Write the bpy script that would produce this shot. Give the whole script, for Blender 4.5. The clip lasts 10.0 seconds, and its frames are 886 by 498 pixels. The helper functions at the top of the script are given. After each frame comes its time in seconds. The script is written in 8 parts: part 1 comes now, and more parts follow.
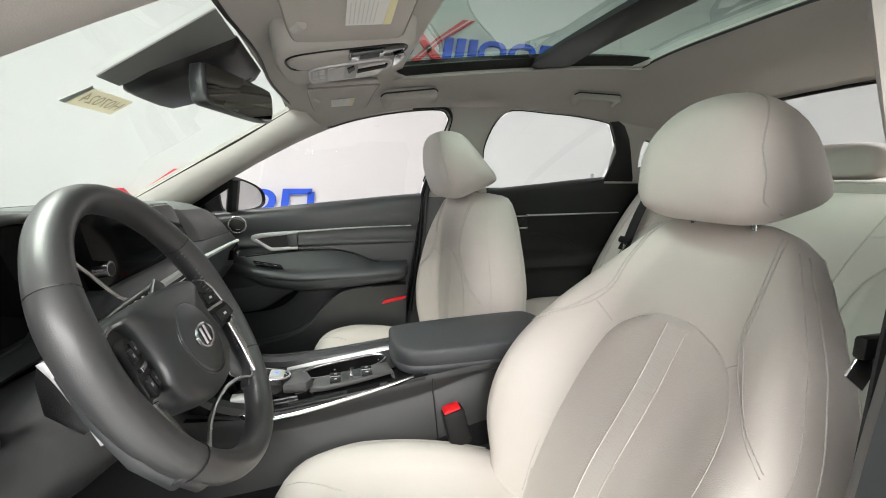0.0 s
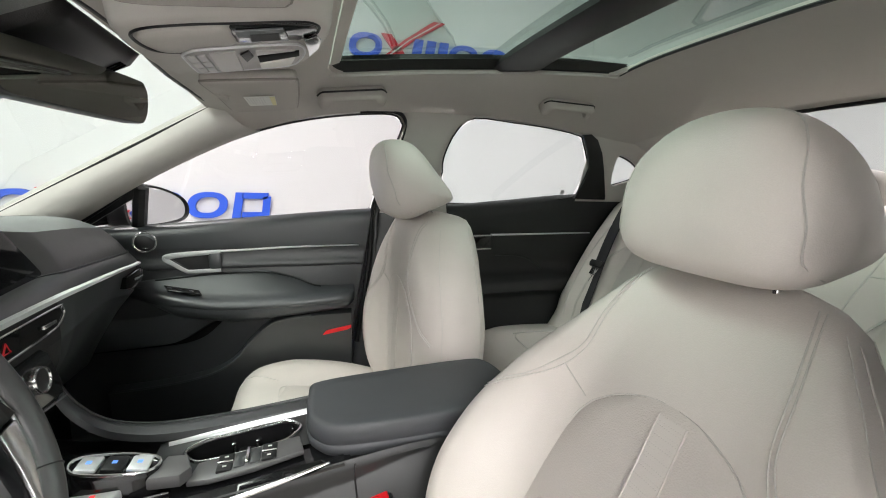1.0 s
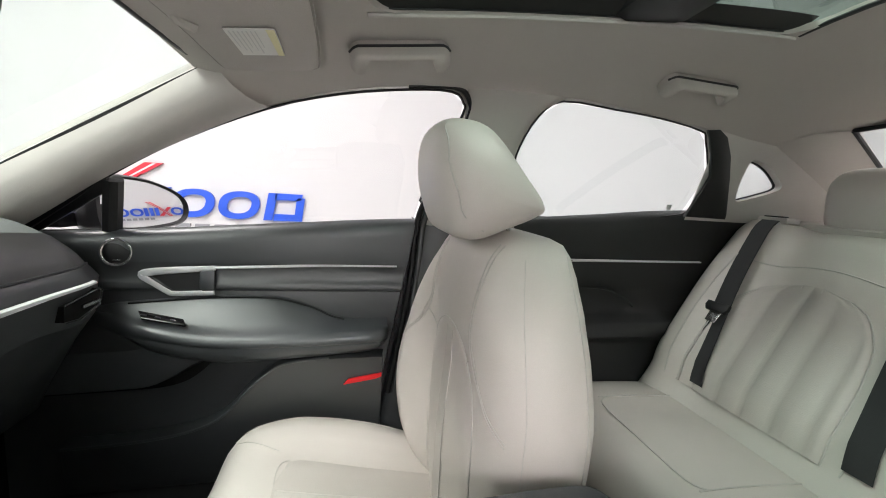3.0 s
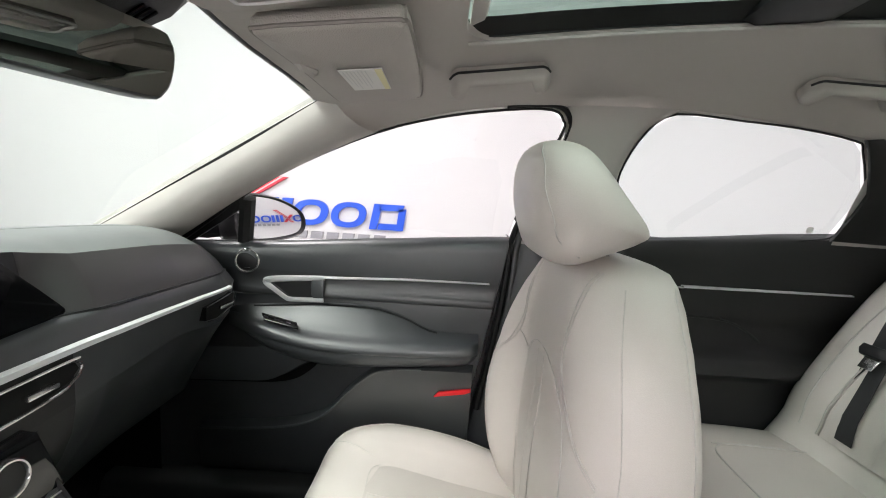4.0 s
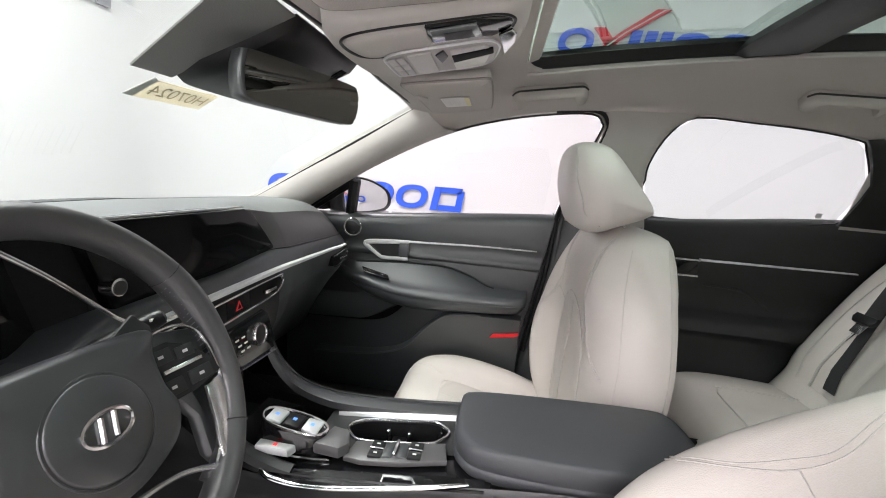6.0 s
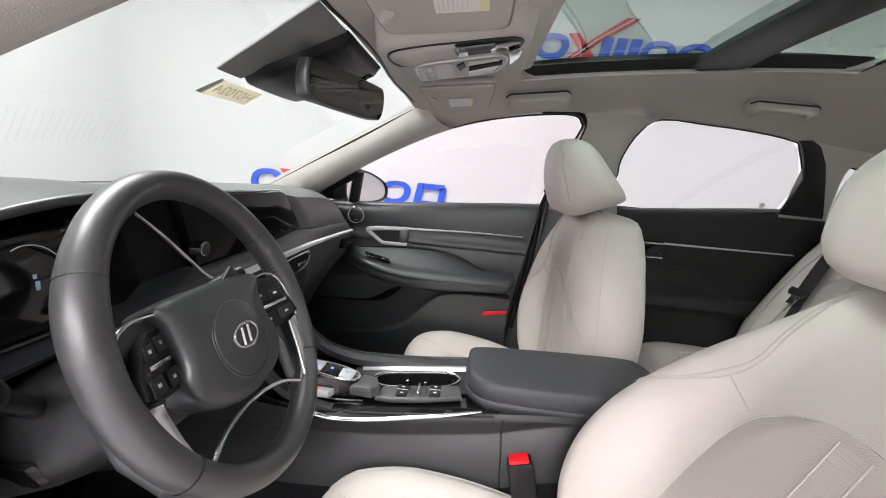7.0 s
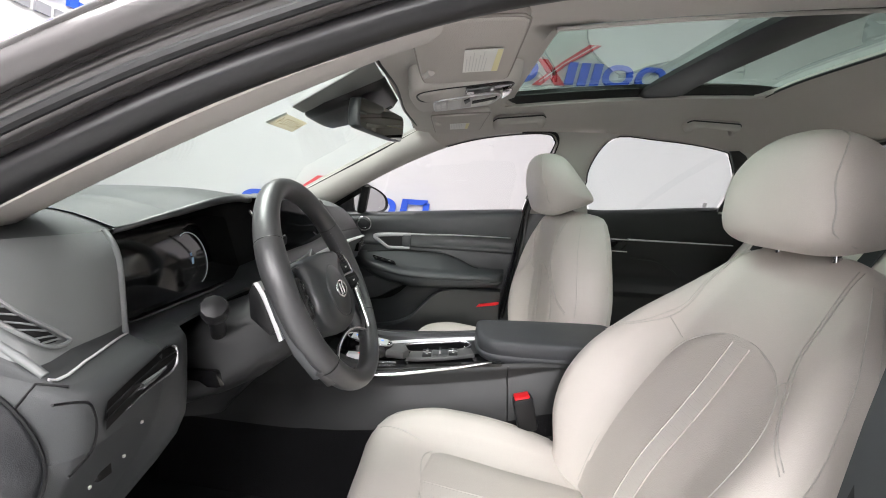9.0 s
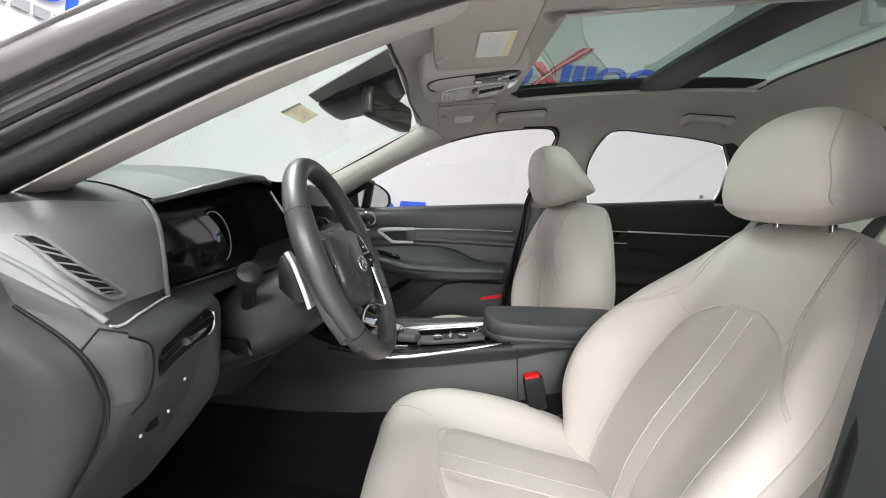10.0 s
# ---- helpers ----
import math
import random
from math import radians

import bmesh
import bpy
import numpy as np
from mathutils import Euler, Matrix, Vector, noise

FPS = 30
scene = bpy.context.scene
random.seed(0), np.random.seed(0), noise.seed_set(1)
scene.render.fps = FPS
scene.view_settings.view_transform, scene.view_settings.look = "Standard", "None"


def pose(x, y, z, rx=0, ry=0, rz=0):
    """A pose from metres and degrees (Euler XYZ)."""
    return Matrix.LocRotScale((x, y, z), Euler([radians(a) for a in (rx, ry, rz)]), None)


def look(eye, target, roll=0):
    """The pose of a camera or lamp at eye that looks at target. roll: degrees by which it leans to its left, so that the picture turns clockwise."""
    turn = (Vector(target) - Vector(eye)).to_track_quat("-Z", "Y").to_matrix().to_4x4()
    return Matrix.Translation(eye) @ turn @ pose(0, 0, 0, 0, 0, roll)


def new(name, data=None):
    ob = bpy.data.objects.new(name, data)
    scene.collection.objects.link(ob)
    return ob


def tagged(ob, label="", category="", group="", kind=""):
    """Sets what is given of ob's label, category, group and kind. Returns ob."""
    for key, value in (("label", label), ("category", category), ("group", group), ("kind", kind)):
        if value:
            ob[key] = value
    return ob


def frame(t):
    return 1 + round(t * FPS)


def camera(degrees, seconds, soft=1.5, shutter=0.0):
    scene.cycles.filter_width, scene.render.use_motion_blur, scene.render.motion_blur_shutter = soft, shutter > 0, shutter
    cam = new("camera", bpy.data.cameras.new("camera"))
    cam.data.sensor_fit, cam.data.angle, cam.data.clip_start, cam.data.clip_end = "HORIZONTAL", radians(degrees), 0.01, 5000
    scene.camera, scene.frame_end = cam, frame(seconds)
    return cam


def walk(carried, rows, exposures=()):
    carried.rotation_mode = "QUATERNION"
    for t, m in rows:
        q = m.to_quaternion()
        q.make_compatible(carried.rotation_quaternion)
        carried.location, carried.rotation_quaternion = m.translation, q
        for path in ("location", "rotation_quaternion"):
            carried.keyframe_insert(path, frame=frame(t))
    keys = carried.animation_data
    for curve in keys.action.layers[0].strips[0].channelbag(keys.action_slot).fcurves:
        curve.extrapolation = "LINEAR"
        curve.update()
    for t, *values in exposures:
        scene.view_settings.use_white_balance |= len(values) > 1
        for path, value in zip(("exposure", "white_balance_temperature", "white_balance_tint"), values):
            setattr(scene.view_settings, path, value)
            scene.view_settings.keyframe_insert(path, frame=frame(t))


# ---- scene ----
cam = camera(93.5, 10.0, soft=1.0)
PATH = [
    (0, (0.033, 0.049, 1.096), (0.525, 1.957, 0.753), 0.1),
    (0.5, (0.104, 0.124, 1.111), (0.648, 2.022, 0.793), 0.8),
    (1, (0.143, 0.217, 1.128), (0.764, 2.091, 0.808), 1.7),
    (1.5, (0.148, 0.318, 1.123), (0.815, 2.179, 0.823), 2.7),
    (2, (0.145, 0.426, 1.113), (0.821, 2.286, 0.824), 3.5),
    (2.2, (0.152, 0.467, 1.11), (0.814, 2.332, 0.819), 3.8),
    (3.5, (0.179, 0.6, 1.122), (0.43, 2.564, 0.843), 3.6),
    (4, (0.18, 0.578, 1.135), (0.189, 2.558, 0.859), 3.9),
    (4.5, (0.183, 0.524, 1.137), (0.01, 2.494, 0.841), 4.0),
    (5, (0.181, 0.448, 1.138), (-0.071, 2.406, 0.815), 4.4),
    (5.5, (0.185, 0.367, 1.145), (-0.084, 2.316, 0.787), 4.5),
    (6.8, (0.116, 0.158, 1.118), (-0.014, 2.119, 0.748), 5.5),
    (7, (0.113, 0.132, 1.114), (-0.002, 2.095, 0.749), 5.4),
    (7.5, (0.123, 0.064, 1.112), (0.036, 2.033, 0.774), 5.1),
    (8, (0.127, -0.003, 1.107), (0.061, 1.972, 0.795), 4.6),
    (8.5, (0.092, -0.057, 1.1), (0.052, 1.922, 0.809), 4.2),
    (9, (0.047, -0.1, 1.085), (0.033, 1.881, 0.811), 3.9),
    (9.5, (0.026, -0.123, 1.061), (0.03, 1.86, 0.802), 3.6),
    (10, (0.015, -0.135, 1.038), (0.023, 1.85, 0.794), 3.3),
]
BALANCE = [(0.0, 0.16, 6590, 4.5), (1.0, 0.21, 6530, 5), (2.0, 0.26, 6650, 4.5), (3.5, 0.38, 6480, 8), (4.5, 0.40, 6500, 9), (5.5, 0.42, 6450, 11), (7.5, 0.20, 6440, 13.5), (8.5, 0.18, 6420, 11), (9.5, 0.10, 6430, 6.5), (10.0, 0.09, 6390, 6)]
walk(cam, [(t, look(eye, target, roll)) for t, eye, target, roll in PATH], BALANCE)

# ---- world and light ----
world = bpy.data.worlds.new("studio_world")
scene.world = world
world.use_nodes = True
world.node_tree.nodes["Background"].inputs[0].default_value = (0.9, 0.95, 1.0, 1)
world.node_tree.nodes["Background"].inputs[1].default_value = 0.05

CY = 0.925          # centre line of the car; x runs rearwards, y to the passenger side
WALL_Y, WALL_X0, WALL_X1, WALL_N, CEIL = 4.4, -3.0, 6.2, -6.0, 3.7


# ---- materials ----
def nodes_of(name):
    m = bpy.data.materials.new(name)
    m.use_nodes = True
    return m, m.node_tree.nodes, m.node_tree.links


def surface(name, color, rough=0.5, metal=0.0, grain=0.0, grain_scale=900.0, vary=0.08, stain_scale=6.0, coat=0.0, spec=0.5,
            sheen=0.0, kind="noise"):
    """A solid surface: colour with two scales of variation, fine relief, uneven gloss."""
    m, n, l = nodes_of(name)
    b = n["Principled BSDF"]
    tc = n.new("ShaderNodeTexCoord")
    big = n.new("ShaderNodeTexNoise")
    big.inputs["Scale"].default_value = stain_scale
    big.inputs["Detail"].default_value = 4
    l.new(tc.outputs["Object"], big.inputs["Vector"])
    small = n.new("ShaderNodeTexVoronoi" if kind == "leather" else "ShaderNodeTexNoise")
    small.inputs["Scale"].default_value = grain_scale
    l.new(tc.outputs["Object"], small.inputs["Vector"])
    fine = small.outputs["Distance"] if kind == "leather" else small.outputs[0]
    add = n.new("ShaderNodeMath")
    add.operation = "MULTIPLY_ADD"
    add.inputs[1].default_value = 0.35
    l.new(fine, add.inputs[0])
    l.new(big.outputs[0], add.inputs[2])
    ramp = n.new("ShaderNodeMapRange")
    ramp.inputs["From Min"].default_value, ramp.inputs["From Max"].default_value = 0.3, 1.0
    ramp.inputs["To Min"].default_value, ramp.inputs["To Max"].default_value = 1 - vary, 1 + vary
    l.new(add.outputs[0], ramp.inputs["Value"])
    mul = n.new("ShaderNodeVectorMath")
    mul.operation = "SCALE"
    mul.inputs[0].default_value = color
    l.new(ramp.outputs[0], mul.inputs["Scale"])
    l.new(mul.outputs[0], b.inputs["Base Color"])
    rr = n.new("ShaderNodeMapRange")
    rr.inputs["To Min"].default_value, rr.inputs["To Max"].default_value = max(rough - 0.06, 0.02), min(rough + 0.08, 1)
    l.new(big.outputs[0], rr.inputs["Value"])
    l.new(rr.outputs[0], b.inputs["Roughness"])
    b.inputs["Metallic"].default_value = metal
    b.inputs["Coat Weight"].default_value = coat
    b.inputs["Specular IOR Level"].default_value = spec
    b.inputs["Sheen Weight"].default_value = sheen
    if grain:
        bump = n.new("ShaderNodeBump")
        bump.inputs["Strength"].default_value = grain
        bump.inputs["Distance"].default_value = 0.001
        l.new(fine, bump.inputs["Height"])
        l.new(bump.outputs[0], b.inputs["Normal"])
    return m


def perforated(name, color, pitch, rough=0.55):
    """Leather with rows of small round holes."""
    m, n, l = nodes_of(name)
    b = n["Principled BSDF"]
    tc = n.new("ShaderNodeTexCoord")
    v = n.new("ShaderNodeTexVoronoi")
    v.inputs["Scale"].default_value = 1 / pitch
    v.inputs["Randomness"].default_value = 0.12
    l.new(tc.outputs["Object"], v.inputs["Vector"])
    r = n.new("ShaderNodeMapRange")
    r.inputs["From Min"].default_value, r.inputs["From Max"].default_value = 0.16, 0.3
    l.new(v.outputs["Distance"], r.inputs["Value"])
    mix = n.new("ShaderNodeMix")
    mix.data_type = "RGBA"
    mix.inputs["A"].default_value = (*[c * 0.92 for c in color], 1)
    mix.inputs["B"].default_value = (*color, 1)
    l.new(r.outputs[0], mix.inputs["Factor"])
    l.new(mix.outputs["Result"], b.inputs["Base Color"])
    bump = n.new("ShaderNodeBump")
    bump.inputs["Strength"].default_value = 0.25
    bump.inputs["Distance"].default_value = 0.001
    l.new(r.outputs[0], bump.inputs["Height"])
    l.new(bump.outputs[0], b.inputs["Normal"])
    b.inputs["Roughness"].default_value = rough
    return m


def pane_glass(name, tint, gloss=1.0):
    """Thin car glass: tinted see-through with a mirror sheen at grazing angles."""
    m, n, l = nodes_of(name)
    n.remove(n["Principled BSDF"])
    tr, gl, mx, lw = (n.new("ShaderNode" + k) for k in ("BsdfTransparent", "BsdfGlossy", "MixShader", "LayerWeight"))
    tr.inputs[0].default_value = (*tint, 1)
    gl.inputs["Roughness"].default_value = 0.01
    lw.inputs["Blend"].default_value = 0.5
    pw, sc = n.new("ShaderNodeMath"), n.new("ShaderNodeMath")
    pw.operation, sc.operation = "POWER", "MULTIPLY_ADD"
    pw.inputs[1].default_value = 5.0
    sc.inputs[1].default_value, sc.inputs[2].default_value = 0.9 * gloss, 0.05 * gloss
    l.new(lw.outputs["Facing"], pw.inputs[0])
    l.new(pw.outputs[0], sc.inputs[0])
    l.new(sc.outputs[0], mx.inputs[0])
    l.new(tr.outputs[0], mx.inputs[1])
    l.new(gl.outputs[0], mx.inputs[2])
    l.new(mx.outputs[0], n["Material Output"].inputs["Surface"])
    return m


def glow(name, color, strength):
    m, n, l = nodes_of(name)
    b = n["Principled BSDF"]
    b.inputs["Base Color"].default_value = (*color, 1)
    b.inputs["Emission Color"].default_value = (*color, 1)
    b.inputs["Emission Strength"].default_value = strength
    return m


LEATHER = surface("pale_leather", (0.598, 0.549, 0.514), 0.46, grain=0.14, grain_scale=700, vary=0.05, kind="leather")
LEATHER_IN = surface("pale_leather_insert", (0.538, 0.492, 0.460), 0.52, grain=0.22, grain_scale=520, vary=0.05, kind="leather")
PERF = perforated("perforated_leather", (0.578, 0.534, 0.502), 0.0030)
THREAD = surface("pale_thread", (0.55, 0.52, 0.49), 0.75, grain=0.5, grain_scale=1500)
HEADLINER = surface("headliner_cloth", (0.47, 0.437, 0.405), 0.95, grain=0.5, grain_scale=1300, vary=0.05, sheen=0.2)
BEIGE = surface("beige_plastic", (0.49, 0.462, 0.435), 0.6, grain=0.3, grain_scale=800, vary=0.04)
VISOR = surface("visor_vinyl", (0.46, 0.427, 0.397), 0.75, grain=0.4, grain_scale=600, vary=0.04, kind="leather")
DARK = surface("charcoal_soft_plastic", (0.034, 0.0375, 0.040), 0.36, spec=1.0, grain=0.0, grain_scale=160, vary=0.07)
CAPGRAIN = surface("grained_end_cap", (0.027, 0.029, 0.032), 0.44, spec=0.45, grain=0.20, grain_scale=1500, vary=0.10, kind="leather")
DOORDARK = surface("door_soft_plastic", (0.048, 0.053, 0.057), 0.36, spec=1.0, grain=0.0, grain_scale=160, vary=0.07)
DARK2 = surface("charcoal_hard_plastic", (0.019, 0.0195, 0.0205), 0.42, spec=0.45, grain=0.10, grain_scale=1400, vary=0.12)
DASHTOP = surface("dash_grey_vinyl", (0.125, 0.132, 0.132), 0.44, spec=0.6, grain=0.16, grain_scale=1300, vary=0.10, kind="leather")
ARMREST = surface("charcoal_vinyl", (0.058, 0.060, 0.066), 0.5, grain=0.18, grain_scale=1300, vary=0.08, kind="leather")
RIM = surface("wheel_leather", (0.046, 0.046, 0.048), 0.38, grain=0.07, grain_scale=900, spec=1.0, vary=0.10, kind="leather")
# near black for recesses: the shade of their depth is in the colour
RECESSBLACK = surface("recess_shade_black", (0.004, 0.004, 0.004), 0.6, spec=0.2)
PODBLACK = surface("switch_black", (0.012, 0.012, 0.013), 0.5, grain=0.1, grain_scale=900, spec=0.35)
SEAL = surface("smooth_black_rubber", (0.009, 0.0088, 0.0098), 0.36, spec=0.55, vary=0.05)
BLACK = surface("black_rubber", (0.010, 0.010, 0.011), 0.36, spec=0.38, grain=0.3, grain_scale=700)
GLOSS = surface("piano_black", (0.008, 0.008, 0.009), 0.08, vary=0.05, coat=0.12)
INSTRUMENT = surface("instrument_glass", (0.010, 0.010, 0.011), 0.06, vary=0.02, spec=1.0)
SCREEN = surface("screen_glass", (0.006, 0.006, 0.007), 0.06, vary=0.02, spec=0.14)
CHROME = surface("satin_chrome", (0.78, 0.78, 0.79), 0.17, metal=1.0, vary=0.03)
SILVER = surface("silver_paint", (0.70, 0.70, 0.71), 0.36, metal=0.4, vary=0.04)
CARPET = surface("black_carpet", (0.009, 0.009, 0.010), 0.95, spec=0.1, grain=1.0, grain_scale=500, vary=0.3)
BELT = surface("black_webbing", (0.022, 0.022, 0.024), 0.7, grain=0.6, grain_scale=900, vary=0.1)
RED = surface("red_plastic", (0.75, 0.012, 0.02), 0.36, vary=0.05)
# hardly metallic: the gleam of bright trim is painted as a pale base
GLEAM = surface("silver_gleam_paint", (0.80, 0.80, 0.81), 0.36, metal=0.15, vary=0.03)
# pod and hood are the dash vinyl with light and shade in the colour
PODLIT = surface("pod_lit_vinyl", (0.185, 0.195, 0.195), 0.38, spec=0.9, grain=0.12, grain_scale=1300, vary=0.10, kind="leather")
HOODSHADE = surface("hood_shaded_vinyl", (0.055, 0.060, 0.061), 0.5, spec=0.45, grain=0.16, grain_scale=1300, vary=0.10, kind="leather")
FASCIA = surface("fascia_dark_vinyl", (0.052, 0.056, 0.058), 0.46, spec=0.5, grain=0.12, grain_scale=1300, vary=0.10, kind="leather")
SATIN = surface("satin_console_grey", (0.085, 0.082, 0.084), 0.37, spec=0.6, vary=0.08)
PADBROWN = surface("dark_brown_vinyl", (0.058, 0.054, 0.056), 0.40, spec=0.7, grain=0.10, grain_scale=1300, vary=0.08, kind="leather")
# dark beige that paints the contact shade round the visors
VISOREDGE = surface("visor_edge_shade", (0.27, 0.245, 0.225), 0.7, vary=0.05)
WHITE = surface("studio_white_paint", (0.61, 0.606, 0.606), 0.7, grain=0.05, grain_scale=60, vary=0.015, stain_scale=0.8)
FLOORPAINT = surface("studio_floor_paint", (0.42, 0.42, 0.415), 0.35, grain=0.1, grain_scale=40, vary=0.05, stain_scale=1.2)
PAPER = surface("white_paper", (0.78, 0.77, 0.74), 0.8, vary=0.02)
YELLOW = surface("yellow_print", (0.78, 0.73, 0.46), 0.8, vary=0.02)
INK = surface("grey_ink", (0.64, 0.63, 0.62), 0.8, vary=0.02)
TAGPAPER = surface("buff_tag", (0.84, 0.79, 0.68), 0.8, vary=0.05)
_tl, _mx = TAGPAPER.node_tree.nodes.new("ShaderNodeBsdfTranslucent"), TAGPAPER.node_tree.nodes.new("ShaderNodeMixShader")
_tl.inputs[0].default_value = (0.85, 0.80, 0.69, 1)
TAGPAPER.node_tree.links.new(TAGPAPER.node_tree.nodes["Principled BSDF"].outputs[0], _mx.inputs[1])
TAGPAPER.node_tree.links.new(_tl.outputs[0], _mx.inputs[2])
TAGPAPER.node_tree.links.new(_mx.outputs[0], TAGPAPER.node_tree.nodes["Material Output"].inputs["Surface"])
TAGINK = surface("brown_ink", (0.48, 0.42, 0.32), 0.8, vary=0.02)
BLUE = surface("blue_sign_face", (0.016, 0.085, 0.60), 0.4, vary=0.03)
SIGNRED = surface("red_sign_face", (0.62, 0.02, 0.04), 0.4, vary=0.03)
SIGNGREY = surface("grey_sign_face", (0.25, 0.25, 0.27), 0.5, vary=0.03)
PAINT = surface("dark_grey_car_paint", (0.115, 0.108, 0.108), 0.19, metal=0.6, vary=0.03, coat=0.6)
MIRROR = surface("mirror_silver", (0.86, 0.87, 0.88), 0.02, metal=1.0, vary=0.0)
DIMMIRROR = surface("dimming_mirror", (0.30, 0.31, 0.29), 0.02, metal=1.0, vary=0.0)
for _m in (MIRROR, DIMMIRROR):
    _b = _m.node_tree.nodes["Principled BSDF"]
    _m.node_tree.links.remove(_b.inputs["Roughness"].links[0])
    _b.inputs["Roughness"].default_value = 0.005
WS_GLASS = pane_glass("windscreen_glass", (0.572, 0.62, 0.591), 0.5)
DOOR_GLASS = pane_glass("door_glass", (0.665, 0.655, 0.66))
REAR_GLASS = pane_glass("rear_door_glass", (0.635, 0.665, 0.66))
ROOF_GLASS = pane_glass("green_roof_glass", (0.30, 0.395, 0.352))
LAMPGLASS = surface("clear_lamp_lens", (0.16, 0.17, 0.175), 0.12, vary=0.2, stain_scale=40, coat=0.5)
PANEL = glow("light_diffuser", (1.0, 0.98, 1.0), 2.4)
# fill light for unseen panels, strength and tint set for the cabin
FILL_NEAR = glow("near_fill_diffuser", (1.0, 0.966, 0.975), 18.5)
FILL_FRONT = glow("front_fill_diffuser", (1.0, 0.975, 0.965), 26.5)
FILL_REAR = glow("rear_fill_diffuser", (1.0, 0.925, 0.945), 14.0)


# ---- mesh tools ----
def V(*a):
    return Vector(a)


def thing(name, at, label, category="", group="", kind=""):
    ob = new(name)
    ob.location = at
    ob.empty_display_size = 0.05
    return tagged(ob, label, category, group, kind)


def finish(bm, name, material, smooth=40.0):
    bmesh.ops.remove_doubles(bm, verts=bm.verts, dist=1e-5)
    bmesh.ops.recalc_face_normals(bm, faces=bm.faces)
    me = bpy.data.meshes.new(name)
    bm.to_mesh(me)
    bm.free()
    me.materials.append(material)
    if smooth:
        me.shade_smooth()
        me.set_sharp_from_angle(angle=radians(smooth))
    return me


def part(name, bm, material, parent, label="", smooth=40.0):
    ob = new(name, finish(bm, name, material, smooth))
    ob.parent = parent
    ob.matrix_parent_inverse = (Matrix.Identity(4) if parent.data else Matrix.Translation(parent.location)).inverted()
    return tagged(ob, label)


def solid(name, bm, material, label, category="", group="", kind="", smooth=40.0):
    return tagged(new(name, finish(bm, name, material, smooth)), label, category, group, kind)


def B():
    return bmesh.new()


def grid(bm, rows, closed_v=False, closed_u=False, skip=None):
    vs = [[bm.verts.new(p) for p in r] for r in rows]
    nu, nv = len(vs), len(vs[0])
    for i in range(nu if closed_u else nu - 1):
        for j in range(nv if closed_v else nv - 1):
            if skip and skip(i, j):
                continue
            q = (vs[i][j], vs[(i + 1) % nu][j], vs[(i + 1) % nu][(j + 1) % nv], vs[i][(j + 1) % nv])
            if len({v.co.to_tuple(6) for v in q}) >= 3:
                try:
                    bm.faces.new(q)
                except ValueError:
                    pass
    return vs


def fan(bm, loop):
    c = bm.verts.new(sum((v.co for v in loop), Vector()) / len(loop))
    for a, b in zip(loop, loop[1:] + loop[:1]):
        if (a.co - b.co).length > 1e-6:
            bm.faces.new((a, b, c))


def loft(bm, rows, ends=True):
    vs = grid(bm, rows, closed_v=True)
    if ends:
        fan(bm, vs[0])
        fan(bm, vs[-1])


def cat(pts, n=6, closed=False):
    """A smooth curve through points, n steps a span."""
    p = [Vector(q) for q in pts]
    out, m = [], len(p)
    for i in range(m if closed else m - 1):
        if closed:
            a, b, c, d = p[i - 1], p[i], p[(i + 1) % m], p[(i + 2) % m]
        else:
            a, b, c, d = p[max(i - 1, 0)], p[i], p[i + 1], p[min(i + 2, m - 1)]
        for k in range(n):
            t = k / n
            out.append(0.5 * (2 * b + (c - a) * t + (2 * a - 5 * b + 4 * c - d) * t * t + (3 * b - a - 3 * c + d) * t ** 3))
    if not closed:
        out.append(p[-1])
    return out


def interp(x, table):
    """Smooth value at x of a short table of (x, value)."""
    xs = [a for a, _ in table]
    if x <= xs[0]:
        return table[0][1]
    if x >= xs[-1]:
        return table[-1][1]
    i = max(k for k in range(len(xs)) if xs[k] <= x)
    t = (x - xs[i]) / (xs[i + 1] - xs[i])
    a, b, c, d = (table[max(0, min(len(xs) - 1, k))][1] for k in (i - 1, i, i + 1, i + 2))
    return 0.5 * (2 * b + (c - a) * t + (2 * a - 5 * b + 4 * c - d) * t * t + (3 * b - a - 3 * c + d) * t ** 3)


def tube(bm, pts, r, n=8, closed=False, flat=1.0, up=None):
    """A tube along points; flat squeezes it along up."""
    pts = [Vector(p) for p in pts]
    m = len(pts)
    rows, ref = [], Vector(up) if up else Vector((0.13, 0.31, 0.94))
    for i, p in enumerate(pts):
        t = (pts[(i + 1) % m] - pts[i - 1]) if closed else pts[min(i + 1, m - 1)] - pts[max(i - 1, 0)]
        t.normalize()
        s = t.cross(ref)
        if s.length < 1e-3:
            s = t.cross(Vector((1, 0, 0)))
        s.normalize()
        u = s.cross(t)
        rad = r[i] if isinstance(r, (list, tuple)) else r
        rows.append([p + rad * (math.cos(a) * s + flat * math.sin(a) * u) for a in (2 * math.pi * k / n for k in range(n))])
        if not up:
            ref = u
    if closed:
        grid(bm, rows, closed_v=True, closed_u=True)
    else:
        loft(bm, rows)


def box(bm, c, s, bevel=0.004, m=None, seg=2):
    b2 = bmesh.new()
    bmesh.ops.create_cube(b2, size=1.0)
    bmesh.ops.scale(b2, vec=s, verts=b2.verts)
    if bevel:
        bmesh.ops.bevel(b2, geom=b2.edges[:], offset=min(bevel, min(s) * 0.49), segments=seg, profile=0.5, affect="EDGES")
    bmesh.ops.transform(b2, matrix=Matrix.Translation(c) @ (m or Matrix.Identity(4)), verts=b2.verts)
    add_bm(bm, b2)


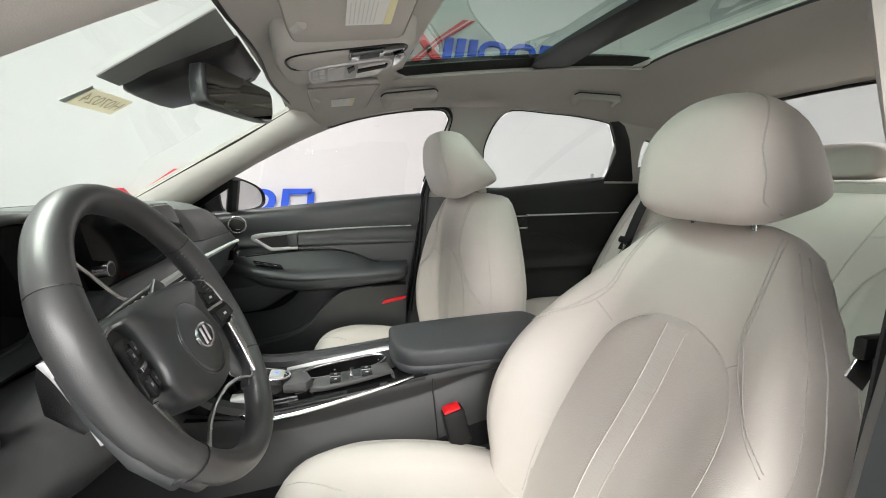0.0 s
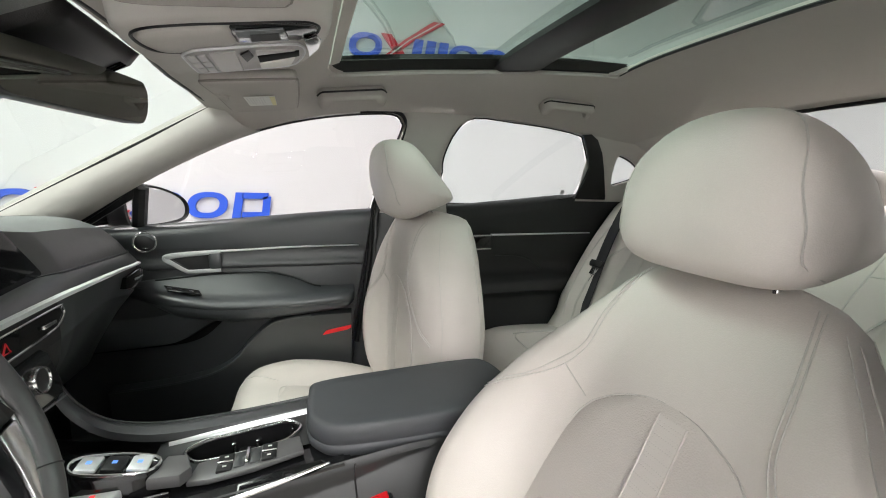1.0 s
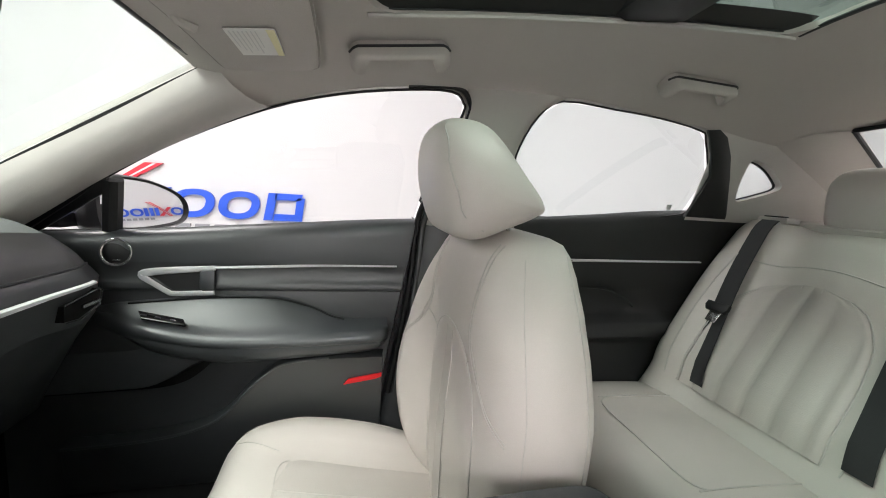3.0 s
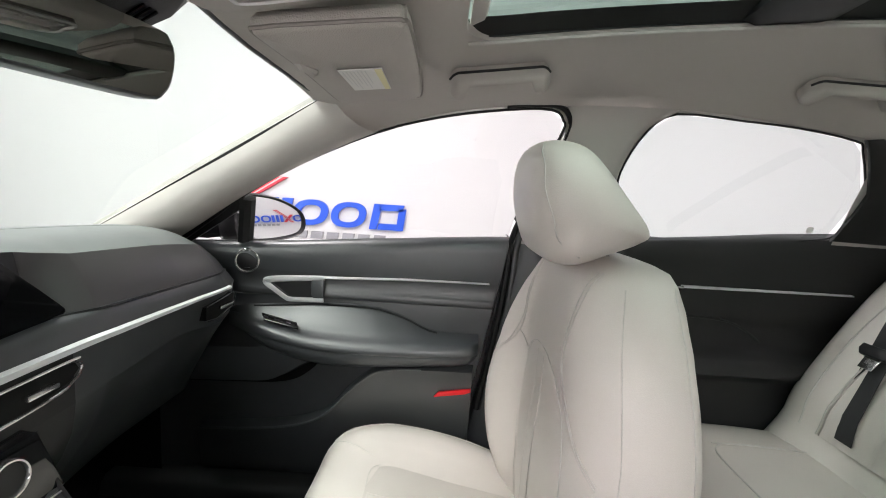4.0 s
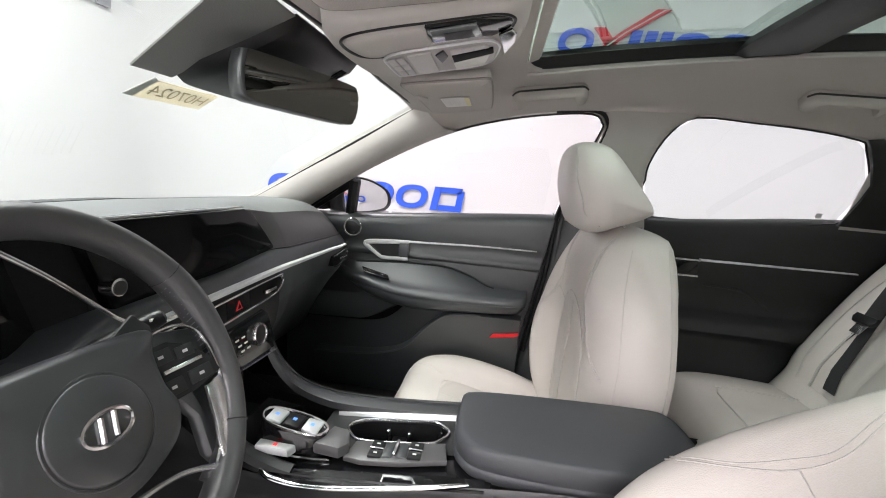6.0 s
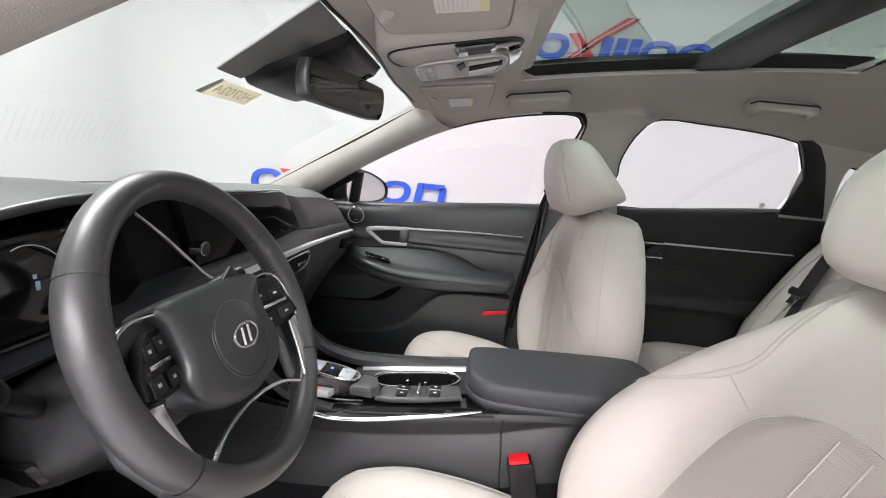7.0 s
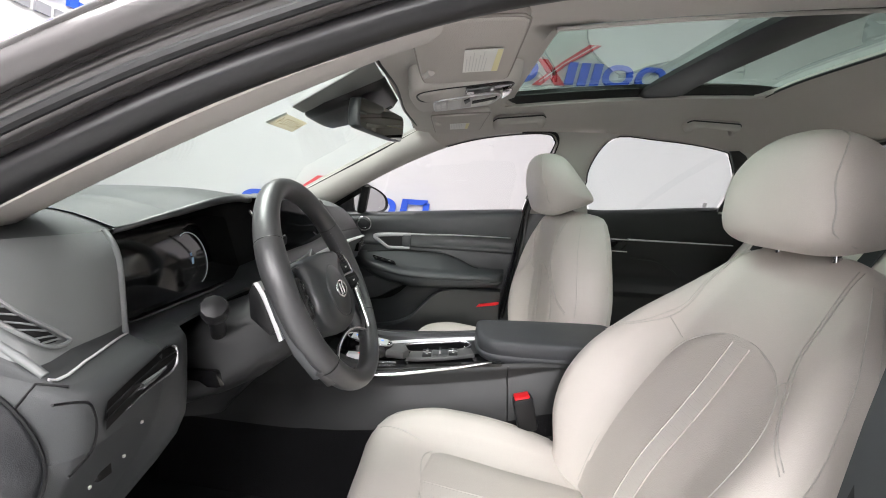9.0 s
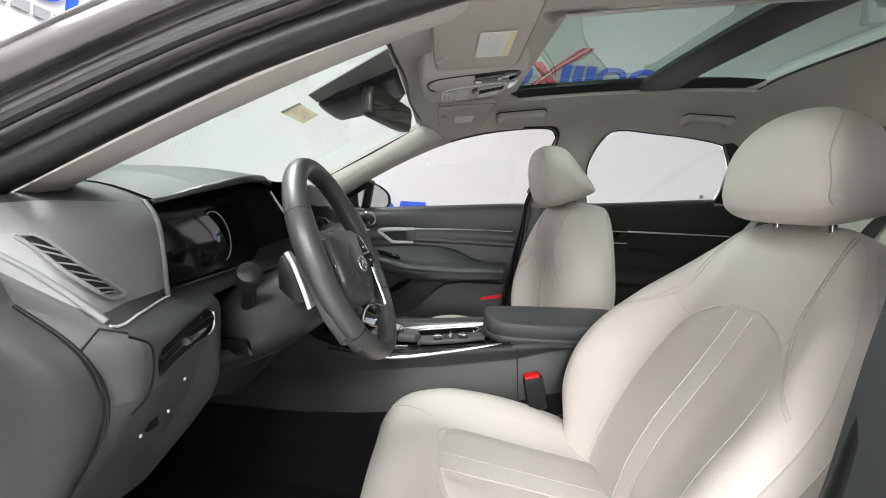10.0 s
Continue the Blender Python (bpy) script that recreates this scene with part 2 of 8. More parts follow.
def add_bm(bm, b2):
    me = bpy.data.meshes.new("tmp")
    b2.to_mesh(me)
    b2.free()
    bm.from_mesh(me)
    bpy.data.meshes.remove(me)


def prism(bm, outline, depth, bevel=0.0, seg=2):
    """An outline of points in space, pushed along depth, its rims bevelled."""
    b2 = bmesh.new()
    vs = [b2.verts.new(p) for p in outline]
    f = b2.faces.new(vs)
    ex = bmesh.ops.extrude_face_region(b2, geom=[f])
    bmesh.ops.translate(b2, vec=depth, verts=[g for g in ex["geom"] if isinstance(g, bmesh.types.BMVert)])
    b2.normal_update()
    if bevel:
        d = Vector(depth).normalized()
        rims = [e for e in b2.edges if abs((e.verts[0].co - e.verts[1].co).normalized().dot(d)) < 0.5]
        bmesh.ops.bevel(b2, geom=rims, offset=bevel, segments=seg, profile=0.5, affect="EDGES")
    add_bm(bm, b2)


def ring(bm, c, axis, r0, r1, depth, n=32, flat=1.0):
    """A flat ring with rounded rim round an axis."""
    ax = Vector(axis).normalized()
    s = ax.cross(Vector((0, 0, 1)))
    s = Vector((1, 0, 0)) if s.length < 1e-3 else s.normalized()
    u = s.cross(ax)
    prof = [(r0, 0), (r0, depth * 0.7), (r0 + (r1 - r0) * 0.3, depth), (r0 + (r1 - r0) * 0.7, depth), (r1, depth * 0.7), (r1, 0)]
    rows = [[Vector(c) + (math.cos(a) * s + flat * math.sin(a) * u) * r + ax * d for r, d in prof] for a in (2 * math.pi * k / n for k in range(n))]
    grid(bm, rows, closed_v=True, closed_u=True)


def disc(bm, c, axis, r, depth, n=28, dome=0.0, flat=1.0):
    ax = Vector(axis).normalized()
    s = ax.cross(Vector((0, 0, 1)))
    s = Vector((1, 0, 0)) if s.length < 1e-3 else s.normalized()
    u = s.cross(ax)
    prof = [(r, 0), (r, depth * 0.75), (r * 0.96, depth), (r * 0.6, depth + dome * 0.7), (0.001, depth + dome)]
    rows = [[Vector(c) + (math.cos(a) * s + flat * math.sin(a) * u) * q + ax * d for a in (2 * math.pi * k / n for k in range(n))] for q, d in prof]
    loft(bm, rows)


def mir(p):
    return Vector((p[0], 2 * CY - p[1], p[2]))


def both(side, pts):
    """Points of the passenger side, or their mirror image on the driver side."""
    return [Vector(p) if side > 0 else mir(p) for p in pts]


# ---- studio ----
def slab(name, a, b, material, label):
    bm = B()
    c = [(p + q) / 2 for p, q in zip(a, b)]
    box(bm, c, [abs(q - p) for p, q in zip(a, b)], 0)
    return solid(name, bm, material, label, kind="structure", smooth=0)


slab("floor", (WALL_X0 - 0.2, WALL_N - 0.2, -0.2), (WALL_X1 + 0.2, WALL_Y + 0.2, 0), FLOORPAINT, "pale grey painted studio floor under the car")


def studio_wall():
    """One white wall all round, its corners swept to a wide curve."""
    def loop(o):
        pts, r = [], 0.75
        for cx, cy, a0 in ((WALL_X1 - r, WALL_Y - r, 0), (WALL_X0 + r, WALL_Y - r, 90), (WALL_X0 + r, WALL_N + r, 180), (WALL_X1 - r, WALL_N + r, 270)):
            pts += [(cx + (r + o) * math.cos(radians(a0 + 9 * k)), cy + (r + o) * math.sin(radians(a0 + 9 * k))) for k in range(11)]
        return pts
    bm = B()
    grid(bm, [[V(x, y, z) for x, y in loop(o)] for o, z in ((0, 0), (0, CEIL), (0.2, CEIL), (0.2, 0))], closed_v=True, closed_u=True)
    solid("wall_studio", bm, WHITE, "seamless white photo studio wall with curved corners", kind="structure", smooth=30)


studio_wall()
slab("ceiling", (WALL_X0 - 0.2, WALL_N - 0.2, CEIL), (WALL_X1 + 0.2, WALL_Y + 0.2, CEIL + 0.2), WHITE, "plain white studio ceiling")


def light_panel(x, y, sx, sy, glowing):
    t = thing("light_panel", (x, y, CEIL), "large white light panel added under the ceiling to light the car", "lamp", "studio lights")
    bm = B()
    o = 0.05
    for dx, dy, lx, ly in ((0, sy / 2, sx + 2 * o, o), (0, -sy / 2, sx + 2 * o, o), (sx / 2, 0, o, sy), (-sx / 2, 0, o, sy)):
        box(bm, (x + dx, y + dy, CEIL - 0.09), (lx, ly, 0.16), 0.005)
    part("frame", bm, WHITE, t)
    bm = B()
    box(bm, (x, y, CEIL - 0.10), (sx - o, sy - o, 0.02), 0)
    part("diffuser", bm, glowing, t, "glowing white diffuser")
    return t


for lx, ly in ((1.6, 2.9), (4.4, 2.6)):
    light_panel(lx, ly, 1.9, 1.1, PANEL)
# unseen panels added to fill the bench, seat fronts and driver side
for lx, ly in ((1.9, 0.4), (3.6, 0.9)):
    light_panel(lx, ly, 1.9, 1.3, FILL_REAR)
light_panel(-1.6, 1.1, 1.3, 3.0, FILL_FRONT)
for lx, ly in ((-2.05, -4.35), (0.25, -4.35)):
    light_panel(lx, ly, 1.6, 2.8, FILL_NEAR)


def wall_sign(origin, right, height, label, wide=1.0):
    """Ring, cross, block and ring shapes in a row, standing off a wall. right: the way the row runs."""
    o, r, z = Vector(origin), Vector(right).normalized(), Vector((0, 0, 1))
    out = r.cross(z)
    t = thing("wall_sign", o, label, "sign", "signs on the studio walls")
    h = height

    def at(a, b, c=0.0):
        return o + r * (a * h * wide) + z * (b * h) + out * c

    def oval(a):
        bm = B()
        rows = []
        for k in range(36):
            q = 2 * math.pi * k / 36
            ca, sa = math.cos(q), math.sin(q)
            ca, sa = (abs(v) ** 0.85 * (1 if v > 0 else -1) for v in (ca, sa))
            lean = 0.16 * sa * 0.5
            rows.append([at(a + w * ca + lean, 0.5 + v * sa, d) for w, v, d in ((0.68, 0.5, 0), (0.68, 0.5, 0.03), (0.40, 0.30, 0.03), (0.40, 0.30, 0))])
        grid(bm, rows, closed_u=True, closed_v=True)
        part("ring_shape", bm, BLUE, t, "blue oval ring")

    def slabs(name, quads, mat, lab, depth=0.03):
        bm = B()
        for q in quads:
            prism(bm, [at(a, b) for a, b in q], out * depth)
        part(name, bm, mat, t, lab, 0)

    oval(0.7)
    slabs("cross_shape", [((1.35, 1.06), (1.78, 1.06), (2.66, -0.05), (2.22, -0.05))], SIGNRED, "red slanting bar")
    slabs("tick_shape", [((1.18, -0.1), (1.58, -0.1), (2.72, 0.9), (2.34, 0.9)), ((2.34, 0.9), (2.72, 0.9), (4.15, 1.80), (3.60, 1.80))], SIGNRED, "long red slanting bar")
    slabs("edge_bar", [((1.44, 0.02), (1.52, 0.02), (2.58, 0.9), (2.50, 0.9)), ((2.50, 0.9), (2.58, 0.9), (3.95, 1.78), (3.85, 1.78))], WHITE, "white pinstripe", 0.034)
    for k in range(3):
        slabs("block_shape", [((2.62 + 0.58 * k, 0), (3.02 + 0.58 * k, 0), (3.20 + 0.58 * k, 1), (2.80 + 0.58 * k, 1))], BLUE, "blue slanting block")
    oval(5.05)
    oval(6.55)
    slabs("flag_shape", [((7.36, 0), (7.66, 0), (7.84, 1), (7.54, 1)), ((7.74, 0.76), (8.66, 0.76), (8.72, 1), (7.80, 1)), ((8.42, 0.0), (8.70, 0.0), (8.80, 0.86), (8.52, 0.86)), ((7.70, 0), (8.42, 0), (8.46, 0.24), (7.74, 0.24))], BLUE, "blue slanting blocks")
    for k in range(8):
        slabs("grey_bar", [((3.2 + 0.62 * k, -0.52), (3.66 + 0.62 * k, -0.52), (3.7 + 0.62 * k, -0.24), (3.24 + 0.62 * k, -0.24))], SIGNGREY, "small grey bar", 0.02)
    return t


wall_sign((-2.20, WALL_Y - 0.005, 0.745), (1, 0, 0), 0.232, "blue and red raised shapes on the white wall")
wall_sign((0.55, WALL_Y - 0.005, 2.25), (1, 0, 0), 0.218, "large blue and red raised shapes high on the white wall", 1.02)
wall_sign((WALL_X0 + 0.005, 1.45, 2.30), (0, 1, 0), 0.267, "blue and red raised shapes high on the front wall", 0.93)
wall_sign((WALL_X1 - 0.005, 2.66, 0.98), (0, -1, 0), 0.118, "blue and red raised shapes on the rear wall")


# ---- car shell ----
def side_y(z):
    return 1.605 - 0.335 * (z - 0.985)


def edge_z(x):
    return interp(x, [(-0.2, 1.15), (-0.09, 1.205), (0.02, 1.253), (0.161, 1.294), (0.30, 1.317), (0.42, 1.325), (0.66, 1.333), (0.80, 1.328), (1.06, 1.305), (1.2, 1.285), (1.45, 1.265)]) + 0.004


def roof_z(x):
    return interp(x, [(-0.15, 1.318), (0.0, 1.325), (0.1, 1.343), (0.2, 1.364), (0.4, 1.392), (0.6, 1.416), (0.8, 1.436), (1.0, 1.448), (1.2, 1.432), (1.5, 1.355)])


HOLE = 0.315


def roof_point(x, v, lift=0.0):
    """A point of the headliner at x; v from -1 at the driver's rail to 1."""
    e = side_y(edge_z(x)) - CY + 0.004
    s = abs(v)
    z = edge_z(x) + (roof_z(x) - edge_z(x)) * (1 - s ** 3.6)
    return V(x, CY + v * e, z + lift)


def roof_fixed(x, y, lift=0.0):
    e = side_y(edge_z(x)) - CY + 0.004
    return roof_point(x, (y - CY) / e, lift)


def build_roof():
    hx0, hx1 = 0.195, 0.985
    xs = [-1, 0.0, 0.05, 0.10, 0.15, hx0, 0.25, 0.32, 0.4, 0.5, 0.6, 0.7, 0.8, 0.9, hx1, 1.05, 1.12, 1.2, 1.28, 1.36, 1.44]
    vv = [-1, -0.96, -0.9, -0.82, -0.74, -0.66, -0.60, "a", -0.4, -0.25, -0.1, 0.1, 0.25, 0.4, "b", 0.60, 0.66, 0.74, 0.82, 0.9, 0.96, 1]
    rows = []
    for x in xs:
        r = []
        for v in vv:
            e = side_y(edge_z(max(x, 0))) - CY + 0.004
            w = {"a": -HOLE / e, "b": HOLE / e}.get(v, v)
            if x == -1:
                s = abs(w)
                if s > 0.9:
                    xx = -0.09 + (s - 0.9) * 0.5
                    p = roof_point(xx, w)
                else:
                    xx = -0.106 + 0.016 * (s / 0.9) ** 2
                    zz = 1.320 - 0.025 * (s / 0.9) ** 2
                    p = V(xx, CY + w * 0.567, zz)
                r.append(p)
            else:
                r.append(roof_point(x, w))
        rows.append(r)
    def screen_top(p):
        d = abs(p.y - CY)
        k = max(0.0, 1 - (d / 0.475) ** 2)
        return V(1.415 + 0.05 * k, p.y, 1.322 + 0.03 * k - max(0.0, d - 0.475) * 0.5)

    rows.append([p.lerp(screen_top(p), 0.5) + V(0, 0, 0.006) for p in rows[-1]])
    rows.append([screen_top(p) for p in rows[-2]])
    i0, i1, j0, j1 = xs.index(hx0), xs.index(hx1), vv.index("a"), vv.index("b")
    bm = B()
    grid(bm, rows, skip=lambda i, j: i0 <= i < i1 and j0 <= j < j1)
    for i, j, sx, sy in ((i0, j0, 1, 1), (i0, j1, 1, -1), (i1, j0, -1, 1), (i1, j1, -1, -1)):
        k = rows[i][j]
        arc = [roof_fixed(k.x + sx * 0.055 * (1 - math.sin(q)), k.y + sy * 0.055 * (1 - math.cos(q))) for q in (math.pi / 2 * m / 8 for m in range(9))]
        grid(bm, [[k] * 9, arc, [p + V(0, 0, 0.012) for p in arc]])
    rim = [rows[i0][j] for j in range(j0, j1 + 1)] + [rows[i][j1] for i in range(i0 + 1, i1 + 1)] + [rows[i1][j] for j in range(j1 - 1, j0 - 1, -1)] + [rows[i][j0] for i in range(i1 - 1, i0, -1)]
    grid(bm, [rim, [p + V(0, 0, 0.012) for p in rim]], closed_v=True)
    solid("headliner", bm, HEADLINER, "beige woven cloth headliner round the sunroof", kind="structure", smooth=50)
    # painted skin above, with the same opening
    bm = B()
    top = [[p + V(-0.03 if i == 0 else 0, (p.y - CY) * 0.05, 0.055 if abs(j - 10.5) < 9 else 0.03) for j, p in enumerate(r)] for i, r in enumerate(rows)]
    grid(bm, top, skip=lambda i, j: i0 - 1 <= i < i1 + 2 and j0 - 1 <= j < j1 + 1)
    solid("roof_skin", bm, PAINT, "dark grey metallic painted car roof", kind="structure", smooth=50)
    # glass roof
    t = thing("sunroof", (0.6, CY, 1.42), "panoramic glass sunroof with black frame and shade bar", "sunroof")

    def pane(name, xa, xb, lift, lab):
        b2 = B()
        g = [[roof_fixed(xa + (xb - xa) * i / 8, CY + w, lift) for w in [-0.39 + 0.78 * j / 10 for j in range(11)]] for i in range(9)]
        grid(b2, g)
        part(name, b2, ROOF_GLASS, t, lab)

    pane("front_pane", 0.14, 0.665, 0.024, "green tinted front glass")
    pane("rear_pane", 0.668, 1.13, 0.019, "green tinted rear glass")

    def strip(name, path, width, drop, mat, lab=""):
        b2 = B()
        grid(b2, [[p for p in path], [p + width for p in path], [p + width + V(0, 0, drop) for p in path], [p + V(0, 0, drop) for p in path]], closed_u=True)
        part(name, b2, mat, t, lab)

    for s, nm in ((1, "side_rail"), (-1, "side_rail")):
        strip(nm, [roof_fixed(x, CY + s * (HOLE - 0.001), 0.004) for x in [0.2 + 0.78 * k / 16 for k in range(17)]], V(0, -s * 0.003, 0), 0.012, BLACK, "black rail")
        b2 = B()
        path = [roof_fixed(x, CY + s * (HOLE - 0.002), -0.004) for x in [0.2 + 0.78 * k / 16 for k in range(17)]]
        tube(b2, path, 0.0035, 6)
        part("seal", b2, BEIGE, t)
        b2 = B()
        grid(b2, [[roof_fixed(x, CY + s * (HOLE - 0.004), 0.006) for x in [0.2 + 0.78 * k / 16 for k in range(17)]],
                  [roof_fixed(x, CY + s * (HOLE - 0.040), 0.017) for x in [0.2 + 0.78 * k / 16 for k in range(17)]]])
        part("side_frame", b2, BLACK, t, "black inner frame")
    b2 = B()
    rr = []
    for w in [-0.31 + 0.62 * j / 12 for j in range(13)]:
        a, b = roof_fixed(0.60, CY + w, 0.006), roof_fixed(0.735, CY + w, 0.004)
        rr.append([a + V(0, 0, 0.012), a, a + V(0.02, 0, -0.006), b + V(-0.02, 0, -0.006), b, b + V(0, 0, 0.012)])
    loft(b2, rr)
    part("cross_bar", b2, BLACK, t, "wide black cross bar")
    b2 = B()
    tube(b2, [roof_fixed(0.986, CY + w, 0.002) for w in [-0.31 + 0.62 * j / 12 for j in range(13)]], 0.004, 6)
    part("rear_lip", b2, BLACK, t)
    b2 = B()
    rr = []
    for w in [-0.31 + 0.62 * j / 12 for j in range(13)]:
        a = roof_fixed(0.2, CY + w, 0.012)
        rr.append([a + V(0, 0, 0.016), a + V(0, 0, 0.0), a + V(0.02, 0, 0.006), a + V(0.024, 0, 0.016)])
    loft(b2, rr)
    part("front_frame", b2, HEADLINER, t, "cloth edge of the roof opening")


build_roof()


def pillar(side, name, ws, wn, bulge, mat, label, n=24):
    """Trim between two edges: ws along the screen, wn along the door window."""
    bm = B()
    rows = []
    for k in range(n + 1):
        s = k / n
        a, b = cat(ws, 12)[round(s * 12 * (len(ws) - 1))], cat(wn, 12)[round(s * 12 * (len(wn) - 1))]
        d = V(*bulge)
        rows.append([a + V(-0.012, 0.004, 0.004), a, a + d * 0.55 + (b - a) * 0.05, a + d * 0.92 + (b - a) * 0.2, a + d + (b - a) * 0.4, a + d * 0.85 + (b - a) * 0.62,
                     a + d * 0.5 + (b - a) * 0.85, b + V(0, 0 if side > 0 else -0.012, 0 if side > 0 else -0.006)] + ([b + V(0.0, 0.014, 0.004)] if side > 0 else []))
    grid(bm, [both(side, r) for r in rows])
    return solid(name, bm, mat, label, kind="structure", smooth=60)


for side in (1, -1):
    who = "passenger" if side > 0 else "driver"
    pillar(side, "pillar_trim_front_" + who, [(-0.640, 1.520, 0.985), (-0.585, 1.511, 1.012), (-0.42, 1.487, 1.108), (-0.25, 1.462, 1.205), (-0.091, 1.435, 1.295), (-0.06, 1.432, 1.312)],
           [(-0.52, 1.600, 0.955), (-0.452, 1.607, 0.99), (-0.273, 1.564, 1.107), (-0.149, 1.541, 1.177), (-0.05, 1.526, 1.224), (0.03, 1.515, 1.258)],
           (0.020, -0.030, -0.036), BEIGE, "beige windscreen pillar trim")


def window_frame(name, pts, side, r, mat, label, closed=True):
    bm = B()
    tube(bm, both(side, pts), r, 8, closed=closed)
    return solid(name, bm, mat, label, kind="structure")


def on_side(pts, off=0.0):
    return [V(x, side_y(z) + off, z) for x, z in pts]


FRONT_WIN = [(-0.478, 0.968), (-0.452, 0.99), (-0.273, 1.107), (-0.149, 1.177), (0.019, 1.251), (0.161, 1.292), (0.30, 1.315), (0.395, 1.321), (0.424, 1.302), (0.423, 1.268), (0.352, 1.08), (0.342, 1.028)]
REAR_WIN = [(0.612, 1.045), (0.576, 1.16), (0.578, 1.222), (0.609, 1.292), (0.661, 1.329), (0.80, 1.325), (0.93, 1.318), (1.058, 1.301), (1.085, 1.28), (1.135, 1.184), (1.103, 1.082)]
QUARTER = [(1.262, 1.130), (1.250, 1.16), (1.246, 1.213), (1.255, 1.242), (1.292, 1.238), (1.335, 1.222), (1.375, 1.198), (1.396, 1.180), (1.385, 1.166), (1.34, 1.150), (1.30, 1.138)]


def glass_sheet(name, outline, mat, label):
    bm = B()
    bm.faces.new([bm.verts.new(p) for p in outline])
    bmesh.ops.triangulate(bm, faces=bm.faces[:])
    return solid(name, bm, mat, label, kind="structure")


def hole_panel(bm, outer, inner, y_of, depth):
    """A panel between an outer and an inner closed outline in x and z, both sampled alike."""
    rows = [[V(x, y_of(z), z) for x, z in o] for o in (outer, inner)]
    mid = [[(a + b) / 2 for a, b in zip(*rows)]]
    grid(bm, [rows[0], mid[0], rows[1], [p + V(0, depth, 0) for p in rows[1]]], closed_v=True)


def ray_ring(inner, box_):
    """For each inner point, the point on a box's rim on the ray from the inner centre."""
    cx = sum(p[0] for p in inner) / len(inner)
    cz = sum(p[1] for p in inner) / len(inner)
    out = []
    for x, z in inner:
        dx, dz = x - cx, z - cz
        t = min([((box_[1] if dx > 0 else box_[0]) - cx) / dx if abs(dx) > 1e-6 else 9, ((box_[3] if dz > 0 else box_[2]) - cz) / dz if abs(dz) > 1e-6 else 9])
        out.append((cx + dx * t, cz + dz * t))
    return out


def flat2(pts, n=5, closed=True):
    return [(p.x, p.y) for p in cat([(x, z, 0) for x, z in pts], n, closed)]


# glass
glass_sheet("window_front_door", on_side(FRONT_WIN, 0.012), DOOR_GLASS, "clear front door window glass")
glass_sheet("window_rear_door", on_side(REAR_WIN, 0.012), REAR_GLASS, "lightly tinted rear door window glass")
glass_sheet("window_rear_door_driver", both(-1, on_side(REAR_WIN, 0.012)), REAR_GLASS, "lightly tinted rear door window glass")
glass_sheet("window_quarter", on_side(flat2(QUARTER, 3), 0.03), REAR_GLASS, "small triangular quarter window glass")
bm = B()
rows = []
for k in range(9):
    s = k / 8
    a, b = V(-0.645, 1.525, 0.98).lerp(V(-0.075, 1.436, 1.303), s), V(-0.76, CY, 0.99).lerp(V(-0.10, CY, 1.327), s)
    c = mir(a)
    rows.append([a, a.lerp(b, 0.5) + V(-0.02, 0, 0.004), b, c.lerp(b, 0.5) + V(-0.02, 0, 0.004), c])
grid(bm, [cat(r, 4) for r in rows])
solid("windscreen", bm, WS_GLASS, "large faintly green windscreen glass", kind="structure")
bm = B()
edge = [r[0] for r in rows]
for pts, rad in ((edge, 0.0065), ([mir(p) for p in edge], 0.0065), (cat(rows[-1], 4), 0.0045)):
    tube(bm, [p + V(0.004, 0, -0.004) for p in pts], rad, 6)
solid("windscreen_border", bm, BLACK, "black windscreen edge border", kind="structure")
for pts, nm in ((FRONT_WIN, "front"), (REAR_WIN, "rear")):
    window_frame("window_seal_" + nm, [p + V(0, 0.007, 0) for p in on_side(flat2(pts, 3))], 1, 0.0028 if nm == "front" else 0.0024, BLACK, "black rubber window seal")
window_frame("window_seal_quarter", on_side(flat2(QUARTER, 3), 0.024), 1, 0.004, BLACK, "thin black window seal")

bm = B()
grid(bm, [[V(x, side_y(z) + 0.011, z) for x in (1.050, 1.066)] for z in (1.094, 1.108)])
solid("window_mark", bm, INK, "small grey mark on the rear door glass", kind="structure")
# trim between the window seals and the roof edge
for pts, nm in ((FRONT_WIN, "front"), (REAR_WIN, "rear")):
    o2 = flat2(pts, 3)
    mx, mz = sum(p[0] for p in o2) / len(o2), sum(p[1] for p in o2) / len(o2)
    bm = B()
    grid(bm, [[V(x, side_y(z) + 0.009, z) for x, z in o2], [V(x + 0.05 * (x - mx), side_y(z) + 0.009, max(z + 0.03 * min(1, (z - mz) / 0.08), 1.0 if z < 1.1 else z)) for x, z in o2]], closed_v=True, skip=lambda i, j: o2[j][1] < 1.12)
    solid("roof_rail_trim_" + nm, bm, BEIGE, "beige trim strip over the door window", kind="structure")

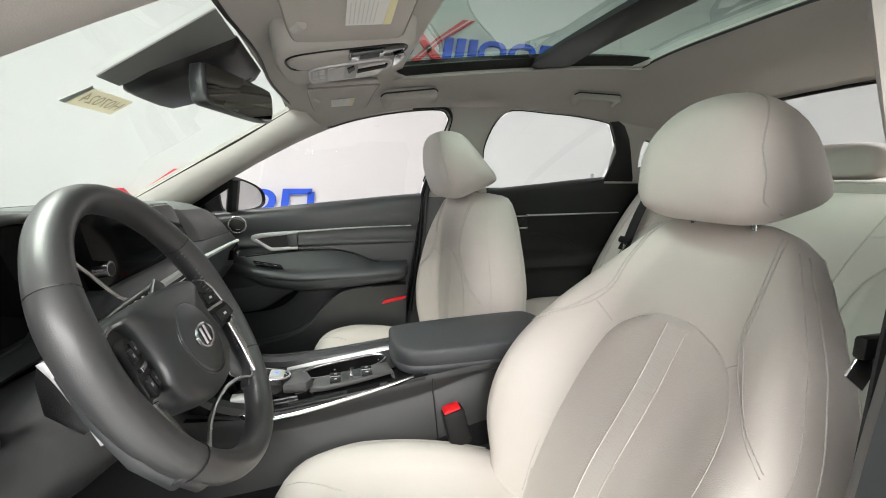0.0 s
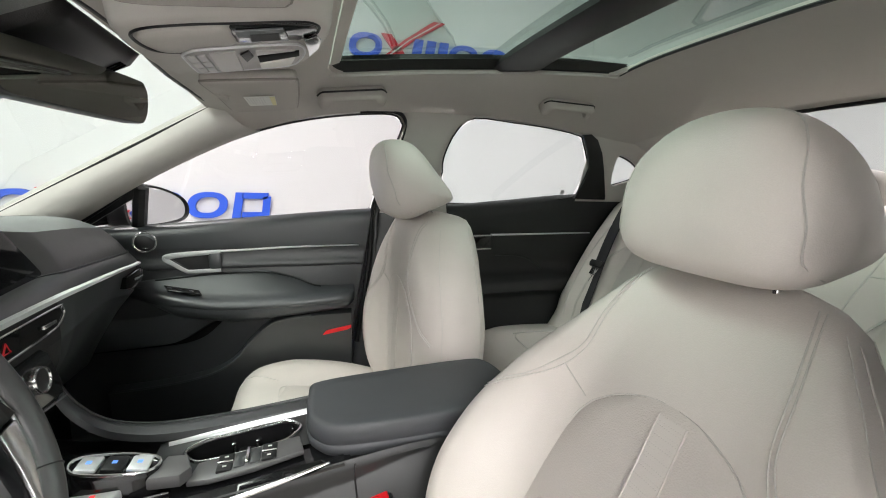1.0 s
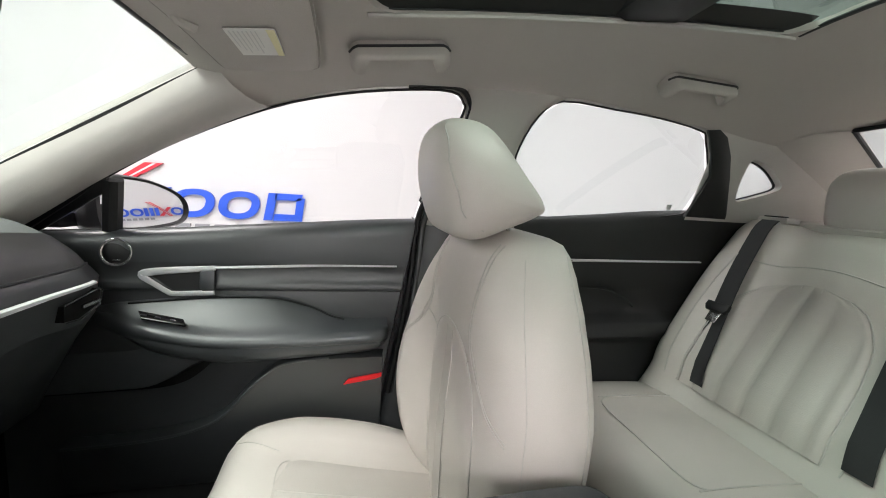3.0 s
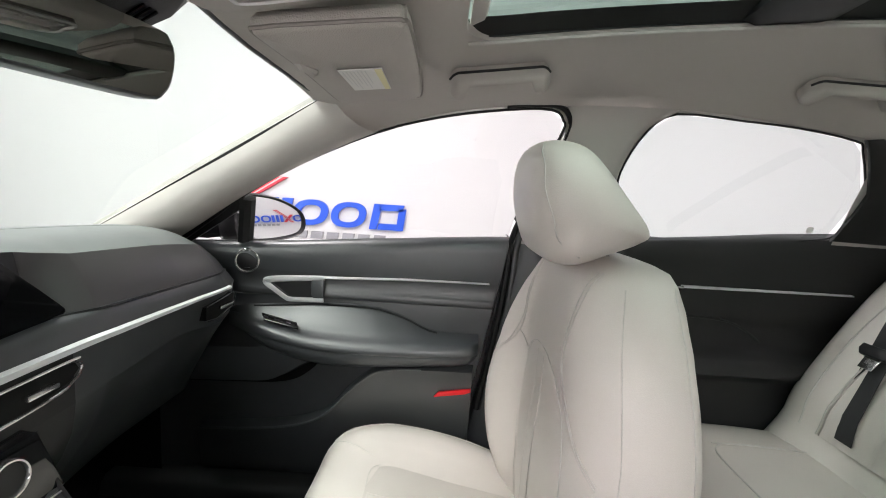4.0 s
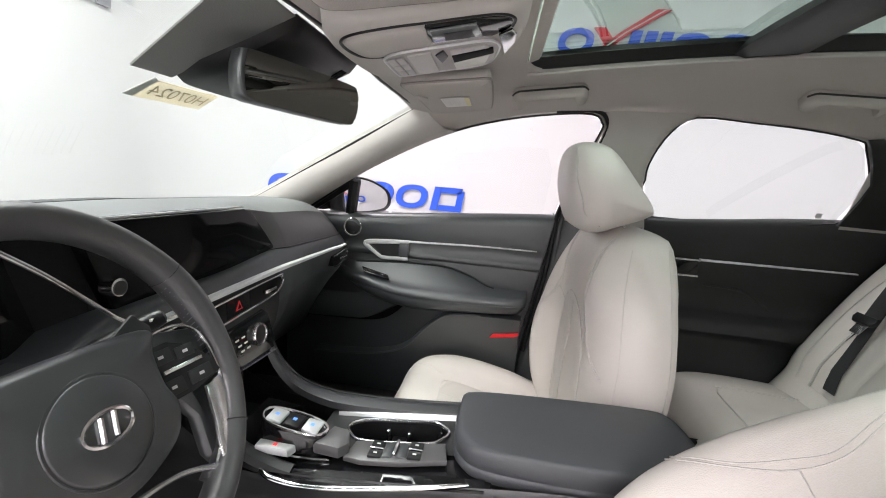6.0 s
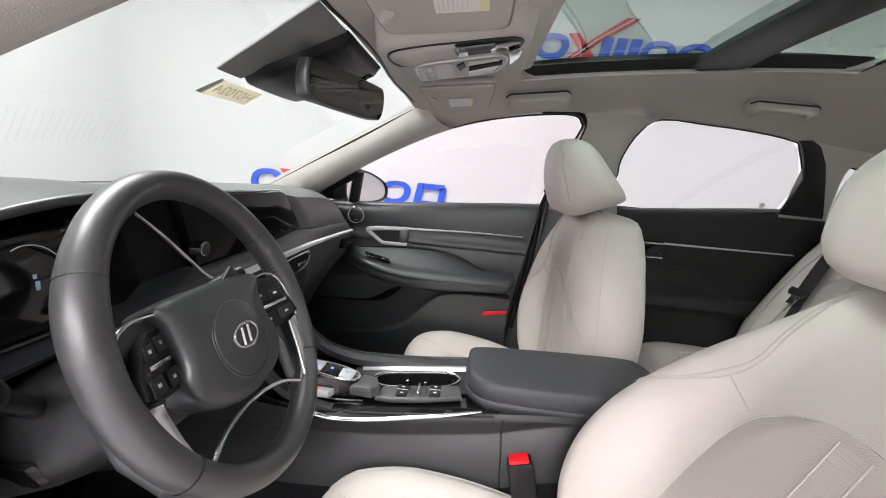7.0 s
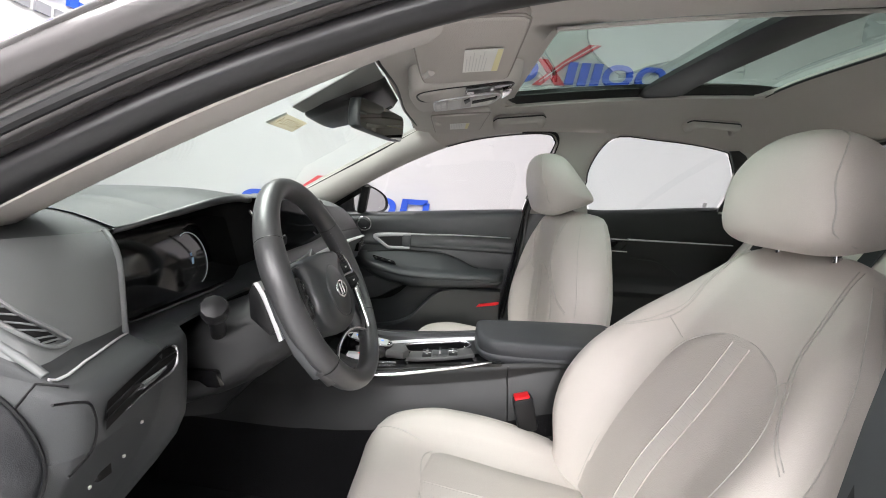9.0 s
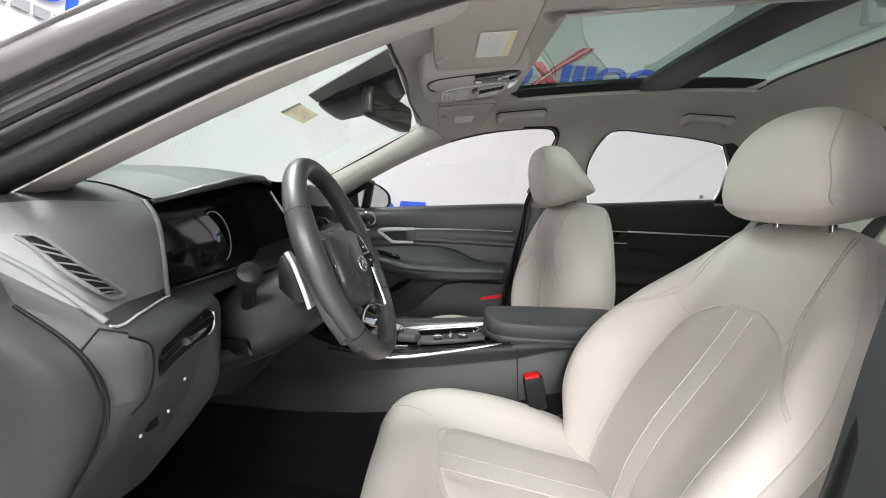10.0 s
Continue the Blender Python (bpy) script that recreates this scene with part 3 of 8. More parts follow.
# centre pillar trim of both sides, beige above, charcoal below
for side in (1, -1):
    who = "passenger" if side > 0 else "driver"
    bm = B()
    fr = cat([(0.432, 0, 1.330), (0.436, 0, 1.29), (0.425, 0, 1.24), (0.385, 0, 1.12), (0.362, 0, 1.03), (0.358, 0, 0.99)], 4)
    re = cat([(0.665, 0, 1.335), (0.606, 0, 1.295), (0.574, 0, 1.225), (0.572, 0, 1.15), (0.605, 0, 1.04), (0.615, 0, 0.99)], 4)
    rows = []
    for a, b in zip(fr, re):
        shift = 0 if side > 0 else 0.035 + 0.055 * (1.33 - a.z) / 0.34
        ya, yb = side_y(a.z) + 0.004, side_y(b.z) + 0.004
        a2, b2_ = V(a.x + shift, ya, a.z), V(b.x + shift, yb, b.z)
        rows.append([a2 + V(0, 0.03, 0), a2, a2.lerp(b2_, 0.12) + V(0, -0.014, 0), a2.lerp(b2_, 0.5) + V(0, -0.02, 0), a2.lerp(b2_, 0.88) + V(0, -0.014, 0), b2_, b2_ + V(0, 0.03, 0)])
    grid(bm, [both(side, r) for r in rows])
    solid("pillar_trim_centre_" + who, bm, BEIGE, "beige centre pillar trim", kind="structure", smooth=50)
    bm = B()
    rows = []
    for k in range(13):
        z = 1.02 - (1.02 - 0.36) * k / 12
        xa, xb = interp(z, [(0.36, 0.25), (0.55, 0.29), (0.75, 0.325), (0.9, 0.345), (1.02, 0.362)]) + (0 if side > 0 else 0.075), interp(z, [(0.36, 0.80), (0.7, 0.70), (1.02, 0.615)])
        y = min(side_y(z), 1.60)
        rows.append([V(xa, y + 0.06, z), V(xa, y + 0.004, z), V(xa + 0.02, y - 0.012, z), V((xa + xb) / 2, y - 0.022, z), V(xb - 0.02, y - 0.012, z), V(xb, y + 0.02, z)])
    grid(bm, [both(side, r) for r in rows])
    solid("pillar_trim_lower_" + who, bm, DARK, "charcoal lower centre pillar trim", kind="structure", smooth=50)

# rubber sash between the front door and the centre pillar
for dx, rad, mat, nm in ((-0.002, 0.0075, BLACK, "door_edge_seal"), (0.014, 0.0085, DARK, "door_edge_trim")):
    bm = B()
    path = cat([(0.398, 0, 1.175), (0.372, 0, 1.100), (0.352, 0, 1.030), (0.346, 0, 0.92), (0.334, 0, 0.80), (0.300, 0, 0.58)], 5)
    tube(bm, [V(p.x + dx, min(side_y(p.z), 1.60) - 0.004, p.z) for p in path], rad, 8)
    solid(nm, bm, mat, "black rubber door edge seal" if mat is BLACK else "charcoal door edge trim", kind="structure", smooth=60)

# rear quarter trim and parcel shelf
bm = B()
q = flat2(QUARTER, 3)
o = [(max(1.115, min(1.62, x)), max(1.03, min(edge_z(min(x, 1.44)) + 0.004, z))) for x, z in ray_ring(q, (1.115, 1.62, 1.03, 1.33))]
hole_panel(bm, o, q, side_y, 0.03)
solid("pillar_trim_rear_passenger", bm, BEIGE, "beige rear pillar trim round the quarter window", kind="structure", smooth=50)
bm = B()
grid(bm, [[mir((x, side_y(z), z)) for x in (1.15, 1.35, 1.62)] for z in (0.8, 1.0, 1.15, 1.31)])
solid("pillar_trim_rear_driver", bm, BEIGE, "beige rear side trim", kind="structure")
# sloping corner between side, roof and rear screen
bm = B()
rg = [V(1.415, CY + 0.475, 1.322), V(1.55, CY + 0.50, 1.25), V(1.72, CY + 0.53, 1.165), V(1.86, CY + 0.55, 1.10)]
sd = [V(1.30, side_y(1.28), 1.285), V(1.45, side_y(1.22), 1.225), V(1.60, side_y(1.15), 1.16), V(1.75, side_y(1.08), 1.09)]
for side in (1, -1):
    grid(bm, [both(side, r) for r in ([a + V(0, 0, 0.02) for a in cat(rg, 5)], cat(rg, 5), [a.lerp(b, 0.5) + V(0, -0.012, 0.012) for a, b in zip(cat(rg, 5), cat(sd, 5))], cat(sd, 5))])
solid("pillar_trim_rear_corner", bm, BEIGE, "beige sloping trim beside the rear screen", kind="structure", smooth=60)
bm = B()
rows = [[V(1.415 + 0.05 * (1 - w * w) + (0.445 - 0.05 * (1 - w * w)) * s, CY + w * (0.475 + 0.075 * s), 1.322 + 0.03 * (1 - w * w) - 0.222 * s - 0.02 * (1 - w * w) * s) for w in (-1, -0.6, -0.2, 0.2, 0.6, 1)] for s in (0, 0.25, 0.5, 0.75, 1)]
grid(bm, rows)
solid("rear_screen", bm, REAR_GLASS, "tinted sloping rear screen glass", kind="structure")
bm = B()
tube(bm, rows[0], 0.006, 6)
tube(bm, [r[-1] for r in rows], 0.006, 6)
tube(bm, [r[0] for r in rows], 0.006, 6)
tube(bm, rows[-1], 0.004, 6)
solid("rear_screen_border", bm, BLACK, "black rear screen border", kind="structure")
bm = B()
grid(bm, [[V(x, CY + w * 0.68, z) for w in (-1, -0.5, 0, 0.5, 1)] for x, z in ((1.372, 0.99), (1.374, 1.076), (1.380, 1.082), (1.5, 1.0844), (1.7, 1.0868), (1.95, 1.09))])
solid("parcel_shelf", bm, VISOR, "beige rear parcel shelf", kind="structure")

# floor, sills, firewall, tunnel sides, rear bulkhead
bm = B()
grid(bm, [[V(x, y, z + 0.008 * math.sin(9 * y)) for y in (0.20, 0.3, 0.5, 0.7, 0.8, 1.05, 1.2, 1.4, 1.60)] for x, z in ((-0.95, 0.62), (-0.80, 0.44), (-0.62, 0.335), (-0.3, 0.325), (0.2, 0.325), (0.9, 0.33))])
solid("carpet", bm, CARPET, "black carpeted car floor", kind="structure")
for side in (1, -1):
    bm = B()
    grid(bm, [both(side, [(x, 1.60, z), (x, 1.62, z), (x, 1.70, z)]) for x in (-0.96, -0.5) for z in ((0.9, 0.3) if x == -0.96 else (0.3, 0.95))])
    grid(bm, [both(side, [(x, 1.56 if side > 0 else 1.64, z) for z in (0.28, 0.6, 0.90)]) for x in (-0.96, -0.7, -0.50)])
    solid("kick_panel", bm, CARPET, "black footwell side panel", kind="structure")
bm = B()
grid(bm, [[V(x, y, z) for y in (0.15, 0.925, 1.70)] for x, z in ((-0.97, 0.90), (-0.60, 0.955))])
solid("cowl", bm, BLACK, "black cowl under the windscreen", kind="structure")
bm = B()
grid(bm, [[V(-0.95, y, z) for y in (0.15, 0.925, 1.70)] for z in (0.3, 0.7, 0.90)])
solid("firewall", bm, CARPET, "black bulkhead behind the dashboard", kind="structure")
for side in (1, -1):
    bm = B()
    rows = [[V(x, y, z) for y, z in ((1.50, 0.325), (1.515, 0.365), (1.53, 0.378), (1.60, 0.380), (1.64, 0.372), (1.66, 0.33), (1.67, 0.20))] for x in (-0.62, -0.2, 0.3, 0.8, 1.3)]
    grid(bm, [both(side, r) for r in rows])
    solid("sill_trim", bm, DARK2, "charcoal door sill trim", kind="structure")
bm = B()
grid(bm, [[V(1.02 + 0.6 * (z - 0.3), y, z) for y in (0.2, 0.9, 1.68)] for z in (0.3, 0.7, 1.07)])
solid("rear_bulkhead", bm, CARPET, "black panel behind the rear bench", kind="structure")

# driver's door aperture: painted pillar, black seals
bm = B()
ap = [mir((x - 0.004, side_y(z) + 0.006, z + 0.004)) for x, z in ((-0.62, 0.88), (-0.55, 0.93), (-0.452, 0.992), (-0.273, 1.109), (-0.149, 1.179), (0.019, 1.253), (0.161, 1.294), (0.30, 1.317), (0.40, 1.324))]
ap += [mir((x, side_y(z) + 0.018, z)) for x, z in ((0.50, 1.322), (0.535, 1.27), (0.513, 1.15), (0.484, 1.03))] + [mir((x, 1.615, z)) for x, z in ((0.440, 0.9), (0.412, 0.75), (0.363, 0.55), (0.318, 0.42))]
ap = cat(ap, 4)
tube(bm, ap, 0.016, 12)
solid("door_seal", bm, SEAL, "black rubber door aperture seal", kind="structure")
bm = B()
outs = []
for i, p in enumerate(ap):
    t = (ap[min(i + 1, len(ap) - 1)] - ap[max(i - 1, 0)]).normalized()
    n = t.cross(V(0, 1, 0)).normalized()
    if n.z < 0 and i < len(ap) * 0.6:
        n = -n
    if i >= len(ap) * 0.6:
        n = n if n.x > 0 else -n
    outs.append(cat([p + V(0, 0.002, 0) + n * 0.010, p + V(0, -0.014, 0) + n * 0.012, p + V(0, -0.028, 0) + n * 0.018, p + V(0, -0.034, 0) + n * 0.034, p + V(0, -0.050, 0) + n * 0.038, p + V(0, -0.056, 0) + n * 0.052, p + V(0, -0.05, 0) + n * 0.068, p + V(0, -0.01, 0) + n * 0.078], 3))
grid(bm, outs)
solid("door_frame_paint", bm, PAINT, "dark grey metallic painted door aperture", kind="structure", smooth=89)
bm = B()
tube(bm, [p + V(0, -0.036, 0) + (q[8] - q[0]).normalized() * 0.02 for p, q in zip(ap, outs)], 0.005, 8)
solid("outer_door_seal", bm, SEAL, "second black rubber door seal", kind="structure")


# ---- open driver door, swung forward out of the way ----
def open_driver_door():
    t = thing("driver_door", (-0.62, 0.20, 0.40), "charcoal driver door standing wide open", "car door")
    d, n = V(-0.42, -0.91, 0), V(0.91, -0.42, 0)

    def D(s, z, o=0.0):
        return V(-0.62, 0.19, z) + d * s + n * o
    bm = B()
    prof = [(0.40, -0.01), (0.44, 0.02), (0.68, 0.03), (0.72, 0.075), (0.78, 0.07), (0.82, 0.02), (0.95, 0.02), (0.985, -0.02)]
    grid(bm, [[D(s, z, o) for z, o in prof] for s in (0.02, 0.3, 0.6, 0.95)])
    part("inner_panel", bm, DARK, t, "charcoal inner panel")
    bm = B()
    grid(bm, [[D(s, z, o - 0.09) for z, o in ((0.30, -0.02), (0.6, -0.05), (0.985, 0.03))] for s in (0.0, 0.5, 0.98)])
    part("outer_skin", bm, PAINT, t, "dark grey painted outer skin")
    bm = B()
    tube(bm, [D(0.02, 0.97, -0.03), D(0.25, 1.12, -0.05), D(0.55, 1.26, -0.08), D(0.80, 1.32, -0.09), D(0.92, 1.29, -0.09), D(0.95, 0.98, -0.03)], 0.018, 8)
    part("window_frame", bm, BLACK, t, "black window frame")
    return t


open_driver_door()


# ---- seats ----
def smooth01(t):
    t = max(0.0, min(1.0, t))
    return t * t * (3 - 2 * t)


def front_seat(name, hip, recline, label, head_tilt=0.0, head_fwd=0.008, head_gap=0.016, cush_drop=0.0, bolster=1.0, chest=0.0, tall=False, drift=0.0, head_w=0.147, near=0.5, shift=0.0, roll=0.0):
    """A front seat. hip: the crease of cushion and backrest on the centre line."""
    hip = Vector(hip)
    t = thing(name, (hip.x, hip.y, 0.33), label, "car seat", "front seats")
    R = radians(recline)
    fwd, up = V(-math.cos(R), 0, math.sin(R)), V(math.sin(R), 0, math.cos(R))
    H = 0.545

    def half_w(c):
        return interp(c, [(-0.04, 0.205), (0.05, 0.232), (0.16, 0.252), (0.28, 0.254), (0.38, 0.232), (0.45, 0.196), (0.50, 0.163), (0.53, 0.140), (0.545, 0.115)])

    full_w = half_w
    if drift:
        def half_w(c):
            return full_w(c) * (1 - 0.10 * smooth01((c - 0.2) / 0.25))

    def front_a(b, c):
        w = half_w(c)
        bol = interp(c, [(-0.04, 0.05), (0.08, 0.085), (0.2, 0.085), (0.32, 0.055), (0.42, 0.022), (0.5, 0.006), (0.55, 0)])
        base = interp(c, [(-0.04, -0.01), (0.05, 0.012), (0.15, 0.02), (0.3, 0.006), (0.45, -0.006), (0.52, -0.012), (0.545, -0.022)])
        base += chest * interp(c, [(0.0, 0.0), (0.12, 0.05), (0.3, 0.6), (0.42, 1.0), (0.52, 0.95), (0.545, 0.75)])
        s = abs(b) / w
        bol *= bolster * (near if b < 0 else 1.0)
        a = base + bol * smooth01((s - 0.42) / 0.42)
        e = max(0.0, (s - 0.80) / 0.20)
        a -= (0.055 - 0.02 * smooth01((c - 0.4) / 0.14) + 0.5 * bol) * (1 - math.sqrt(max(0.0, 1 - e * e)))
        if b < 0:
            a -= roll * max(0.0, (s - 0.5) / 0.5) ** 2
        crown = max(0.0, (0.44 - c)) / 0.44
        return a + (0.022 if tall else 0.010) * (1 - min(1, s / 0.42) ** 2) * crown

    def back_a(c):
        return interp(c, [(-0.04, -0.11), (0.1, -0.128), (0.3, -0.122), (0.4, -0.108), (0.46, -0.102), (0.50, -0.096), (0.53, -0.088), (0.545, -0.082)])

    def P(b, c, lift=0.0):
        return hip + fwd * (front_a(b, c) + lift) + V(0, b + drift * smooth01((c - 0.15) / 0.35), 0) + up * c

    bm = B()
    rows = []
    for k in range(37):
        c = -0.04 + (H + 0.04) * (k / 36) ** 0.96
        w = half_w(c)
        r = [P(w * q, c) for q in (-1, -0.985, -0.95, -0.90, -0.84, -0.76, -0.68, -0.6, -0.5, -0.4, -0.25, -0.1, 0.1, 0.25, 0.4, 0.5, 0.6, 0.68, 0.76, 0.84, 0.90, 0.95, 0.985, 1)]
        af, an = front_a(w, c), front_a(-w, c)
        ab = back_a(c)
        for q in (0.3, 0.6, 0.85):
            r.append(hip + fwd * (af + (ab - af) * q) + V(0, w * (1 - 0.06 * q * q), 0) + up * c)
        for q in (0.85, 0.5, 0, -0.5, -0.85):
            r.append(hip + fwd * (ab - 0.012 * (1 - q * q)) + V(0, w * q, 0) + up * c)
        for q in (0.85, 0.6, 0.3):
            r.append(hip + fwd * (an + (ab - an) * q) + V(0, -w * (1 - 0.06 * q * q), 0) + up * c)
        rows.append(r)
    if drift:
        for k, r in enumerate(rows):
            c = -0.04 + (H + 0.04) * (k / 36) ** 0.96
            for p in r[24:]:
                p.y += drift * smooth01((c - 0.15) / 0.35)
    last = rows[-1]
    mid = sum(last, Vector()) / len(last)
    rows.append([mid + (p - mid) * 0.8 + up * 0.006 for p in last])
    rows.append([mid + (p - mid) * 0.4 + up * 0.009 for p in last])
    loft(bm, rows)
    back = part("backrest", bm, LEATHER, t, "pale grey leather backrest with side bolsters", 70)

    def seam(path, r=0.0009, parent=back, double=True):
        b2 = B()
        tube(b2, path, r, 5)
        part("seam", b2, THREAD, parent)

    # arched centre insert with two piped strips
    def insert_edge(c):
        return interp(c, [(-0.04, 0.136), (0.1, 0.140), (0.22, 0.142), (0.28, 0.133), (0.325, 0.110), (0.355, 0.073), (0.371, 0.035), (0.376, 0.0)])

    bm = B()
    rows = []
    for k in range(29):
        c = -0.03 + 0.405 * (1 - (1 - k / 28) ** 1.4)
        w = max(insert_edge(c), 0.004)
        rows.append([P(shift + w * q, c, 0.0002 if abs(q) == 1 else 0.0018) for q in (-1, -0.97, -0.7, -0.4, 0, 0.4, 0.7, 0.97, 1)])
    grid(bm, rows)
    part("insert", bm, LEATHER if tall else LEATHER_IN, back, "finely grained leather insert", 60)
    for q0, q1, mat, nm in ((shift - 0.022, shift + 0.014, PERF, "perforated_strip"),):
        bm = B()
        rows = []
        for k in range(25):
            c = -0.03 + 0.392 * (k / 24)
            rows.append([P(q0 + (q1 - q0) * j / 4, c, 0.0022 if tall else 0.0036) for j in range(5)])
        grid(bm, rows)
        part(nm, bm, mat, back, "narrow perforated strip")
        for q in (q0, q1):
            bm = B()
            tube(bm, [P(q, -0.03 + 0.392 * k / 24, 0.0018 if tall else 0.0030) for k in range(25)], 0.0008 if tall else 0.0014 if q == q0 else 0.0019, 6)
            part("piping", bm, LEATHER_IN, back)
    for s in (-1, 1):
        seam([P(shift + s * (insert_edge(c) + 0.002), c, 0.0010) for c in [-0.02 + 0.394 * (1 - (1 - k / 30) ** 1.6) for k in range(31)]])
        # upper yoke seams curving to the shoulders, doubled, and short joints to the insert
        for d in (0.0, 0.006):
            seam(cat([P(s * 0.222, 0.252 + d, 0.0015), P(s * 0.195, 0.276 + d, 0.0015), P(s * 0.170, 0.305 + d, 0.0012), P(s * (0.142 + d), 0.343 + d, 0.0012), P(s * (0.125 + d), 0.385, 0.0012), P(s * (0.121 + d), 0.44, 0.0012), P(s * (0.112 + d), 0.50, 0.0012), P(s * (0.104 + d), 0.53, 0.0012)], 5), 0.0009)
        seam(cat([P(s * 0.140, 0.348, 0.0012), P(s * 0.124, 0.338, 0.0012), P(shift * 0.5 + s * 0.112, 0.325, 0.0012)], 4))
        for f in ((0.93 if s < 0 else 0.985,) if tall else (0.945, 0.985)):
            seam([P(s * half_w(c) * f, c, 0.0006) for c in [0.0 + 0.515 * k / 26 for k in range(27)]], 0.0007 if f < 0.95 else 0.0010)
        # seam of the back shell along the flank
        flank = []
        for k in range(25):
            c = 0.0 + 0.53 * k / 24
            w, af, ab = half_w(c), front_a(s * half_w(c), c), back_a(c)
            flank.append(hip + fwd * (af + (ab - af) * 0.60) + V(0, s * (w * 0.9785 + 0.0004) + drift * smooth01((c - 0.15) / 0.35), 0) + up * c)
        seam(flank, 0.0009)
    # cushion
    def cw(x):
        return interp(x, [(0, 0.205), (0.06, 0.232), (0.2, 0.248), (0.4, 0.246), (0.5, 0.235)])

    L = 0.45
    tilt = radians(8)

    def C(b, x, lift=0.0):
        """x from the front edge (0) rearwards."""
        w = cw(x)
        s = abs(b) / w
        base = interp(x, [(0, -0.055), (0.012, -0.028), (0.04, -0.006), (0.09, 0.004), (0.2, -0.002), (0.35, -0.012), (0.45, -0.02), (0.5, -0.03)])
        bol = interp(x, [(0, 0.0), (0.06, 0.012), (0.16, 0.036), (0.3, 0.042), (0.42, 0.03), (0.5, 0.01)])
        z = base + bol * smooth01((s - 0.45) / 0.38)
        e = max(0.0, (s - 0.82) / 0.18)
        z -= (0.04 + 0.4 * bol) * (1 - math.sqrt(max(0.0, 1 - e * e)))
        z += 0.008 * (1 - min(1, s / 0.45) ** 2)
        xr = x - L
        return hip + V(xr * math.cos(tilt), b, 0.012 - cush_drop + z + lift - xr * math.sin(tilt))

    bm = B()
    rows = []
    for k in range(27):
        x = 0.5 * (k / 26) ** 1.25
        w = cw(x)
        r = [C(w * q, x) for q in (-1, -0.985, -0.95, -0.90, -0.83, -0.75, -0.65, -0.55, -0.4, -0.2, 0, 0.2, 0.4, 0.55, 0.65, 0.75, 0.83, 0.90, 0.95, 0.985, 1)]
        lo = [C(w * q * 0.96, x) - V(0, 0, 0.055) - V(0, 0, 0.05) * (1 - abs(q)) for q in (1, 0.5, 0, -0.5, -1)]
        floor_z = hip.z - 0.10 + (L - x) * 0.10
        for p in lo:
            p.z = min(p.z, max(floor_z, p.z - 0.05))
            p.z = floor_z
        side_a = r[-1].lerp(lo[0], 0.5) + V(0, 0.006, 0)
        side_b = r[0].lerp(lo[-1], 0.5) - V(0, 0.006, 0)
        rows.append(r + [side_a] + lo + [side_b])
    front = [p + V(0.0, 0, -0.001) for p in rows[0]]
    loft(bm, [front] + rows)
    cush = part("cushion", bm, LEATHER, t, "pale grey leather seat cushion", 70)
    bm = B()
    rows = []
    for k in range(22):
        x = 0.125 + 0.355 * k / 21
        w = interp(x, [(0.125, 0.02), (0.13, 0.070), (0.145, 0.098), (0.17, 0.110), (0.3, 0.104), (0.5, 0.108)])
        rows.append([C(w * q, x, 0.0 if abs(q) == 1 else 0.003) for q in (-1, -0.96, -0.6, -0.3, 0, 0.3, 0.6, 0.96, 1)])
    grid(bm, rows)
    part("insert", bm, LEATHER_IN, cush, "finely grained leather insert", 60)
    bm = B()
    rows = [[C(q, 0.13 + 0.34 * k / 16, 0.0052) for q in (-0.042, -0.03, -0.015, 0.0)] for k in range(17)]
    grid(bm, rows)
    part("perforated_strip", bm, PERF, cush, "narrow perforated strip")
    for q in (-0.042, 0.0):
        bm = B()
        tube(bm, [C(q, 0.13 + 0.34 * k / 16, 0.0045) for k in range(17)], 0.0014, 6)
        part("piping", bm, LEATHER, cush)
    for s in (-1, 1):
        seam([C(s * interp(x, [(0.02, 0.170), (0.06, 0.152), (0.12, 0.127), (0.18, 0.116), (0.3, 0.108), (0.45, 0.112)]), x, 0.001) for x in [0.03 + 0.42 * k / 22 for k in range(23)]], parent=cush)
        seam([C(s * cw(x) * 0.90, x, 0.001) for x in [0.02 + 0.44 * k / 22 for k in range(23)]], parent=cush)
        seam(cat([C(s * 0.118, 0.172, 0.001), C(s * 0.106, 0.146, 0.001), C(s * 0.075, 0.125, 0.001), C(0, 0.126, 0.001)], 4), parent=cush)
    # headrest: side profile swept across with a domed outline
    base = hip + up * (H + head_gap - 0.004) + fwd * head_fwd
    base = base + V(0, drift, 0)
    prof = cat([(-0.068, 0, 0.020), (-0.074, 0, 0.075), (-0.068, 0, 0.134), (-0.044, 0, 0.170), (-0.002, 0, 0.178), (0.036, 0, 0.156), (0.072, 0, 0.098), (0.097, 0, 0.050), (0.085, 0, 0.028), (0.040, 0, 0.004), (-0.010, 0, -0.014), (-0.050, 0, -0.008)], 4, True)
    if tall:
        prof = cat([(-0.066, 0, 0.015), (-0.084, 0, 0.075), (-0.087, 0, 0.130), (-0.079, 0, 0.164), (-0.058, 0, 0.179), (-0.018, 0, 0.179), (0.014, 0, 0.161), (0.062, 0, 0.103), (0.103, 0, 0.046), (0.090, 0, 0.026), (0.040, 0, 0.004), (-0.010, 0, -0.016), (-0.048, 0, -0.010)], 4, True)
    pz = 3.2 if tall else 2.25
    tm = Matrix.Rotation(radians(head_tilt), 3, "Y")
    bm = B()
    rows = []
    n = 26
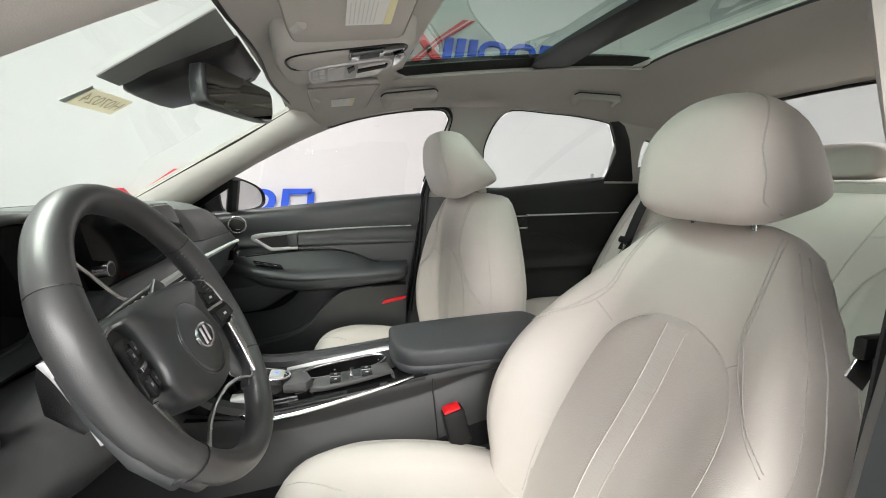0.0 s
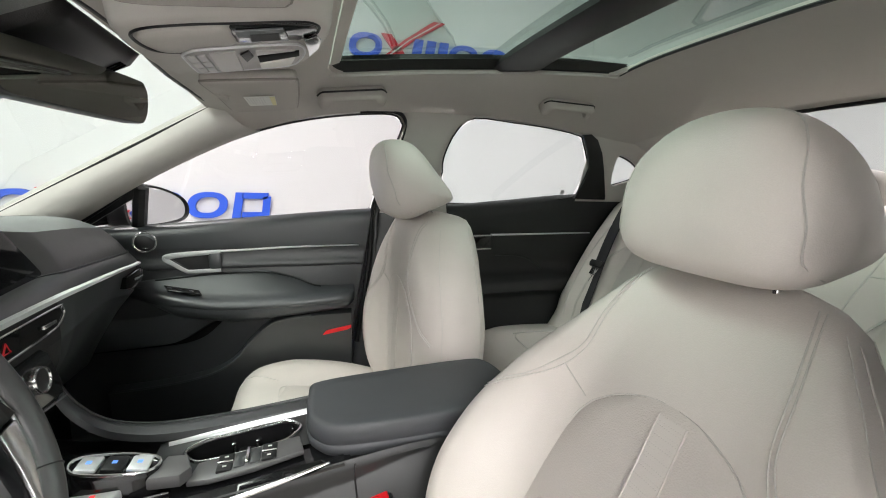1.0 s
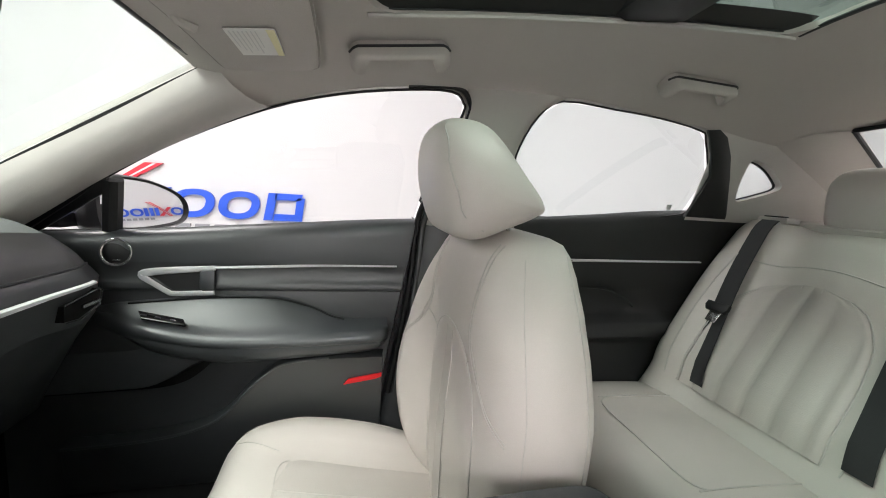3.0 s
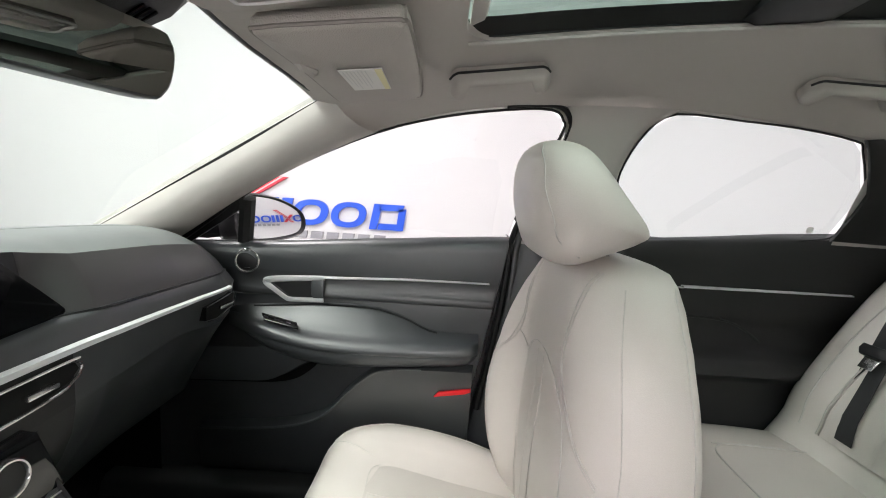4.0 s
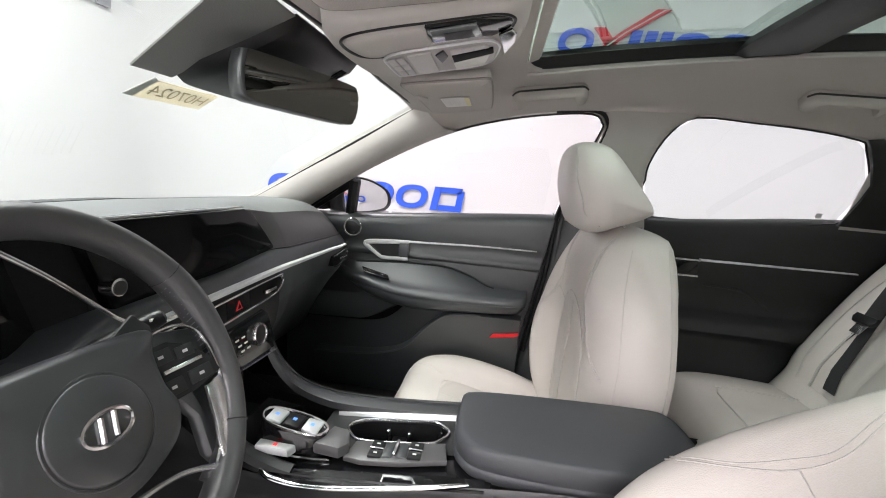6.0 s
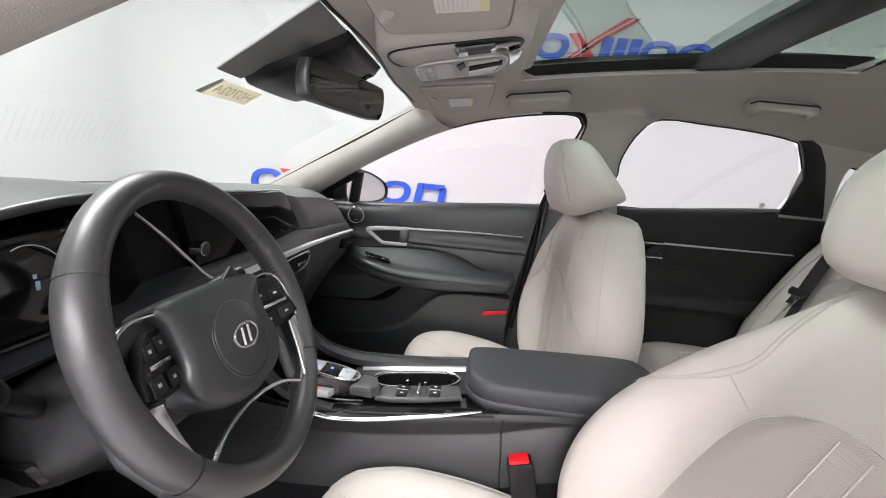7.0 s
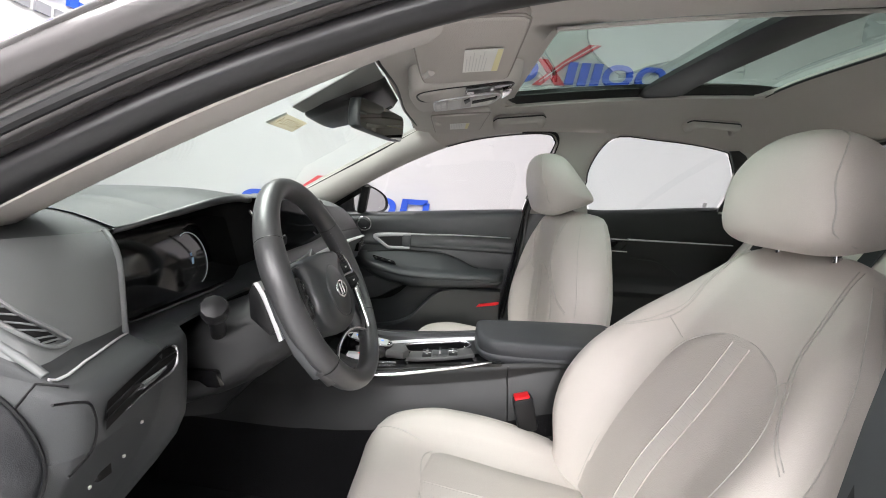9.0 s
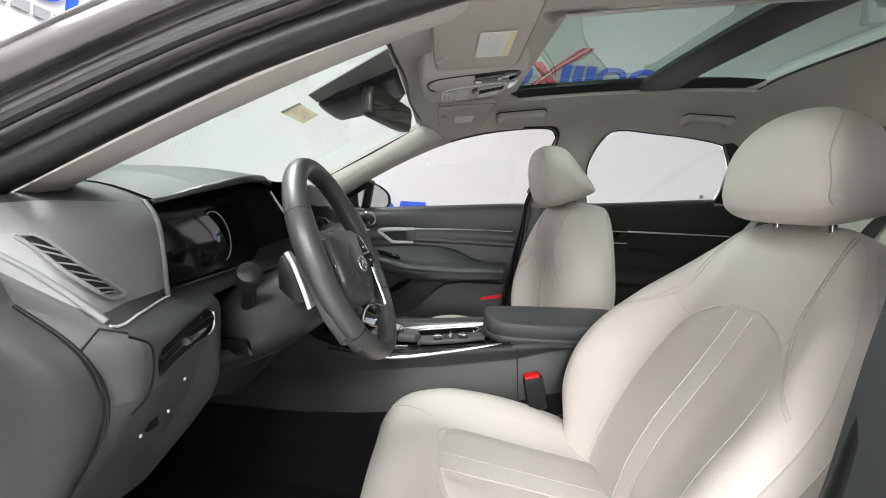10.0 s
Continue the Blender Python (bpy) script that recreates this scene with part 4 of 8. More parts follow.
    for k in range(n + 1):
        q = -1 + 2 * k / n
        q = math.sin(q * math.pi / 2)
        wz = (1 - abs(q) ** pz) ** (1 / 2.0) if abs(q) < 1 else 0
        wx = (1 - abs(q) ** 4.5) ** (1 / 2.6) if abs(q) < 1 else 0
        a = V(0.004, 0, 0.058)
        rows.append([base + V(0, head_w * q, 0) + tm @ V(a.x + (p.x - a.x) * max(wx, 0.02), 0, a.z + (p.z - a.z) * (max(wz, 0.02) if p.z > a.z else max(wx, 0.02))) for p in prof])
    loft(bm, rows)
    head = part("headrest", bm, LEATHER, t, "rounded pale leather headrest", 75)
    for s in (-1, 1):
        path = []
        for side_at, height in ((0.36, 0.176), (0.55, 0.160), (0.72, 0.134), (0.84, 0.098), (0.90, 0.062), (0.91, 0.026), (0.86, -0.004)):
            r = min(rows, key=lambda q: abs((q[0].y - base.y) / head_w - s * side_at))
            mx = sum(p.x for p in r) / len(r)
            path.append(min((p for p in r if p.x < mx), key=lambda p: abs(p.z - base.z - height)) + V(-0.0006, s * 0.0004, 0))
        b2 = B()
        tube(b2, cat(path, 4), 0.0012, 5)
        part("seam", b2, THREAD, head)
    for s in (-1, 1):
        b2 = B()
        tube(b2, [base + V(0.02, s * 0.055, 0.03), hip + up * (H - 0.02) + fwd * (-0.035) + V(0, drift + s * 0.055, 0)], 0.006, 10)
        part("headrest_post", b2, CHROME, t, "chrome headrest post")
        b2 = B()
        disc(b2, hip + up * (H - 0.012) + fwd * (-0.035) + V(0, drift + s * 0.055, 0), up, 0.013, 0.010, 16)
        part("post_collar", b2, BEIGE, t)
    # side shield, rails
    for s in (-1, 1):
        b2 = B()
        prism(b2, [hip + V(x, s * 0.215, z) for x, z in ((-0.36, -0.035), (-0.30, -0.005), (-0.10, -0.012), (0.05, 0.02), (0.10, -0.03), (0.06, -0.12), (-0.30, -0.13), (-0.37, -0.09))], V(0, s * 0.022, 0), 0.006)
        part("side_shield", b2, DARK2, t, "charcoal plastic side shield")
        b2 = B()
        box(b2, hip + V(-0.14, s * 0.19, (0.35 - hip.z)), (0.50, 0.035, 0.04), 0.004)
        part("rail", b2, BLACK, t)
        for xx in (-0.34, 0.03):
            b2 = B()
            box(b2, V(hip.x + xx, hip.y + s * 0.19, (0.36 + hip.z - 0.10) / 2), (0.04, 0.03, hip.z - 0.10 - 0.35), 0.003)
            part("leg", b2, BLACK, t)
    return t


front_seat("front_seat", (0.352, 0.545, 0.555), 28.5, "pale grey leather driver seat with arched insert and piped strips", cush_drop=0.03, head_tilt=10, head_gap=0.004, head_fwd=0.010, drift=0.033, head_w=0.128, near=0.5, shift=-0.026)
front_seat("front_seat", (0.385, 1.305, 0.500), 6.5, "pale grey leather passenger seat with arched insert and piped strips", head_gap=0.004, head_fwd=0.052, bolster=0.78, cush_drop=0.02, chest=0.062, tall=True, near=0.08, shift=-0.022, roll=0.062)


# ---- rear bench ----
def rear_bench():
    t = thing("rear_bench", (1.0, CY, 0.33), "pale grey leather rear bench seat with arched inserts", "bench seat")
    R = radians(32.5)
    fwd, up = V(-math.cos(R), 0, math.sin(R)), V(math.sin(R), 0, math.cos(R))
    o = V(1.075, CY, 0.635)
    H = 0.53

    def A(y, c, lift=0.0):
        s = abs(y)
        a = 0.055 * smooth01((s - 0.46) / 0.13) - 0.022 * math.exp(-((s - 0.365) / 0.035) ** 2) * 0 + 0.018 * math.cos((s - 0.37) / 0.25 * math.pi / 2) ** 2 * (1 if abs(s - 0.37) < 0.25 else 0)
        a += interp(c, [(0, -0.02), (0.06, 0.0), (0.3, 0.012), (0.47, 0.0), (0.51, -0.02), (0.53, -0.05)])
        e = max(0.0, (s - 0.60) / 0.055)
        a -= 0.06 * (1 - math.sqrt(max(0.0, 1 - min(1, e) ** 2)))
        return o + V(0, y, 0) + fwd * (a + lift) + up * c

    ys = [-0.655 + 1.31 * k / 64 for k in range(65)]
    bm = B()
    rows = []
    for k in range(25):
        c = -0.08 + (H + 0.08) * (k / 24) ** 0.9
        rows.append([A(y, c) for y in ys])
    rows.append([p - fwd * 0.06 + up * 0.004 for p in rows[-1]])
    rows.append([p + V(0.20, 0, 0.03) for p in rows[-1]])
    grid(bm, rows)
    back = part("backrest", bm, LEATHER, t, "pale grey leather rear backrest", 70)
    for cy in (-0.37, 0.37):
        def ew(c):
            return interp(c, [(0.0, 0.165), (0.15, 0.165), (0.25, 0.150), (0.31, 0.115), (0.335, 0.07), (0.345, 0.02)])
        bm = B()
        grid(bm, [[A(cy + ew(c) * q, c, 0.0 if abs(q) == 1 else 0.003 + 0.007 * min(1, ew(c) / 0.12) * abs(math.sin(math.pi * ew(c) * q / 0.066)) ** 0.6) for q in [-1 + k / 20 for k in range(41)]] for c in [0.345 * k / 22 for k in range(23)]])
        part("insert", bm, LEATHER_IN, back, "arched leather insert", 60)
        for s in (-1, 1):
            bm = B()
            tube(bm, [A(cy + s * ew(c) * 1.01, c, 0.002) for c in [0.345 * k / 22 for k in range(23)]], 0.002, 5)
            part("seam", bm, THREAD, back)
            bm = B()
            tube(bm, [A(cy + s * 0.022, 0.34 * k / 14, 0.005) for k in range(15)], 0.002, 6)
            part("piping", bm, LEATHER, back)
        for s in (-1, 1):
            bm = B()
            tube(bm, [A(cy + s * (0.2 + 0.012 * math.sin(c * 9)), c, 0.001) for c in [0.49 * k / 20 for k in range(21)]], 0.002, 5)
            part("seam", bm, THREAD, back)
        bm = B()
        tube(bm, [A(cy - 0.2 + 0.4 * k / 16, 0.385 + 0.012 * math.cos((k - 8) / 8 * math.pi), 0.001) for k in range(17)], 0.0018, 5)
        part("seam", bm, THREAD, back)
    # cushion
    bm = B()
    rows = []

    def Cu(x, y, lift=0.0):
        s = abs(y)
        z = interp(x, [(0.70, 0.50), (0.715, 0.545), (0.745, 0.578), (0.80, 0.592), (0.95, 0.590), (1.15, 0.575)])
        z += 0.012 * math.cos((s - 0.37) / 0.26 * math.pi / 2) ** 2 * (1 if abs(s - 0.37) < 0.26 else 0)
        z += 0.02 * smooth01((s - 0.45) / 0.12)
        e = max(0.0, (s - 0.595) / 0.06)
        z -= 0.05 * (1 - math.sqrt(max(0.0, 1 - min(1, e) ** 2)))
        return V(x, CY + y, z + lift)

    for k in range(22):
        x = 0.70 + 0.45 * (k / 21) ** 1.3
        rows.append([Cu(x, y) for y in ys])
    rows.insert(0, [V(0.715, p.y, 0.36) for p in rows[0]])
    grid(bm, rows)
    cush = part("cushion", bm, LEATHER, t, "pale grey leather rear cushion", 70)
    for cy in (-0.37, 0.37):
        for s in (-1, 1):
            bm = B()
            tube(bm, [Cu(0.82 + 0.25 * k / 10, cy + s * 0.16, 0.001) for k in range(11)], 0.002, 5)
            part("seam", bm, THREAD, cush)
        bm = B()
        tube(bm, cat([Cu(0.84, cy - 0.16, 0.001), Cu(0.815, cy - 0.13, 0.001), Cu(0.81, cy, 0.001), Cu(0.815, cy + 0.13, 0.001), Cu(0.84, cy + 0.16, 0.001)], 4), 0.002, 5)
        part("seam", bm, THREAD, cush)
    # headrests
    for cy in (-0.37, 0.37, 0.0):
        bm = B()
        c0 = o + V(0, cy, 0.034) + up * 0.585 - fwd * 0.045
        w, h = (0.130, 0.090) if cy else (0.10, 0.05)
        rows = []
        prof = cat([(-0.052, 0, -0.5), (-0.058, 0, 0.3), (-0.045, 0, 0.85), (-0.01, 0, 1.0), (0.04, 0, 0.85), (0.062, 0, 0.1), (0.055, 0, -0.7), (0.02, 0, -1.0), (-0.035, 0, -0.9)], 4, True)
        for k in range(23):
            q = math.sin((-1 + 2 * k / 22) * math.pi / 2)
            f = max((1 - abs(q) ** 5) ** (1 / 2.6), 0.03) if abs(q) < 1 else 0.03
            rows.append([c0 + V(p.x * f, w * q, p.z * h * f) for p in prof])
        loft(bm, rows)
        hd = part("headrest", bm, LEATHER, t, "low leather rear headrest", 75)
        if cy:
            for kk in (3, 19):
                b2 = B()
                cc = sum(rows[kk], Vector()) / len(rows[kk])
                tube(b2, [cc + (p - cc) * 1.006 for p in rows[kk]], 0.0018, 5, closed=True)
                part("seam", b2, THREAD, hd)
    return A, fwd, up


BENCH, BF, BU = rear_bench()


def rear_belt(y0, y1, tongue):
    t = thing("rear_seat_belt", BENCH(y0 - CY, 0.49), "black webbing seat belt lying over the rear backrest", "seat belt", "rear belts")
    bm = B()
    rows = []
    for k in range(21):
        s = k / 20
        y = y0 + (y1 - y0) * s
        c = 0.505 - 0.49 * s
        p = BENCH(y - CY, c, 0.012)
        rows.append([p + V(0, -0.024, 0), p + V(0, 0.024, 0), p + V(0, 0.024, 0) - BF * 0.003, p + V(0, -0.024, 0) - BF * 0.003])
    loft(bm, rows)
    part("webbing", bm, BELT, t)
    if tongue:
        s = 0.60
        p = BENCH(y0 + (y1 - y0) * s - CY, 0.505 - 0.49 * s, 0.018)
        bm = B()
        m = Matrix.Rotation(radians(-32.5 + 90), 4, "Y")
        prism(bm, [p + V(0, a, 0) + BU * b for a, b in ((-0.032, 0.016), (0.032, 0.016), (0.034, 0.002), (0.026, -0.010), (-0.026, -0.010), (-0.034, 0.002))], BF * 0.012, 0.003)
        tong = part("tongue", bm, BLACK, t, "black belt tongue")
        bm = B()
        prism(bm, [p + V(0, a, 0) + BU * b for a, b in ((-0.017, -0.008), (0.017, -0.008), (0.015, -0.038), (-0.015, -0.038))], BF * 0.003, 0.001)
        prism(bm, [p + V(0, a, 0) + BU * b + BF * 0.003 for a, b in ((-0.008, -0.018), (0.008, -0.018), (0.008, -0.026), (-0.008, -0.026))], BF * 0.0006)
        part("latch_plate", bm, CHROME, tong, "steel latch plate")
    return t


rear_belt(1.485, 1.30 + 0.12, True)
rear_belt(1.12, 1.07, False)
for yy in (1.50, 1.13):
    t = thing("belt_guide", V(1.34, yy, 1.075), "pale plastic belt guide on the parcel shelf", "belt guide", "belt guides")
    bm = B()
    box(bm, (1.355, yy, 1.085), (0.05, 0.085, 0.016), 0.005)
    part("cover", bm, BEIGE, t)
    bm = B()
    box(bm, (1.345, yy, 1.094), (0.02, 0.055, 0.006), 0.002)
    part("slot", bm, BLACK, t)


# ---- doors ----
DY = 1.585          # inner face of the passenger door panels


def front_door():
    t = thing("front_passenger_door", (-0.1, 1.64, 0.38), "closed charcoal front passenger door with chrome trim and armrest", "car door", "passenger side doors")

    def rear_x(z):
        return interp(z, [(0.36, 0.235), (0.52, 0.262), (0.7, 0.292), (0.85, 0.318), (1.03, 0.344)])

    def belt(x):
        return interp(x, [(-0.56, 0.962), (-0.30, 0.976), (0.0, 1.002), (0.36, 1.030)])

    def panel(name, levels, mat, lab, x0=-0.56):
        bm = B()
        rows = []
        for f, off in levels:
            r = []
            for k in range(25):
                s = k / 24
                z0 = f(0) if callable(f) else f
                x1 = rear_x(z0 if not callable(f) else f(0.34))
                x = x0 + (x1 - x0) * s
                z = f(x) if callable(f) else f
                r.append(V(x, DY - off, z))
            r.append(r[-1] + V(0.004, 0.012, 0))
            r.append(r[-1] + V(0.0, 0.05, 0))
            rows.append(r)
        grid(bm, rows)
        return part(name, bm, mat, t, lab, 50)

    B_ = belt
    panel("upper_pad", [(lambda x: B_(x) + 0.002, -0.035), (lambda x: B_(x) + 0.004, -0.018), (lambda x: B_(x) - 0.002, -0.004), (lambda x: B_(x) - 0.014, 0.004), (lambda x: B_(x) - 0.035, 0.004),
                        (lambda x: 0.935 + 0.0 * x, 0.003), (lambda x: 0.914, 0.0)], DOORDARK, "soft charcoal upper pad")
    panel("middle_panel", [(0.915, -0.002), (0.905, -0.004), (0.874, -0.004), (0.870, -0.001), (0.858, 0.001), (0.853, 0.000), (0.849, -0.006), (0.80, -0.002), (0.74, -0.003), (0.70, -0.004)], DARK, "charcoal middle panel")
    panel("lower_panel", [(0.702, -0.004), (0.64, -0.008), (0.50, -0.010), (0.42, 0.0), (0.385, 0.008), (0.36, 0.0)], DARK, "charcoal lower panel")
    # chrome strip, its gleam put into a pale paint
    bm = B()
    rows = []
    for k in range(21):
        s = k / 20
        x = -0.104 + 0.408 * s
        z = interp(x, [(-0.104, 0.9045), (0.1, 0.9125), (0.304, 0.9155)])
        h = 0.0034 - 0.0016 * s
        rows.append([V(x, DY - d, z + q * h) for d, q in ((0.0, 1), (0.008, 0.75), (0.010, 0), (0.008, -0.75), (0.0, -1))])
    loft(bm, rows)
    part("trim_strip", bm, GLEAM, t, "chrome trim strip with its gleam painted pale")
    # release handle in its bezel
    bm = B()
    path = cat([(-0.100, DY - 0.006, 0.9035), (-0.19, DY - 0.007, 0.8975), (-0.236, DY - 0.007, 0.8915), (-0.243, DY - 0.007, 0.884), (-0.222, DY - 0.007, 0.868), (-0.196, DY - 0.007, 0.850), (-0.178, DY - 0.007, 0.8455), (-0.102, DY - 0.006, 0.8480)], 4)
    rr = [0.0062 + 0.0022 * math.sin(math.pi * min(1, k / 16)) for k in range(len(path))]
    tube(bm, path, rr, 8, up=(0, 1, 0), flat=0.6)
    bez = part("handle_bezel", bm, SILVER, t, "satin silver handle bezel")
    bm = B()
    prism(bm, [V(x, DY + 0.004, z) for x, z in ((-0.104, 0.899), (-0.215, 0.889), (-0.226, 0.882), (-0.186, 0.852), (-0.104, 0.852))], V(0, -0.005, 0))
    part("handle_recess", bm, DARK2, bez)
    bm = B()
    prism(bm, [V(x, DY - 0.002, z) for x, z in ((-0.1005, 0.900), (-0.130, 0.898), (-0.133, 0.890), (-0.131, 0.858), (-0.126, 0.852), (-0.1005, 0.853))], V(0, -0.009, 0), 0.003)
    part("release_lever", bm, DOORDARK, t, "charcoal release lever")
    # tweeter
    c = V(-0.291, DY - 0.002, 0.934)
    bm = B()
    ring(bm, c, (0.05, -1, 0.1), 0.0245, 0.0305, 0.007, 36)
    tw = part("speaker_ring", bm, CHROME, t, "chrome tweeter ring")
    bm = B()
    disc(bm, c, (0.05, -1, 0.1), 0.0245, 0.003, 30, 0.002)
    part("speaker_grille", bm, BLACK, tw, "black mesh grille")
    bm = B()
    box(bm, c + V(0.002, -0.006, -0.016), (0.014, 0.002, 0.0022), 0.0006)
    part("speaker_mark", bm, CHROME, tw)
    # armrest
    bm = B()
    rows = []
    for k in range(31):
        s = k / 30
        x = -0.335 + 0.622 * s
        top = interp(x, [(-0.335, 0.812), (-0.30, 0.820), (-0.2, 0.829), (-0.1, 0.836), (0.03, 0.834), (0.11, 0.812), (0.165, 0.786), (0.22, 0.781), (0.29, 0.782)])
        bot = interp(x, [(-0.335, 0.795), (-0.30, 0.768), (-0.22, 0.725), (-0.08, 0.699), (0.10, 0.706), (0.26, 0.718), (0.287, 0.735)])
        d = interp(x, [(-0.335, 0.008), (-0.29, 0.035), (-0.2, 0.058), (0.0, 0.066), (0.2, 0.064), (0.27, 0.058), (0.287, 0.03)])
        lip = interp(x, [(-0.335, 0.802), (-0.25, 0.785), (-0.1, 0.762), (0.1, 0.762), (0.287, 0.768)])
        rows.append([V(x, DY + 0.006, top + 0.004), V(x, DY - 0.003, top), V(x, DY - d * 0.35, lip + (top - lip) * 0.25), V(x, DY - d * 0.7, lip + 0.004), V(x, DY - d * 0.93, lip - 0.003), V(x, DY - d, lip - 0.014),
                     V(x, DY - d * 0.985, lip - 0.022), V(x, DY - d * 0.94, lip - 0.024), V(x, DY - d * 0.95, lip - 0.028), V(x, DY - d * 0.9, bot + 0.012), V(x, DY - d * 0.7, bot), V(x, DY + 0.004, bot - 0.002)])
    loft(bm, rows)
    arm = part("armrest", bm, DOORDARK, t, "padded charcoal armrest", 55)
    bm = B()
    tube(bm, [r[1] + V(0, -0.001, 0.0005) for r in rows[3:26]], 0.0022, 5)
    part("seam", bm, DARK2, arm)
    # window switch plate
    bm = B()
    prism(bm, [V(x, y, z) for x, y, z in ((-0.248, DY - 0.020, 0.807), (-0.160, DY - 0.026, 0.789), (-0.150, DY - 0.042, 0.780), (-0.236, DY - 0.036, 0.795))], V(0.002, -0.004, 0.006), 0.0015)
    sw = part("switch_plate", bm, GLOSS, t, "gloss black window switch plate")
    for xx in (-0.232, -0.205, -0.176):
        bm = B()
        box(bm, V(xx, DY - 0.033, 0.806 - (xx + 0.24) * 0.19), (0.012, 0.010, 0.004), 0.001, Matrix.Rotation(radians(11), 4, "Y"))
        part("switch", bm, CHROME if xx == -0.176 else DARK2, sw)
    # map pocket: proud lower shape with a ledge
    out = cat([(0.277, 0.702, 0), (0.15, 0.700, 0), (0.06, 0.690, 0), (0.02, 0.672, 0), (-0.03, 0.625, 0), (-0.075, 0.572, 0), (-0.126, 0.541, 0), (-0.20, 0.523, 0), (-0.30, 0.513, 0), (-0.40, 0.510, 0)], 4)
    bm = B()
    rows = [[V(p.x, DY + 0.012, p.y) for p in out], [V(p.x, DY - 0.028, p.y - 0.001) for p in out], [V(p.x, DY - 0.034, p.y - 0.006) for p in out], [V(p.x, DY - 0.032, p.y - 0.014) for p in out],
            [V(p.x, DY - 0.022, 0.40) for p in out], [V(p.x, DY + 0.0, 0.372) for p in out]]
    grid(bm, rows)
    grid(bm, [[r[0] for r in rows], [r[0] + V(0.004, 0.03, 0) for r in rows]])
    part("map_pocket", bm, DARK, t, "proud charcoal map pocket moulding", 50)
    bm = B()
    tube(bm, [V(p.x, DY - 0.0325, p.y - 0.003) for p in out[4:]], 0.0032, 8)
    part("pocket_edge", bm, DOORDARK, t, "rounded pocket edge")
    # slot between the armrest's flank and the pocket, its shade painted black
    bm = B()
    top = cat([(-0.118, 0.695, 0), (-0.146, 0.683, 0), (-0.190, 0.655, 0), (-0.234, 0.634, 0), (-0.300, 0.628, 0), (-0.46, 0.622, 0)], 4)
    low = cat([(-0.105, 0.690, 0), (-0.130, 0.664, 0), (-0.165, 0.640, 0), (-0.215, 0.627, 0), (-0.300, 0.622, 0), (-0.46, 0.616, 0)], 4)
    grid(bm, [[V(p.x, DY - 0.013, p.y) for p in top], [V(p.x, DY + 0.006, (p.y + q.y) / 2) for p, q in zip(top, low)], [V(q.x, DY - 0.006, q.y) for q in low]])
    part("cove_slot", bm, RECESSBLACK, t, "slot under the armrest, its shade coloured black")
    bm = B()
    grid(bm, [[V(p.x, DY - 0.013, p.y) for p in top], [V(p.x - 0.01, DY - 0.020, p.y + 0.035) for p in top], [V(p.x - 0.02, DY - 0.006, p.y + 0.085) for p in top]])
    part("cove_facet", bm, DOORDARK, t, "slanting facet under the armrest", 60)
    bm = B()
    prism(bm, [V(x, DY - 0.029, z) for x, z in ((0.186, 0.628), (0.197, 0.642), (0.276, 0.655), (0.277, 0.646), (0.262, 0.640))], V(0, -0.006, 0), 0.001)
    part("reflector", bm, RED, t, "bright red reflector")
    # black corner frame and divider by the mirror
    bm = B()
    tube(bm, [V(x, side_y(z) - 0.002, z) for x, z in ((-0.53, 0.955), (-0.46, 0.992), (-0.36, 1.056), (-0.31, 1.087))], [0.022, 0.022, 0.016, 0.008], 8)
    tube(bm, [V(-0.313, side_y(0.965) + 0.004, 0.965), V(-0.287, side_y(1.085) + 0.004, 1.088)], 0.019, 8)
    prism(bm, [V(x, side_y(z) + 0.001, z) for x, z in ((-0.515, 0.962), (-0.292, 1.100), (-0.292, 1.066), (-0.445, 0.966))], V(0, -0.010, 0), 0.002)
    part("corner_frame", bm, BLACK, t, "black corner frame by the mirror")
    # outer skin
    bm = B()
    grid(bm, [[V(x, 1.70 + 0.03 * math.sin((z - 0.3) * 4), z) for x in (-0.62, -0.2, 0.3, 0.36)] for z in (0.25, 0.5, 0.75, 0.95)] + [[V(x, 1.64, belt(x) - 0.004) for x in (-0.62, -0.2, 0.3, 0.36)]])
    part("outer_skin", bm, PAINT, t, "dark grey painted outer skin")
    # frame channel behind the glass at the rear upright
    bm = B()
    fr = cat([(0.30, 0, 1.322), (0.40, 0, 1.330), (0.437, 0, 1.308), (0.437, 0, 1.262), (0.39, 0, 1.12), (0.362, 0, 1.03)], 4)
    tube(bm, [V(p.x, side_y(p.z) + 0.006, p.z) for p in fr], 0.006, 8)
    part("window_channel", bm, BLACK, t, "black window channel")
    return t


front_door()


